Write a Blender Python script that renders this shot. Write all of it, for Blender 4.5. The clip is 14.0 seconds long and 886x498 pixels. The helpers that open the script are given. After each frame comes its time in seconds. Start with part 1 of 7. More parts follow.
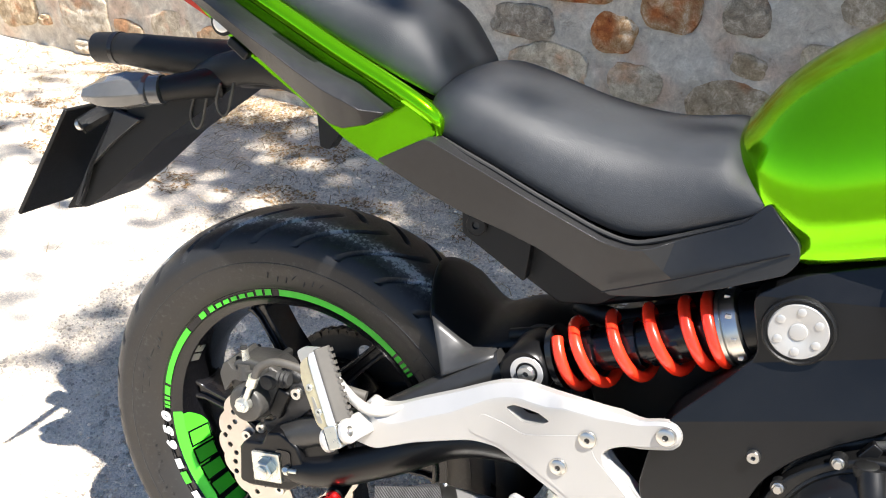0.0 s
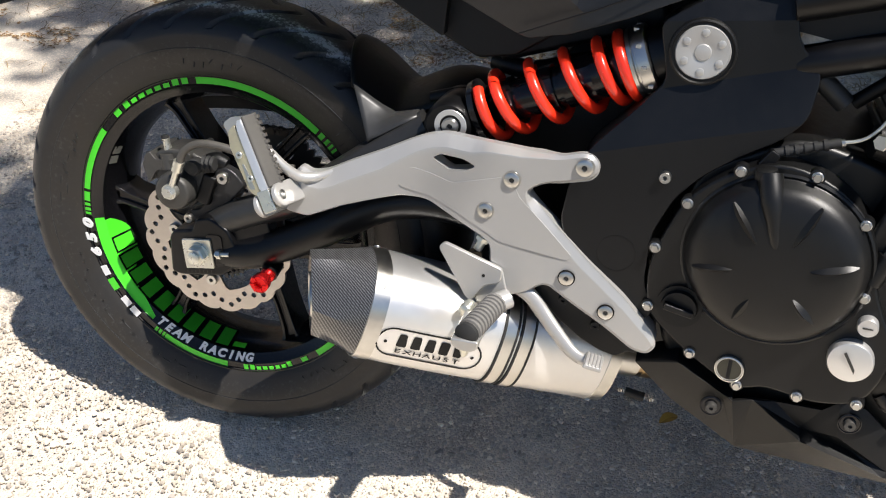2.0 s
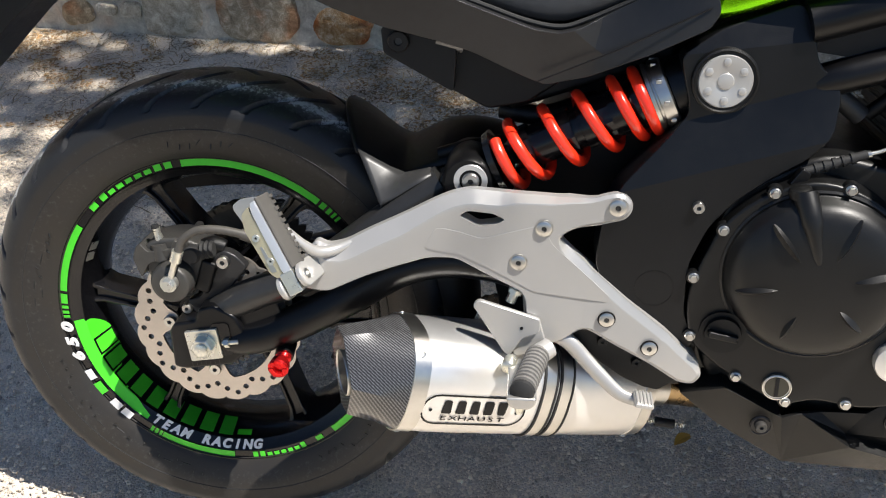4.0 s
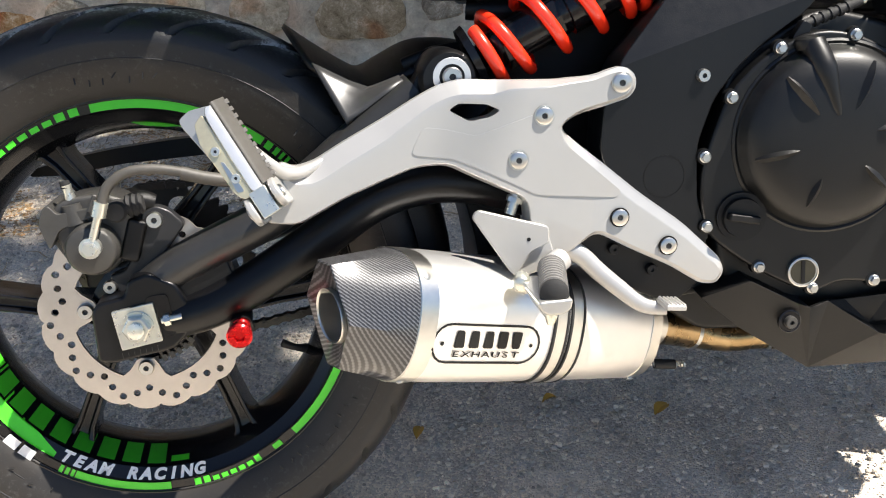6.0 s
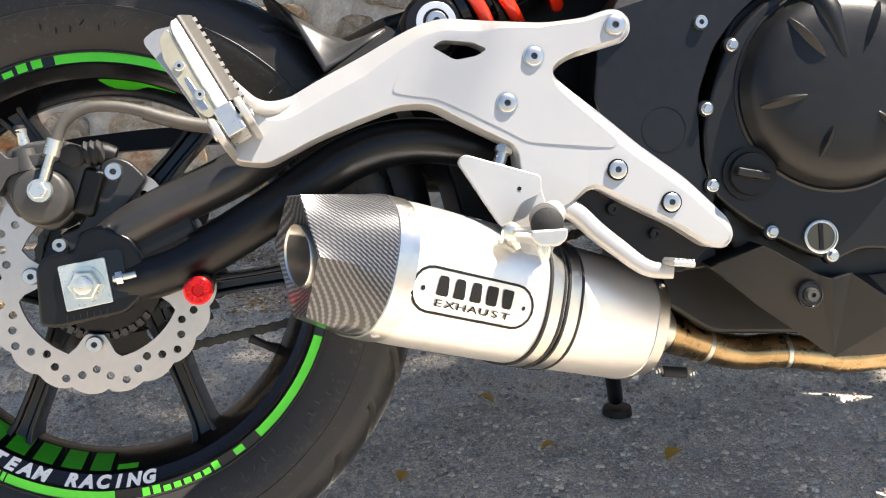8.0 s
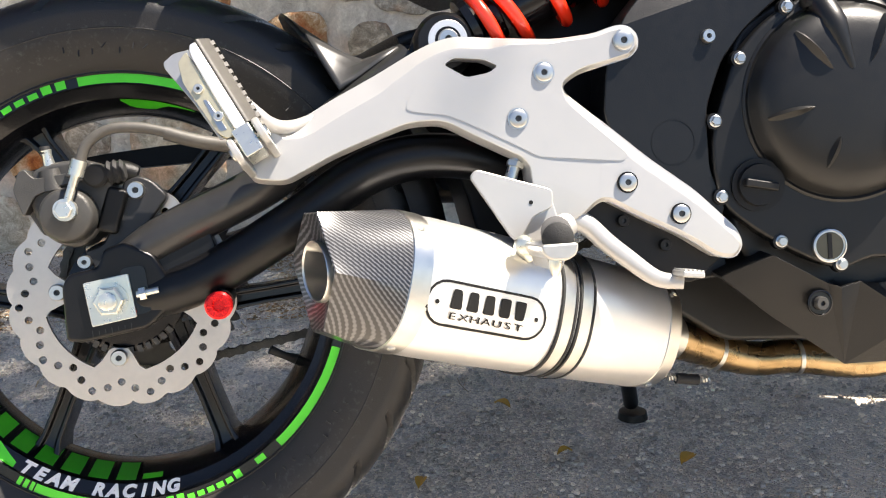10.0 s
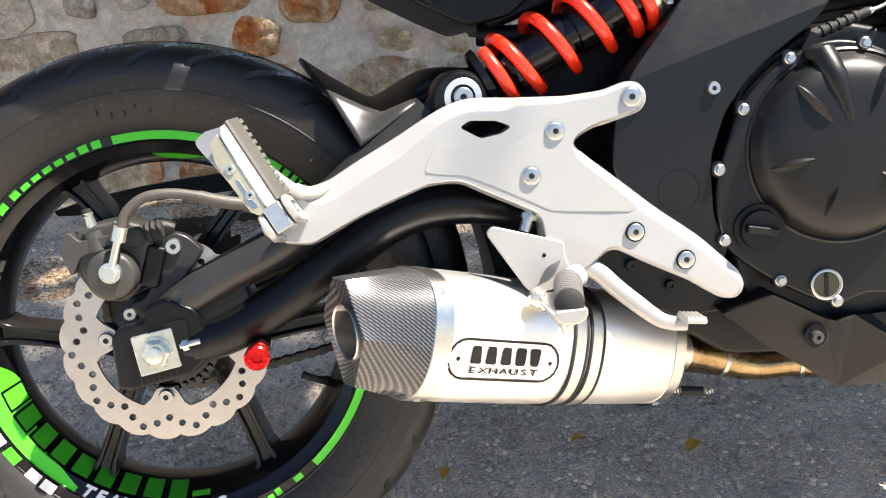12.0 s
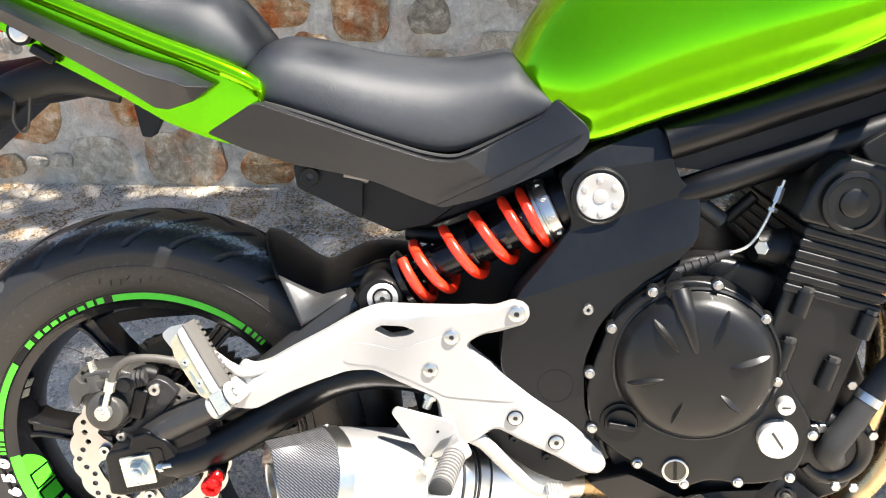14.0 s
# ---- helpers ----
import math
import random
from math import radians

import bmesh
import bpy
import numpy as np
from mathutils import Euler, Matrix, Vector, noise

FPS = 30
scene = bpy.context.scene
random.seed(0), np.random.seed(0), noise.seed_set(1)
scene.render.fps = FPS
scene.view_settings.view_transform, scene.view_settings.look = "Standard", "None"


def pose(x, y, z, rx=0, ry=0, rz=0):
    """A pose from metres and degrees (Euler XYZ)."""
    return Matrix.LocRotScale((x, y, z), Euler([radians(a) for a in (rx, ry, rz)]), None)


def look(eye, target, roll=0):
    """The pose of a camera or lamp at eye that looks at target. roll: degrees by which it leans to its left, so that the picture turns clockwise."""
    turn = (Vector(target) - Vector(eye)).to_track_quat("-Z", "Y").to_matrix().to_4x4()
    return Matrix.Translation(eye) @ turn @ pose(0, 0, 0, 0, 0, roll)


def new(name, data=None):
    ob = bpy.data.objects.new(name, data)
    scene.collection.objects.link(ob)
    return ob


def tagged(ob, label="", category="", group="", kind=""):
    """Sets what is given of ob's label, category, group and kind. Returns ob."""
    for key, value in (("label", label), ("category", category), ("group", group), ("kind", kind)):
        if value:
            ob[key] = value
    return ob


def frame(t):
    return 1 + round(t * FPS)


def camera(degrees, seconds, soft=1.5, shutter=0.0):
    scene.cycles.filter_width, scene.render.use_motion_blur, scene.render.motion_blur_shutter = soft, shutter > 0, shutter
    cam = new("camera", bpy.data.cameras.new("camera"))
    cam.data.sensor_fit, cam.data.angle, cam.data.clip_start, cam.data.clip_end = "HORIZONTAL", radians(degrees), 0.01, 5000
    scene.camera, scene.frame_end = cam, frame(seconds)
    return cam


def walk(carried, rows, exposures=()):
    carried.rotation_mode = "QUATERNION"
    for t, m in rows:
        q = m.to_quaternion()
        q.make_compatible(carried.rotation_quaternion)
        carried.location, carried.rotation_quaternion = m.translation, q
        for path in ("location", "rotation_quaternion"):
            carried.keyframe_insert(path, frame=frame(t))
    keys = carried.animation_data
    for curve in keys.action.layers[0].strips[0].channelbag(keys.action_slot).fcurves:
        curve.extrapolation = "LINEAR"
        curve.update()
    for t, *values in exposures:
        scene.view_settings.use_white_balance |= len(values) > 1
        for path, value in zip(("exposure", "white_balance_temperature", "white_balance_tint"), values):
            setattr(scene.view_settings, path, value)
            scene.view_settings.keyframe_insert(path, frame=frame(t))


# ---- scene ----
cam = camera(49.8, 14.0, soft=1.1)
# the bike rests on its side stand and leans away from the camera; its own axes: x ahead, y to its left, z up, origin on the rear axle
LEAN = 11.0
AXLE = 0.317
STANDS = pose(0, 0, AXLE, -LEAN, 0, 0)
PATH = [
    (0, 0.5934, -1.0700, 0.7064, 70.47, -3.56, 22.66),
    (0.5, 0.5074, -1.1393, 0.6571, 69.30, -2.95, 18.75),
    (1, 0.5027, -1.1693, 0.6111, 66.81, -2.92, 15.76),
    (1.5, 0.5468, -1.1753, 0.5786, 64.34, -3.20, 16.08),
    (2, 0.5925, -1.1740, 0.5732, 64.57, -2.76, 15.16),
    (2.5, 0.6148, -1.1786, 0.5841, 65.90, -1.58, 14.78),
    (3, 0.5998, -1.1785, 0.5882, 66.97, -0.82, 14.96),
    (5.5, 0.1418, -1.1313, 0.5583, 64.99, 2.63, -10.53),
    (6, 0.1923, -1.0953, 0.3074, 75.00, 3.84, -8.44),
    (6.5, 0.2110, -1.0679, 0.1439, 86.26, 4.59, -9.32),
    (7, 0.1951, -1.0625, 0.0863, 87.73, 4.53, -10.05),
    (7.5, 0.1934, -1.0518, 0.0587, 88.00, 3.58, -8.91),
    (8, 0.2002, -1.0484, 0.0553, 87.11, 3.71, -8.32),
    (10.5, 0.2038, -1.0759, 0.0729, 87.09, 4.87, -6.24),
    (11, 0.1991, -1.0809, 0.0735, 87.28, 4.89, -2.20),
    (11.5, 0.2005, -1.0835, 0.0913, 86.07, 5.15, -2.56),
    (12, 0.2088, -1.1129, 0.2380, 80.37, 5.64, -6.42),
    (12.5, 0.2254, -1.2466, 0.4994, 74.69, 6.01, -7.63),
    (13, 0.2243, -1.3534, 0.6076, 74.14, 4.99, -7.81),
    (13.5, 0.2619, -1.3213, 0.6423, 73.80, 5.62, -7.59),
    (14, 0.4491, -1.2638, 0.6054, 74.13, 3.05, 0.78),
]
walk(cam, [(t, STANDS @ pose(x, y, z, rx, ry, rz)) for t, x, y, z, rx, ry, rz in PATH],
     exposures=[(0.0, 1.65, 6350, 12), (0.5, 1.09, 6350, 12), (1.0, 0.79, 6350, 12), (1.5, 0.68, 6400, 13), (3.0, 0.72, 6350, 12), (5.5, 1.16, 6500, 12), (6.5, 1.52, 6600, 12), (7.5, 1.70, 6750, 13), (11.0, 1.70, 6850, 14), (12.0, 1.74, 6750, 13), (12.5, 1.82, 6600, 12), (13.0, 1.96, 6550, 12), (14.0, 2.05, 6550, 12)])

# ---- light: a high sun ahead of the bike, clear sky ----
SUN_WAY = Vector((0.505, -0.138, 1.0)).normalized()
sun = new("sun", bpy.data.lights.new("sun", "SUN"))
sun.data.energy, sun.data.angle, sun.data.color = 5.0, radians(0.6), (1.0, 0.95, 0.86)
sun.matrix_world = look(SUN_WAY * 20, (0, 0, 0))
sky_world = bpy.data.worlds.new("sky")
scene.world = sky_world
sky_world.use_nodes = True
wn = sky_world.node_tree.nodes
wn.clear()
sky = wn.new("ShaderNodeTexSky")
sky.sky_type, sky.sun_disc = "NISHITA", False
sky.sun_elevation, sky.sun_rotation = math.asin(SUN_WAY.z), math.atan2(SUN_WAY.x, SUN_WAY.y)
bg, wo = wn.new("ShaderNodeBackground"), wn.new("ShaderNodeOutputWorld")
bg.inputs["Strength"].default_value = 0.062
sky.dust_density, sky.ozone_density, sky.air_density = 0.2, 3.0, 1.0
sky_world.node_tree.links.new(sky.outputs[0], bg.inputs[0])
sky_world.node_tree.links.new(bg.outputs[0], wo.inputs[0])

# ---- materials ----
def surface(name, base, rough, metal=0.0, scale=40.0, vary=0.25, bump=0.0, bump_scale=None, coat=0.0, tint=None, spec=0.5):
    """Base colour varied by a coarse and a fine noise, with a fine relief."""
    m = bpy.data.materials.new(name)
    m.use_nodes = True
    nt = m.node_tree
    n, ln = nt.nodes, nt.links.new
    p = n["Principled BSDF"]
    p.inputs["Metallic"].default_value = metal
    p.inputs["Coat Weight"].default_value = coat
    p.inputs["Coat Roughness"].default_value = 0.06
    p.inputs["Specular IOR Level"].default_value = spec
    co = n.new("ShaderNodeTexCoord")
    big, fine = n.new("ShaderNodeTexNoise"), n.new("ShaderNodeTexNoise")
    big.inputs["Scale"].default_value, fine.inputs["Scale"].default_value = scale * 0.22, scale * 3
    big.inputs["Detail"].default_value = fine.inputs["Detail"].default_value = 5
    for t in (big, fine):
        ln(co.outputs["Object"], t.inputs["Vector"])
    mul = n.new("ShaderNodeMath")
    mul.operation = "MULTIPLY_ADD"
    mul.inputs[1].default_value = 0.35
    ln(fine.outputs["Fac"], mul.inputs[0])
    ln(big.outputs["Fac"], mul.inputs[2])
    ramp = n.new("ShaderNodeValToRGB")
    ramp.color_ramp.elements[0].position, ramp.color_ramp.elements[1].position = 0.4, 0.95
    lo = [c * (1 - vary) for c in base]
    hi = [min(1, c * (1 + vary)) for c in (tint or base)]
    ramp.color_ramp.elements[0].color, ramp.color_ramp.elements[1].color = (*lo, 1), (*hi, 1)
    ln(mul.outputs[0], ramp.inputs[0])
    ln(ramp.outputs[0], p.inputs["Base Color"])
    rr = n.new("ShaderNodeMapRange")
    rr.inputs["To Min"].default_value, rr.inputs["To Max"].default_value = rough * 0.85, min(1, rough * 1.2)
    ln(fine.outputs["Fac"], rr.inputs["Value"])
    ln(rr.outputs[0], p.inputs["Roughness"])
    if bump:
        bt = n.new("ShaderNodeTexNoise")
        bt.inputs["Scale"].default_value, bt.inputs["Detail"].default_value = bump_scale or scale * 6, 4
        ln(co.outputs["Object"], bt.inputs["Vector"])
        b = n.new("ShaderNodeBump")
        b.inputs["Strength"].default_value, b.inputs["Distance"].default_value = bump, 0.001
        ln(bt.outputs["Fac"], b.inputs["Height"])
        ln(b.outputs["Normal"], p.inputs["Normal"])
    return m


GREEN = surface("green_paint", (0.182, 0.59, 0.0), 0.15, 0.9, 30, 0.06, coat=0.22, spec=0.5)
GREEN.node_tree.nodes["Principled BSDF"].inputs["Specular Tint"].default_value = (1.0, 0.92, 0.02, 1)
# the green film once more, with the rim's shade put into its colour
SHADED_GREEN_FILM = surface("shaded_green_film", (0.03, 0.34, 0.015), 0.4, 0, 60, 0.15)
GREEN_FILM = surface("green_film", (0.06, 0.62, 0.02), 0.35, 0, 60, 0.1)
WHITE_FILM = surface("white_film", (0.75, 0.75, 0.75), 0.4, 0, 60, 0.08)
BLACK_SATIN = surface("black_satin_paint", (0.0038, 0.0038, 0.0043), 0.33, 0, 30, 0.3, 0.12, 900, spec=0.32)
BLACK_GLOSS = surface("black_gloss_paint", (0.005, 0.005, 0.006), 0.22, 0, 30, 0.3, coat=0.2, spec=0.3)
BLACK_PLASTIC = surface("black_plastic", (0.0052, 0.0052, 0.0052), 0.42, 0, 40, 0.3, 0.3, 1400, spec=0.30)
FRAME_BLACK = surface("black_frame_paint", (0.0036, 0.0039, 0.0046), 0.34, 0, 30, 0.3, 0.12, 900, spec=0.36)
CHARCOAL = surface("satin_charcoal_paint", (0.036, 0.0355, 0.035), 0.30, 0.45, 30, 0.25, 0.1, 900, spec=0.5)
GREY_PLASTIC = surface("dark_grey_plastic", (0.030, 0.030, 0.031), 0.30, 0.35, 40, 0.2, 0.2, 1500, spec=0.35)
ENGINE_BLACK = surface("black_engine_paint", (0.0042, 0.0042, 0.0042), 0.38, 0.0, 30, 0.3, 0.12, 1000, spec=0.39)
VINYL = surface("black_seat_vinyl", (0.027, 0.029, 0.032), 0.46, 0, 50, 0.25, 0.45, 1300, spec=0.5)
SILVER = surface("silver_paint", (0.455, 0.445, 0.425), 0.31, 0.42, 30, 0.02, 0.03, 1500)
CAST_ALU = surface("cast_aluminium", (0.50, 0.49, 0.465), 0.36, 0.75, 40, 0.12, 0.12, 1200)
ALU = surface("brushed_aluminium", (0.74, 0.73, 0.71), 0.34, 0.75, 30, 0.05)
STEEL = surface("polished_steel", (0.58, 0.57, 0.54), 0.30, 1.0, 40, 0.12)
DISC_STEEL = surface("ground_disc_steel", (0.56, 0.51, 0.46), 0.36, 0.9, 50, 0.12)
ZINC = surface("zinc_plate", (0.64, 0.65, 0.64), 0.28, 0.85, 60, 0.15, tint=(0.68, 0.67, 0.56))
YELLOW_ZINC = surface("yellow_zinc_plate", (0.58, 0.50, 0.36), 0.34, 0.7, 60, 0.15, tint=(0.62, 0.58, 0.38))
GOLD_PIPE = surface("heat_tinted_steel", (0.36, 0.23, 0.10), 0.27, 1.0, 18, 0.4, tint=(0.50, 0.37, 0.21))
RED = surface("red_spring_paint", (0.88, 0.035, 0.010), 0.25, 0, 40, 0.1, coat=0.5)
RED_ALU = surface("red_anodised", (0.75, 0.02, 0.02), 0.2, 0.8, 40, 0.1)
RUBBER = surface("black_rubber", (0.014, 0.014, 0.014), 0.7, 0, 60, 0.3, 0.3, 700)
PEG_RUBBER = surface("pale_worn_rubber", (0.15, 0.144, 0.135), 0.6, 0, 60, 0.3, 0.3)
FIN_GREY = surface("grey_plastic", (0.030, 0.030, 0.030), 0.40, 0.0, 40, 0.2)
GREY_RUBBER = surface("grey_hose_rubber", (0.065, 0.060, 0.052), 0.55, 0, 60, 0.25, 0.2)
CALIPER = surface("grey_cast_metal", (0.055, 0.053, 0.049), 0.42, 0.35, 60, 0.30, 0.35, 1100)
# steel darkened for the shade in bolt sockets
SOCKET_SHADE = surface("socket_shade_steel", (0.05, 0.05, 0.05), 0.4, 0.6, 60, 0.2)
CHAIN = surface("oily_chain_steel", (0.10, 0.09, 0.075), 0.45, 0.8, 120, 0.4)
RED_LENS = surface("red_lens", (0.55, 0.03, 0.012), 0.2, 0, 40, 0.1, coat=0.2, spec=0.3)
OIL_GLASS = surface("oil_behind_glass", (0.075, 0.068, 0.045), 0.22, 0, 40, 0.2, spec=0.4)
SMOKE_LENS = surface("smoked_lens", (0.075, 0.075, 0.072), 0.14, 0.0, 40, 0.15, coat=0.8)


def carbon():
    m = surface("carbon_fibre", (0.03, 0.03, 0.032), 0.3, 0.2, 40, 0.1, coat=0.5)
    nt = m.node_tree
    n, ln = nt.nodes, nt.links.new
    p = n["Principled BSDF"]
    uv = n.new("ShaderNodeUVMap")
    w1, w2 = n.new("ShaderNodeTexWave"), n.new("ShaderNodeTexWave")
    w1.bands_direction = w2.bands_direction = "DIAGONAL"
    chk = n.new("ShaderNodeTexChecker")
    chk.inputs["Scale"].default_value = 1.0
    mp = n.new("ShaderNodeMapping")
    mp.inputs["Scale"].default_value, mp.inputs["Rotation"].default_value = (400, 400, 400), (0, 0, radians(45))
    ln(uv.outputs[0], mp.inputs[0])
    ln(mp.outputs[0], chk.inputs["Vector"])
    w1.inputs["Scale"].default_value = 160
    ln(uv.outputs[0], w1.inputs["Vector"])
    low = n.new("ShaderNodeMath")
    low.operation, low.inputs[1].default_value = "MULTIPLY", 0.5
    mix = n.new("ShaderNodeMath")
    mix.operation = "MULTIPLY_ADD"
    mix.inputs[1].default_value = 2.2
    ln(w1.outputs["Fac"], mix.inputs[0])
    ln(chk.outputs["Fac"], low.inputs[0])
    ln(low.outputs[0], mix.inputs[2])
    ramp = n.new("ShaderNodeValToRGB")
    ramp.color_ramp.elements[0].color, ramp.color_ramp.elements[1].color = (0.016, 0.016, 0.017, 1), (0.145, 0.145, 0.15, 1)
    ramp.color_ramp.elements[0].position, ramp.color_ramp.elements[1].position = 0.4, 0.85
    half = n.new("ShaderNodeMath")
    half.operation, half.inputs[1].default_value = "MULTIPLY", 1 / 2.7
    ln(mix.outputs[0], half.inputs[0])
    ln(half.outputs[0], ramp.inputs[0])
    ln(ramp.outputs[0], p.inputs["Base Color"])
    return m


CARBON = carbon()


def tyre_rubber():
    """Dark rubber; chalky scuffs in the worn tread, road dust and painted ground bounce on the wall."""
    m = surface("tyre_rubber", (0.0165, 0.0170, 0.0182), 0.46, 0, 60, 0.3, 0.25, 700, spec=0.36)
    nt = m.node_tree
    n, ln = nt.nodes, nt.links.new
    p = n["Principled BSDF"]
    old = p.inputs["Base Color"].links[0].from_socket
    at = n.new("ShaderNodeAttribute")
    at.attribute_name = "scuff"
    co = n.new("ShaderNodeTexCoord")
    t = n.new("ShaderNodeTexNoise")
    t.inputs["Scale"].default_value, t.inputs["Detail"].default_value, t.inputs["Roughness"].default_value = 170, 6, 0.75
    ln(co.outputs["Object"], t.inputs["Vector"])
    add = n.new("ShaderNodeMath")
    add.operation = "ADD"
    ln(t.outputs["Fac"], add.inputs[0])
    ln(at.outputs["Fac"], add.inputs[1])
    ramp = n.new("ShaderNodeValToRGB")
    ramp.color_ramp.elements[0].position, ramp.color_ramp.elements[1].position = 0.60, 1.0
    mid = ramp.color_ramp.elements.new(0.88)
    mid.color = (0.14, 0.14, 0.14, 1)
    ln(add.outputs[0], ramp.inputs[0])
    mix = n.new("ShaderNodeMix")
    mix.data_type = "RGBA"
    mix.inputs["B"].default_value = (0.42, 0.42, 0.41, 1)
    ln(ramp.outputs[0], mix.inputs["Factor"])
    # brown road dust and painted-in ground reflection on the tyre wall, thinner in patches
    dust, film, thin, lay = n.new("ShaderNodeAttribute"), n.new("ShaderNodeMix"), n.new("ShaderNodeTexNoise"), n.new("ShaderNodeMath")
    dust.attribute_name = "dust"
    thin.inputs["Scale"].default_value, thin.inputs["Detail"].default_value = 22, 5
    ln(co.outputs["Object"], thin.inputs["Vector"])
    lay.operation = "MULTIPLY"
    ln(dust.outputs["Fac"], lay.inputs[0])
    ln(thin.outputs["Fac"], lay.inputs[1])
    film.data_type = "RGBA"
    film.inputs["B"].default_value = (0.025, 0.0205, 0.015, 1)
    ln(lay.outputs[0], film.inputs["Factor"])
    ln(old, film.inputs["A"])
    ln(film.outputs["Result"], mix.inputs["A"])
    ln(mix.outputs["Result"], p.inputs["Base Color"])
    return m


TYRE = tyre_rubber()


def mottled(name, stops, scale, bump, rough=0.9, rust=0.0, per_object=True):
    """Weathered stone: ragged patches at three scales, optional rusty stains, a tint of its own for each piece."""
    m = bpy.data.materials.new(name)
    m.use_nodes = True
    nt = m.node_tree
    n, ln = nt.nodes, nt.links.new
    p = n["Principled BSDF"]
    p.inputs["Roughness"].default_value = rough
    info, geo = n.new("ShaderNodeObjectInfo"), n.new("ShaderNodeNewGeometry")
    off = n.new("ShaderNodeVectorMath")
    off.operation = "ADD"
    ln(geo.outputs["Position"], off.inputs[0])
    if per_object:
        ln(info.outputs["Random"], off.inputs[1])
    a, b, c = (n.new("ShaderNodeTexNoise") for _ in range(3))
    for t, sc, de, ro in ((a, scale, 9, 0.72), (b, scale * 0.28, 3, 0.5), (c, scale * 7, 6, 0.7)):
        t.inputs["Distortion"].default_value = 0.6 if t is a else 0.0
        t.inputs["Scale"].default_value, t.inputs["Detail"].default_value, t.inputs["Roughness"].default_value = sc, de, ro
        ln(off.outputs[0], t.inputs["Vector"])
    ramp = n.new("ShaderNodeValToRGB")
    e = ramp.color_ramp.elements
    while len(e) < len(stops):
        e.new(0.5)
    for k, (at, col) in enumerate(stops):
        e[k].position, e[k].color = at, (*col, 1)
    grain = n.new("ShaderNodeMath")
    grain.operation, grain.inputs[1].default_value = "MULTIPLY_ADD", 0.34
    shift = n.new("ShaderNodeMath")
    shift.operation, shift.inputs[1].default_value = "SUBTRACT", 0.17
    ln(c.outputs["Fac"], grain.inputs[0])
    ln(a.outputs["Fac"], grain.inputs[2])
    ln(grain.outputs[0], shift.inputs[0])
    ln(shift.outputs[0], ramp.inputs[0])
    out = ramp.outputs[0]
    if per_object:
        tint = n.new("ShaderNodeValToRGB")
        q = tint.color_ramp.elements
        q[0].color, q[1].color = (1.0, 1.0, 1.0, 1), (0.84, 0.82, 0.80, 1)
        for at, col in ((0.3, (0.92, 0.88, 0.82)), (0.65, (1.0, 0.92, 0.80))):
            k = q.new(at)
            k.color = (*col, 1)
        ln(info.outputs["Random"], tint.inputs[0])
        mul = n.new("ShaderNodeMix")
        mul.data_type, mul.blend_type = "RGBA", "MULTIPLY"
        mul.inputs["Factor"].default_value = 1
        ln(out, mul.inputs["A"])
        ln(tint.outputs[0], mul.inputs["B"])
        out = mul.outputs["Result"]
    if rust:
        rr = n.new("ShaderNodeValToRGB")
        rr.color_ramp.elements[0].position, rr.color_ramp.elements[1].position = 0.53, 0.66
        ln(b.outputs["Fac"], rr.inputs[0])
        f = n.new("ShaderNodeMath")
        f.operation, f.inputs[1].default_value = "MULTIPLY", rust
        ln(rr.outputs[0], f.inputs[0])
        mx = n.new("ShaderNodeMix")
        mx.data_type, mx.blend_type = "RGBA", "MULTIPLY"
        mx.inputs["B"].default_value = (0.95, 0.42, 0.14, 1)
        ln(f.outputs[0], mx.inputs["Factor"])
        ln(out, mx.inputs["A"])
        out = mx.outputs["Result"]
    ln(out, p.inputs["Base Color"])
    mixh = n.new("ShaderNodeMath")
    mixh.operation, mixh.inputs[1].default_value = "MULTIPLY_ADD", 0.6
    ln(c.outputs["Fac"], mixh.inputs[0])
    ln(a.outputs["Fac"], mixh.inputs[2])
    bp = n.new("ShaderNodeBump")
    bp.inputs["Strength"].default_value, bp.inputs["Distance"].default_value = 1.0, bump
    ln(mixh.outputs[0], bp.inputs["Height"])
    ln(bp.outputs["Normal"], p.inputs["Normal"])
    return m


STONE_PALE = mottled("pale_wall_stone", ((0.30, (0.345, 0.282, 0.207)), (0.43, (0.540, 0.475, 0.371)), (0.52, (0.690, 0.621, 0.501)), (0.66, (0.920, 0.900, 0.807))), 30, 0.012, rust=0.5)
STONE_TAN = mottled("tan_wall_stone", ((0.30, (0.230, 0.169, 0.109)), (0.43, (0.437, 0.350, 0.240)), (0.53, (0.575, 0.475, 0.338)), (0.66, (0.874, 0.791, 0.654))), 32, 0.012, rust=0.6)
STONE_RUST = mottled("rusty_wall_stone", ((0.30, (0.230, 0.113, 0.049)), (0.43, (0.506, 0.282, 0.120)), (0.53, (0.644, 0.429, 0.240)), (0.66, (0.897, 0.780, 0.610))), 32, 0.012, rust=0.95)
STONE_GREY = mottled("grey_wall_stone", ((0.30, (0.172, 0.147, 0.120)), (0.43, (0.345, 0.299, 0.240)), (0.53, (0.483, 0.429, 0.349)), (0.66, (0.782, 0.734, 0.643))), 34, 0.012, rust=0.5)
MORTAR = mottled("wall_mortar", ((0.28, (0.380, 0.322, 0.245)), (0.42, (0.575, 0.508, 0.409)), (0.55, (0.701, 0.633, 0.518)), (0.70, (0.897, 0.831, 0.709))), 20, 0.010, rust=0.28, per_object=False)


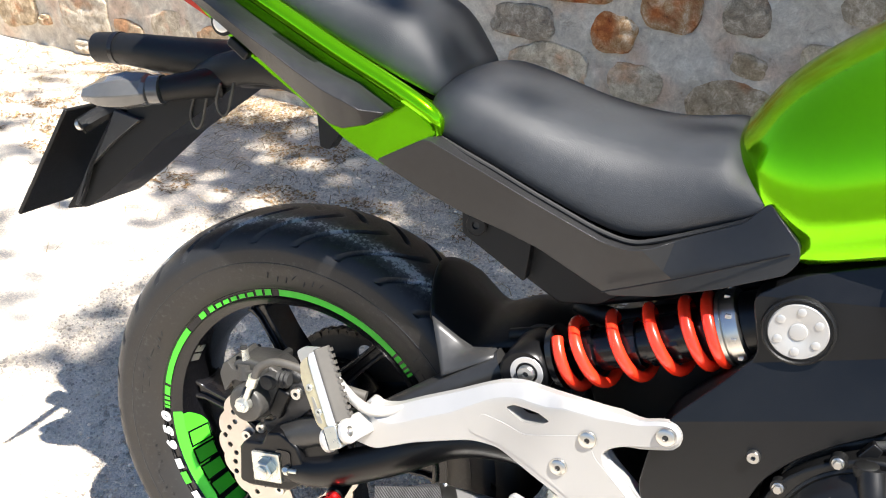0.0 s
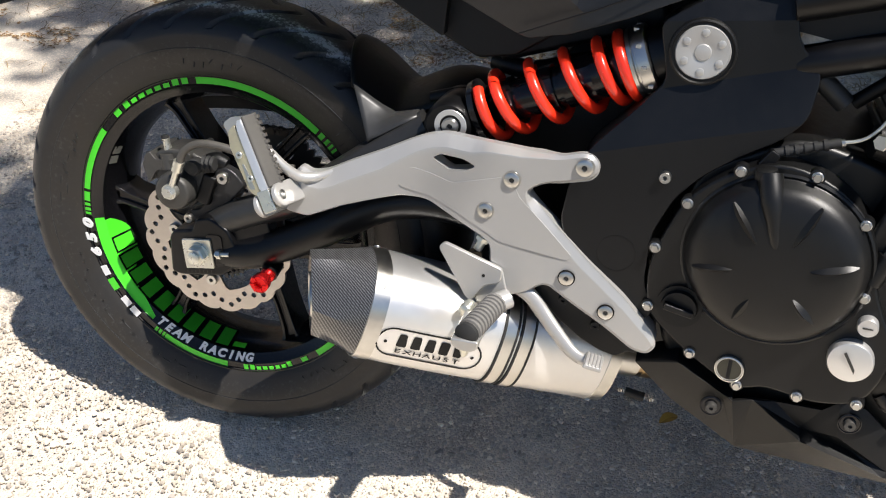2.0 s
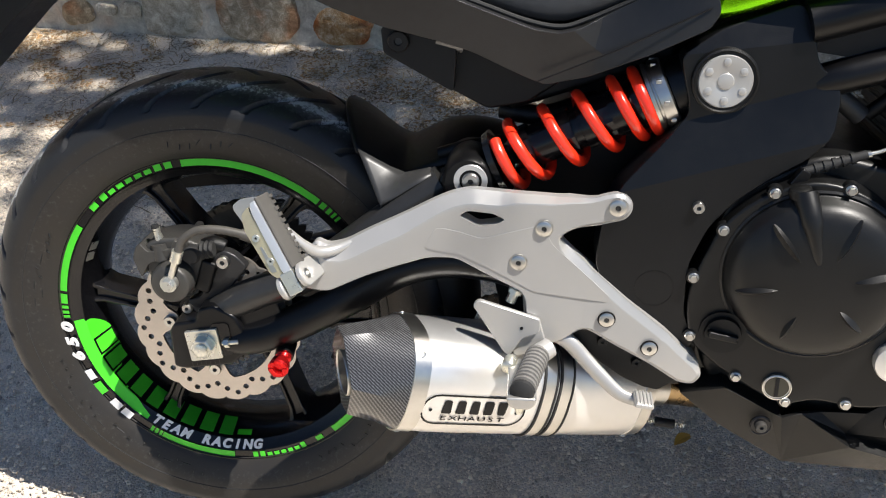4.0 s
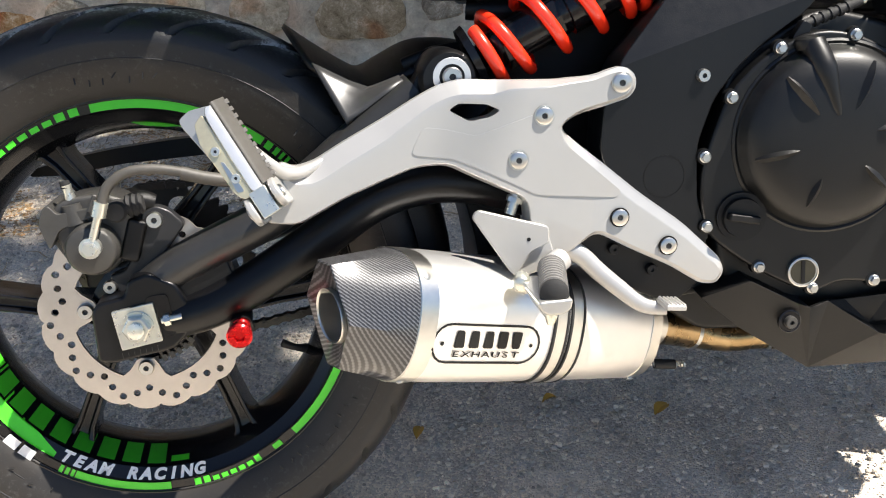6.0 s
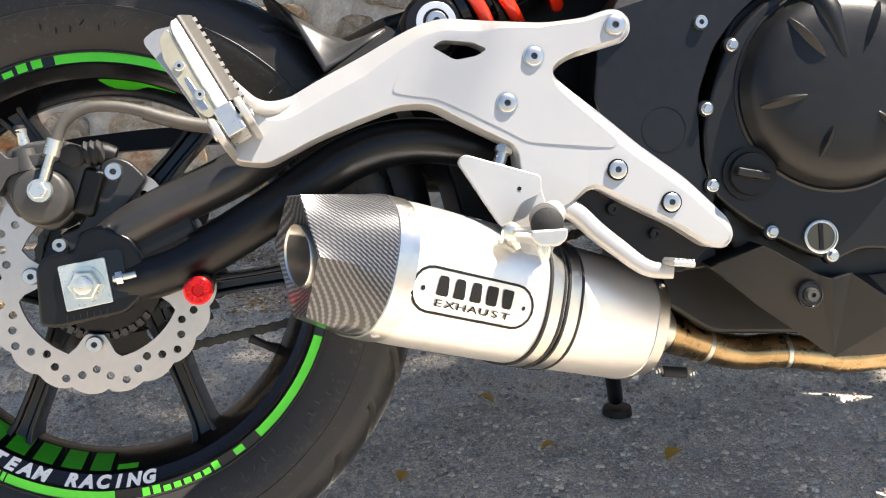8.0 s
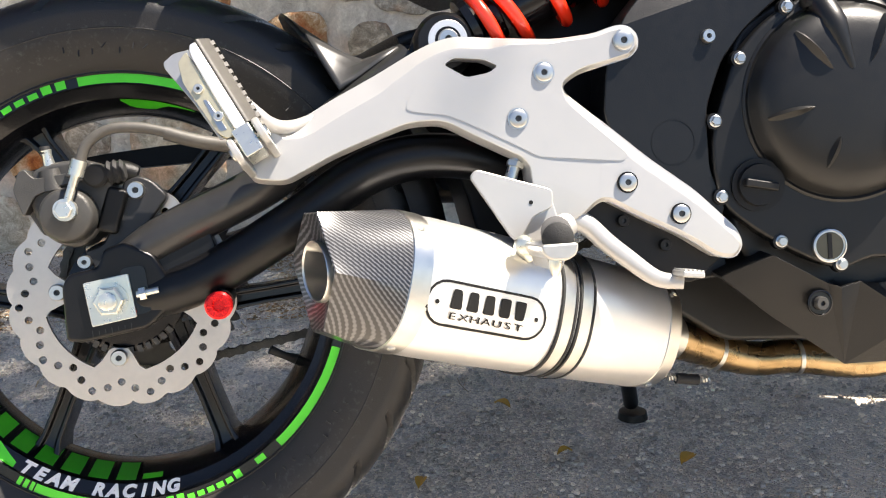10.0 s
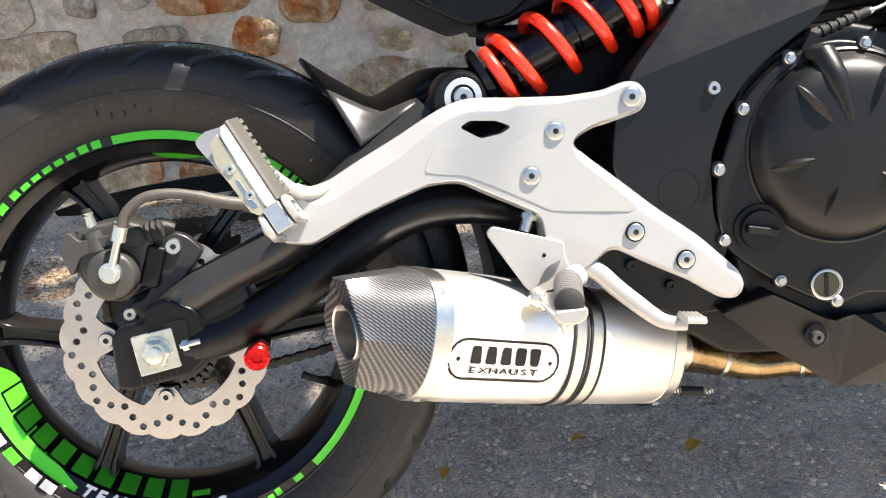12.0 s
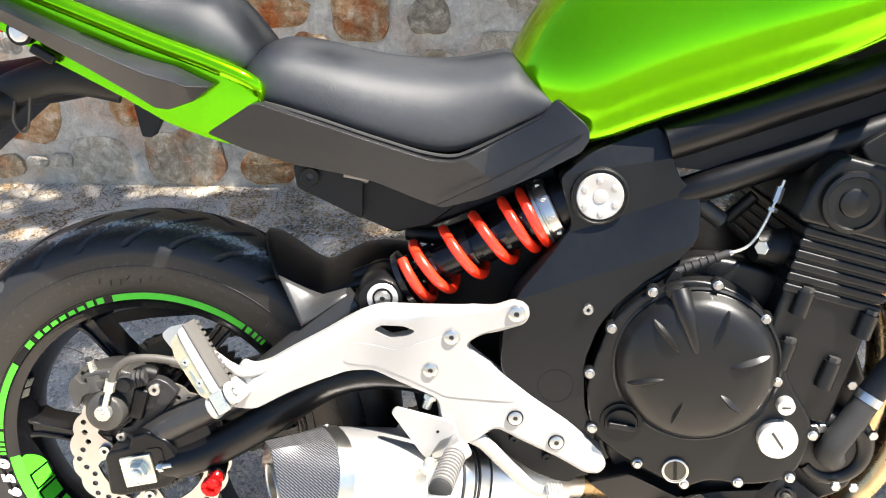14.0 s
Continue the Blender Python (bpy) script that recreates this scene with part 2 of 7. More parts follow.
def ground_material():
    m = surface("dusty_asphalt", (0.60, 0.52, 0.425), 0.92, 0, 60, 0.18, 0.0, 260, tint=(0.70, 0.62, 0.52))
    nt = m.node_tree
    n, ln = nt.nodes, nt.links.new
    p = n["Principled BSDF"]
    old = p.inputs["Base Color"].links[0].from_socket
    co = n.new("ShaderNodeTexCoord")
    v = n.new("ShaderNodeTexVoronoi")
    v.inputs["Scale"].default_value = 290
    ln(co.outputs["Object"], v.inputs["Vector"])
    sep = n.new("ShaderNodeSeparateColor")
    ln(v.outputs["Color"], sep.inputs[0])
    r = n.new("ShaderNodeValToRGB")
    r.color_ramp.elements[0].color, r.color_ramp.elements[1].color = (0.56, 0.56, 0.57, 1), (0.62, 0.66, 0.72, 1)
    for at, c in ((0.35, (0.85, 0.85, 0.85, 1)), (0.72, (1.3, 1.27, 1.2, 1)), (0.82, (1.5, 1.46, 1.38, 1)), (0.88, (0.55, 0.56, 0.58, 1))):
        r.color_ramp.elements.new(at).color = c
    ln(sep.outputs[0], r.inputs[0])
    mul = n.new("ShaderNodeMix")
    mul.data_type, mul.blend_type = "RGBA", "MULTIPLY"
    mul.inputs["Factor"].default_value = 0.68
    ln(old, mul.inputs["A"])
    ln(r.outputs[0], mul.inputs["B"])
    rough = n.new("ShaderNodeTexNoise")
    rough.inputs["Scale"].default_value, rough.inputs["Detail"].default_value = 520, 4
    ln(co.outputs["Object"], rough.inputs["Vector"])
    hs = n.new("ShaderNodeMath")
    hs.operation, hs.inputs[1].default_value = "MULTIPLY_ADD", -1.6
    ln(v.outputs["Distance"], hs.inputs[0])
    ln(rough.outputs["Fac"], hs.inputs[2])
    gb = n.new("ShaderNodeBump")
    gb.inputs["Strength"].default_value, gb.inputs["Distance"].default_value = 0.7, 0.0025
    ln(hs.outputs[0], gb.inputs["Height"])
    ln(gb.outputs["Normal"], p.inputs["Normal"])
    dust = n.new("ShaderNodeTexNoise")
    dust.inputs["Scale"].default_value, dust.inputs["Detail"].default_value = 1.6, 7
    ln(co.outputs["Object"], dust.inputs["Vector"])
    dr = n.new("ShaderNodeValToRGB")
    dr.color_ramp.elements[0].position, dr.color_ramp.elements[1].position = 0.42, 0.66
    ln(dust.outputs["Fac"], dr.inputs[0])
    mx = n.new("ShaderNodeMix")
    mx.data_type = "RGBA"
    mx.inputs["B"].default_value = (0.78, 0.71, 0.60, 1)
    half = n.new("ShaderNodeMath")
    half.operation = "MULTIPLY"
    half.inputs[1].default_value = 0.6
    ln(dr.outputs[0], half.inputs[0])
    ln(half.outputs[0], mx.inputs["Factor"])
    ln(mul.outputs["Result"], mx.inputs["A"])
    # pale dust by the wall; unseen road side darkened to cut its reflected light
    sep2, nz, edge, er, dimmed = n.new("ShaderNodeSeparateXYZ"), n.new("ShaderNodeTexNoise"), n.new("ShaderNodeMath"), n.new("ShaderNodeMapRange"), n.new("ShaderNodeMix")
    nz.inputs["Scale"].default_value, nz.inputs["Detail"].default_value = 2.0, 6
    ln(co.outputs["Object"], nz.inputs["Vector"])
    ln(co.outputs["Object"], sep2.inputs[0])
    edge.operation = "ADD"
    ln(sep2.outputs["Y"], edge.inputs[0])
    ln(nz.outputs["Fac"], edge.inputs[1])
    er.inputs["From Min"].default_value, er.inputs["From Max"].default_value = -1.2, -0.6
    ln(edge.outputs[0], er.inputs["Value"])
    dimmed.data_type = "RGBA"
    dimmed.inputs["A"].default_value = (0.155, 0.135, 0.112, 1)
    ln(er.outputs[0], dimmed.inputs["Factor"])
    ln(mx.outputs["Result"], dimmed.inputs["B"])
    ln(dimmed.outputs["Result"], p.inputs["Base Color"])
    return m


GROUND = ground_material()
PEBBLE = surface("pebbles", (0.50, 0.44, 0.365), 0.85, 0, 50, 0.35, tint=(0.66, 0.59, 0.49))


def each_its_own(m, low=0.36):
    """Every loose bit gets a shade of its own."""
    n, ln = m.node_tree.nodes, m.node_tree.links.new
    p = n["Principled BSDF"]
    old = p.inputs["Base Color"].links[0].from_socket
    geo, ramp, mul = n.new("ShaderNodeNewGeometry"), n.new("ShaderNodeValToRGB"), n.new("ShaderNodeMix")
    e = ramp.color_ramp.elements
    e[0].color, e[1].color = (low, low, low * 1.04, 1), (1.45, 1.42, 1.36, 1)
    e.new(0.5).color = (0.82, 0.81, 0.80, 1)
    e.new(0.85).color = (1.15, 1.12, 1.06, 1)
    mul.data_type, mul.blend_type = "RGBA", "MULTIPLY"
    mul.inputs["Factor"].default_value = 1
    ln(geo.outputs["Random Per Island"], ramp.inputs[0])
    ln(old, mul.inputs["A"])
    ln(ramp.outputs[0], mul.inputs["B"])
    ln(mul.outputs["Result"], p.inputs["Base Color"])


each_its_own(PEBBLE, 0.6)
LITTER = surface("dry_needles", (0.26, 0.19, 0.11), 0.8, 0, 30, 0.4, tint=(0.50, 0.38, 0.22))
each_its_own(LITTER)
LEAF_BROWN = surface("brown_leaf_bits", (0.22, 0.125, 0.055), 0.75, 0, 30, 0.4, tint=(0.40, 0.25, 0.11))
each_its_own(LEAF_BROWN)
LEAF_YELLOW = surface("yellow_leaf", (0.50, 0.27, 0.03), 0.6, 0, 60, 0.3)
LEAF_GREEN = surface("green_leaves", (0.06, 0.10, 0.03), 0.6, 0, 30, 0.4)
BARK = surface("bark", (0.13, 0.10, 0.07), 0.9, 0, 20, 0.4, 0.8, 60)

# ---- building helpers ----
def part(name, bm, material, parent, label="", bevel=0.0, smooth=35, kind=""):
    """One mesh object from a bmesh, under a thing or a part."""
    bmesh.ops.recalc_face_normals(bm, faces=bm.faces)
    me = bpy.data.meshes.new(name)
    bm.to_mesh(me)
    bm.free()
    me.materials.append(material)
    ob = new(name, me)
    ob.parent = parent
    if smooth:
        for f in me.polygons:
            f.use_smooth = True
        me.set_sharp_from_angle(angle=radians(smooth))
    if bevel:
        b = ob.modifiers.new("bevel", "BEVEL")
        b.width, b.segments, b.limit_method, b.angle_limit, b.harden_normals = bevel, 3, "ANGLE", radians(35), True
    return tagged(ob, label=label, kind=kind)


def curve_through(pts, n=6, closed=True):
    """Catmull-Rom points through pts (2D or 3D)."""
    p = [Vector(q) for q in pts]
    m, out = len(p), []
    for i in range(m if closed else m - 1):
        a, b, c, d = (p[(i + k) % m] if closed else p[min(max(i + k, 0), m - 1)] for k in (-1, 0, 1, 2))
        for j in range(n):
            t = j / n
            out.append(0.5 * (2 * b + (c - a) * t + (2 * a - 5 * b + 4 * c - d) * t * t + (3 * b - a - 3 * c + d) * t ** 3))
    if not closed:
        out.append(p[-1])
    return out


def rounded(pts, r=0.006, n=4):
    """A polygon with its corners rounded."""
    p, out = [Vector(q) for q in pts], []
    for i in range(len(p)):
        a, b, c = p[i - 1], p[i], p[(i + 1) % len(p)]
        d = min(r, (a - b).length * 0.45, (c - b).length * 0.45)
        s, e = b + (a - b).normalized() * d, b + (c - b).normalized() * d
        out += [s.lerp(b, t).lerp(b.lerp(e, t), t) for t in (k / n for k in range(n + 1))]
    return out


def plate(outline, y0, y1, holes=(), slope=0.0, x0=0.0, bm=None):
    """An outline in x and z, filled with its holes and given thickness from y0 to y1; slope: y per metre of x."""
    bm = bm or bmesh.new()
    fronts, backs = [], []
    for loop in (outline, *holes):
        f = [bm.verts.new((q[0], y0 + slope * (q[0] - x0), q[1])) for q in loop]
        b = [bm.verts.new((q[0], y1 + slope * (q[0] - x0), q[1])) for q in loop]
        for i in range(len(f)):
            j = (i + 1) % len(f)
            bm.faces.new((f[i], f[j], b[j], b[i]))
        fronts += [bm.edges.get((f[i], f[(i + 1) % len(f)])) for i in range(len(f))]
        backs += [bm.edges.get((b[i], b[(i + 1) % len(b)])) for i in range(len(b))]
        if not holes:
            bm.faces.new(f)
            bm.faces.new(b)
    if holes:
        bmesh.ops.triangle_fill(bm, use_beauty=True, edges=fronts)
        bmesh.ops.triangle_fill(bm, use_beauty=True, edges=backs)
    return bm


def ridged(top, low, share, y_edge, y_ridge, y_back, step=0.012):
    """A panel along x between a top and a low line (tables of x, z), folded out to a ridge at that share of its height."""
    x0, x1 = max(top[0][0], low[0][0]), min(top[-1][0], low[-1][0])
    xs = sorted({x0, x1, *[q[0] for q in top + low if x0 < q[0] < x1], *[x0 + k * step for k in range(1, int((x1 - x0) / step))]})
    rings, last = [], None
    for x in xs:
        if last is not None and x - last < 0.002 and x < x1:
            continue
        last = x
        zt, zl = along(top, x), along(low, x)
        zt = max(zt, zl + 0.001)
        near = min(1.0, (zt - zl) / 0.03)
        zr = zl + (zt - zl) * along(share, x)
        rings.append([Vector((x, y, z)) for y, z in ((y_back, zt), (y_edge, zt), (y_edge + (y_ridge - y_edge) * near, zr), (y_edge, zl), (y_back, zl))])
    return loft(rings)


def ring_points(c, axis, r, n, up=None):
    axis = Vector(axis).normalized()
    u = (Vector(up) if up else (Vector((0, 0, 1)) if abs(axis.z) < 0.9 else Vector((1, 0, 0)))).cross(axis).normalized()
    v = axis.cross(u)
    return [Vector(c) + r * (math.cos(2 * math.pi * i / n) * u + math.sin(2 * math.pi * i / n) * v) for i in range(n)]


def loft(rings, cap=True, bm=None):
    """Skin over rings of equally many points."""
    bm = bm or bmesh.new()
    vs = [[bm.verts.new(q) for q in r] for r in rings]
    n = len(vs[0])
    for a, b in zip(vs, vs[1:]):
        for i in range(n):
            bm.faces.new((a[i], a[(i + 1) % n], b[(i + 1) % n], b[i]))
    if cap:
        bm.faces.new(vs[0])
        bm.faces.new(vs[-1])
    return bm


def tube(pts, r, n=16, cap=True, bm=None, smooth=5, squash=1.0):
    """A round bar along a smooth line through pts; r: one radius, or one for each point."""
    m = len(pts)
    line = curve_through(pts, smooth, False) if m > 2 and smooth > 1 else [Vector(q) for q in pts]
    rs = [r] * m if not hasattr(r, "__len__") else [float(q) for q in r]
    rings, up = [], None
    for i, q in enumerate(line):
        d = (line[min(i + 1, len(line) - 1)] - line[max(i - 1, 0)]).normalized()
        if up is None:
            up = Vector((0, 1, 0)) if abs(d.y) < 0.9 else Vector((0, 0, 1))
        u = (up - d * up.dot(d)).normalized()
        up, v = u, d.cross(u)
        f = i / (len(line) - 1) * (m - 1)
        k = min(int(f), m - 2)
        rad = rs[k] + (rs[k + 1] - rs[k]) * (f - k)
        rings.append([q + rad * (squash * math.cos(2 * math.pi * j / n) * u + math.sin(2 * math.pi * j / n) * v) for j in range(n)])
    return loft(rings, cap, bm)


def turned(profile, origin, axis, n=48, bm=None, cap=True, up=None):
    """A turned body: profile of (distance along the axis, radius)."""
    axis, origin = Vector(axis).normalized(), Vector(origin)
    return loft([ring_points(origin + axis * a, axis, max(r, 1e-4), n, up) for a, r in profile], cap, bm)


def lump(c, size, turn=(0, 0, 0), bm=None):
    """A box of that size round c."""
    bm = bm or bmesh.new()
    bmesh.ops.create_cube(bm, size=1, matrix=Matrix.Translation(c) @ Euler([radians(a) for a in turn]).to_matrix().to_4x4() @ Matrix.Diagonal((*size, 1)))
    return bm


def sections(stations, shape):
    """Rings across x: stations of (x, half width, bottom, top), shape of (share of width, share of height) up one side."""
    rings = []
    for x, w, zb, zt in stations:
        side = [(-a * w, zb + b * (zt - zb)) for a, b in shape]
        far = [(-y, z) for y, z in reversed(side) if abs(y) > 1e-6]
        rings.append([Vector((x, y, z)) for y, z in side + far])
    return rings


def subsurf(ob, level=1):
    s = ob.modifiers.new("round", "SUBSURF")
    s.levels = s.render_levels = level
    return ob


def along(table, x):
    """Straight-line values from a table of (x, value)."""
    xs = [q[0] for q in table]
    return float(np.interp(x, xs, [q[1] for q in table]))


def bolt(parent, c, r=0.008, axis=(0, -1, 0), name="bolt", material=None, socket=True, head=0.006):
    """A button-head bolt with a socket; c is the middle of its seat."""
    bm = turned([(0, r * 1.12), (head * 0.7, r * 1.12), (head, r * 0.98), (head, r * 0.40), (head * 0.5, r * 0.36), (head * 0.5, 0.0001)] if socket
                else [(0, r * 1.3), (0.0015, r * 1.3), (0.0016, r), (head, r * 0.95), (head * 1.1, r * 0.6), (head * 1.1, 0.0001)], c, axis, 18)
    ob = part(name, bm, material or STEEL, parent)
    if socket:
        # the shade inside the socket is painted on as a darker steel
        ob.data.materials.append(SOCKET_SHADE)
        base, way = Vector(c), Vector(axis).normalized()
        for f in ob.data.polygons:
            q = f.center - base
            if (q - way * q.dot(way)).length < r * 0.365:
                f.material_index = 1
    return ob


def hexnut(parent, c, r, h, axis=(0, -1, 0), name="nut", material=None):
    bm = turned([(0, r), (h * 0.85, r), (h, r * 0.88), (h, 0.0001)], c, axis, 6)
    return part(name, bm, material or STEEL, parent, smooth=20)


def letters(body, size, depth=0.0006, bold=0.0, slant=0.0):
    """The mesh of a word in the built-in font, centred on x."""
    cu = bpy.data.curves.new("letters", "FONT")
    cu.body, cu.size, cu.extrude, cu.align_x = body, size, depth, "CENTER"
    cu.resolution_u, cu.offset, cu.shear = 3, size * bold, slant
    ob = bpy.data.objects.new("letters", cu)
    scene.collection.objects.link(ob)
    bpy.context.view_layer.update()
    me = bpy.data.meshes.new_from_object(ob.evaluated_get(bpy.context.evaluated_depsgraph_get()))
    bpy.data.objects.remove(ob)
    return me

# ---- the motorcycle ----
bike = tagged(new("motorcycle"), "green and black naked sports motorcycle leaning on its side stand", "motorcycle")
bike.matrix_world = STANDS
TAU = 2 * math.pi
OUT = (0, -1, 0)


def outward(bm, by):
    """The front of a plate moved out by an amount that depends on x and z."""
    for v in bm.verts:
        if v.co.y < -0.17:
            v.co.y -= by(v.co.x, v.co.z)
    return bm


def circle(cx, cz, r, n=24):
    return [Vector((cx + r * math.cos(TAU * i / n), cz + r * math.sin(TAU * i / n))) for i in range(n)]


# rear wheel: rim, spokes, tyre, films
def build_wheel():
    rim_half = [(-0.064, 0.229), (-0.064, 0.225), (-0.0605, 0.2245), (-0.0600, 0.2140), (-0.057, 0.212), (-0.051, 0.200),
                (-0.040, 0.196), (-0.012, 0.187), (0.012, 0.187), (0.040, 0.196), (0.051, 0.200), (0.057, 0.212), (0.064, 0.229),
                (0.055, 0.231), (0.02, 0.205), (-0.02, 0.205), (-0.055, 0.231)]
    bm = bmesh.new()
    rings = []
    N = 144
    for k in range(N):
        a = TAU * k / N
        rings.append([bm.verts.new((r * math.cos(a), y, r * math.sin(a))) for y, r in rim_half])
    for k in range(N):
        A, B = rings[k], rings[(k + 1) % N]
        for i in range(len(A)):
            j = (i + 1) % len(A)
            bm.faces.new((A[i], A[j], B[j], B[i]))
    wheel = part("rear_wheel", bm, BLACK_GLOSS, bike, "black cast rear wheel with green and white rim films", smooth=30)
    # hub
    part("hub", turned([(-0.075, 0.030), (-0.074, 0.046), (-0.05, 0.05), (-0.03, 0.055), (0.03, 0.055), (0.06, 0.07), (0.075, 0.07), (0.075, 0.02)], (0, 0, 0), (0, 1, 0), 48), BLACK_GLOSS, wheel)
    # six spokes in three pairs that run together near the hub; each has a raised edge on both sides of a flute
    for phi in (86, 206, 326):
        for sg in (-1, 1):
            a0, a1 = radians(phi + sg * 6), radians(phi + sg * 31)
            p0, p1 = Vector((0.050 * math.cos(a0), 0, 0.050 * math.sin(a0))), Vector((0.199 * math.cos(a1), 0, 0.199 * math.sin(a1)))
            u = (p1 - p0).normalized()
            v = Vector((-u.z, 0, u.x))
            rs = []
            for f, w, h in ((0.0, 0.016, 0.034), (0.25, 0.0125, 0.031), (0.6, 0.0105, 0.027), (0.86, 0.0115, 0.027), (0.95, 0.0155, 0.029), (1.0, 0.024, 0.032)):
                sec = [(-w, -h * 0.55), (-w * 0.90, -h), (-w * 0.52, -h), (-w * 0.40, -h * 0.76), (w * 0.40, -h * 0.76), (w * 0.52, -h), (w * 0.90, -h), (w, -h * 0.55), (w, h * 0.8), (w * 0.6, h), (-w * 0.6, h), (-w, h * 0.8)]
                rs.append([p0.lerp(p1, f) + v * p + Vector((0, q, 0)) for p, q in sec])
            part("spoke", loft(rs), BLACK_GLOSS, wheel, bevel=0.0012)
    # tyre with slanted grooves cut in the tread
    prof = [(-0.0615, 0.2235), (-0.0665, 0.229), (-0.070, 0.236), (-0.0745, 0.2460), (-0.0785, 0.257), (-0.0803, 0.268), (-0.0795, 0.2775)]
    tread = [(-0.0803 * math.cos(t) ** 0.9, 0.2785 + 0.0415 * math.sin(t) ** 0.86) for t in np.linspace(0.06, math.pi / 2, 22)]
    half = prof + tread
    full = half + [(-y, r) for y, r in reversed(half[:-1])]
    N = 720
    verts, faces, scuff, dust = [], [], [], []
    # each ring of the tread is turned a little further, so that the grooves sweep back to the shoulder
    def swept(y, r):
        t = min(0.97, abs(y) / 0.0803) if r > 0.2775 else 0.97
        return 18.0 * t ** 1.2
    for k in range(N):
        col = 360.0 * k / N
        for y, r in full:
            t = abs(y) / 0.0803
            ang = col + swept(y, r)
            dep, s = 0.0, 0.0
            ph = (col + (6.0 if y > 0 else 0.0)) % 12.0
            if r > 0.281 and 0.06 < t < 0.97 and ph < 1.6:
                dep = 0.007 * min(1.0, (t - 0.06) / 0.08, (0.97 - t) / 0.06)
            if r > 0.285 and y < 0.02:
                band = math.exp(-((t - 0.52) / 0.24) ** 2)
                s = -0.06 + band * (0.50 + 0.40 * noise.noise((math.cos(radians(ang)) * 5, math.sin(radians(ang)) * 5, 3.1)))
                # chalky patch at the rear, coloured paler for the sun that falls on it
                s += 0.75 * math.exp(-((t - 0.62) / 0.15) ** 2) * math.exp(-(((ang - 146) + 180) % 360 - 180) ** 2 / 150.0)
            if 0.27 > r > 0.236 and y < 0:
                s = 0.06
            a = radians(ang)
            rr = r - dep
            verts.append((rr * math.cos(a), y, rr * math.sin(a)))
            scuff.append(s)
            dust.append(1.0 if r < 0.279 else max(0.0, 1 - (r - 0.279) / 0.006))
    m = len(full)
    for k in range(N):
        k2 = (k + 1) % N
        for i in range(m - 1):
            faces.append((k * m + i, k * m + i + 1, k2 * m + i + 1, k2 * m + i))
    me = bpy.data.meshes.new("tyre")
    me.from_pydata(verts, [], faces)
    me.attributes.new("scuff", "FLOAT", "POINT").data.foreach_set("value", scuff)
    me.attributes.new("dust", "FLOAT", "POINT").data.foreach_set("value", dust)
    me.materials.append(TYRE)
    for f in me.polygons:
        f.use_smooth = True
    me.set_sharp_from_angle(angle=radians(40))
    tyre = tagged(new("tyre", me), "worn black road tyre with chalky scuffed tread")
    tyre.parent = wheel
    # raised moulding rings on the tyre wall
    for r, y in ((0.2665, -0.0806),):
        bm = bmesh.new()
        prev = first = None
        for k in range(180):
            a = TAU * k / 180
            q = [bm.verts.new(((r + d) * math.cos(a), y + e, (r + d) * math.sin(a))) for d, e in ((-0.001, 0.0008), (0, 0.0000), (0.001, 0.0006))]
            if prev:
                bm.faces.new((prev[0], prev[1], q[1], q[0])), bm.faces.new((prev[1], prev[2], q[2], q[1]))
            first, prev = first or q, q
        bm.faces.new((prev[0], prev[1], first[1], first[0])), bm.faces.new((prev[1], prev[2], first[2], first[1]))
        part("moulding_ring", bm, TYRE, tyre)
    # moulded strokes on the tyre wall
    stroke = None
    rnd = random.Random(9)
    for a0, n in ((150, 9), (196, 12), (236, 8), (300, 10), (20, 9), (80, 7)):
        for k in range(n):
            a = radians(a0 + 3.1 * k)
            if stroke is None:
                stroke = part("moulded_stroke", lump((0, 0, 0), (0.013, 0.0012, 0.0010)), TYRE, tyre)
                me_s = stroke.data
            else:
                stroke = new("moulded_stroke", me_s)
                stroke.parent = tyre
            r = rnd.choice((0.243, 0.247, 0.252))
            y = -along([(0.236, 0.070), (0.246, 0.0745), (0.257, 0.0785)], r)
            stroke.matrix_basis = Matrix.Rotation(-a, 4, "Y") @ pose(r, y, 0, 0, rnd.choice((0, 0, 35, 90)), 20)

    # films on the rim: arcs from angle a to b (degrees), radii r0 to r1
    def arc(a, b, r0, r1, y0, y1, material, name, label=""):
        n = max(2, int(abs(b - a) / 2))
        bm = bmesh.new()
        rows = []
        for k in range(n + 1):
            t = radians(a + (b - a) * k / n)
            rows.append([bm.verts.new((r * math.cos(t), y, r * math.sin(t))) for r, y in ((r0, y0), (r1, y1))])
        for p, q in zip(rows, rows[1:]):
            bm.faces.new((p[0], p[1], q[1], q[0]))
        return part(name, bm, material, wheel, label, smooth=0)

    yf = -0.0612
    R0, R1 = 0.2145, 0.2245
    for a, b in ((50, 98), (144, 171), (172.2, 176), (176.8, 178), (178.8, 180), (180.6, 181.6), (309, 340), (240, 268), (47, 49), (44.6, 46), (42.8, 43.8), (41, 42), (235, 236.2), (236.8, 238), (238.6, 239.6)):
        arc(a, b, R0, R1, yf, yf, GREEN_FILM, "rim_stripe")
    # maker's word on the rim as plain slanted blocks
    def blocks(a0, a1, n, r0, r1, material, name, y=yf, gap=0.2, tall=(), base=-1):
        step = (a1 - a0) / n
        for k in range(n):
            lo = a0 + k * step
            hi = 1.0 if not tall or k in tall else 0.68
            arc(lo, lo + step * (1 - gap), r0 if base < 0 else r1 - (r1 - r0) * hi, r0 + (r1 - r0) * hi if base < 0 else r1, y, y, material, name)
    blocks(130.5, 100.0, 8, 0.2152, 0.2238, GREEN_FILM, "rim_mark", gap=0.3, tall=(0, 6, 7))
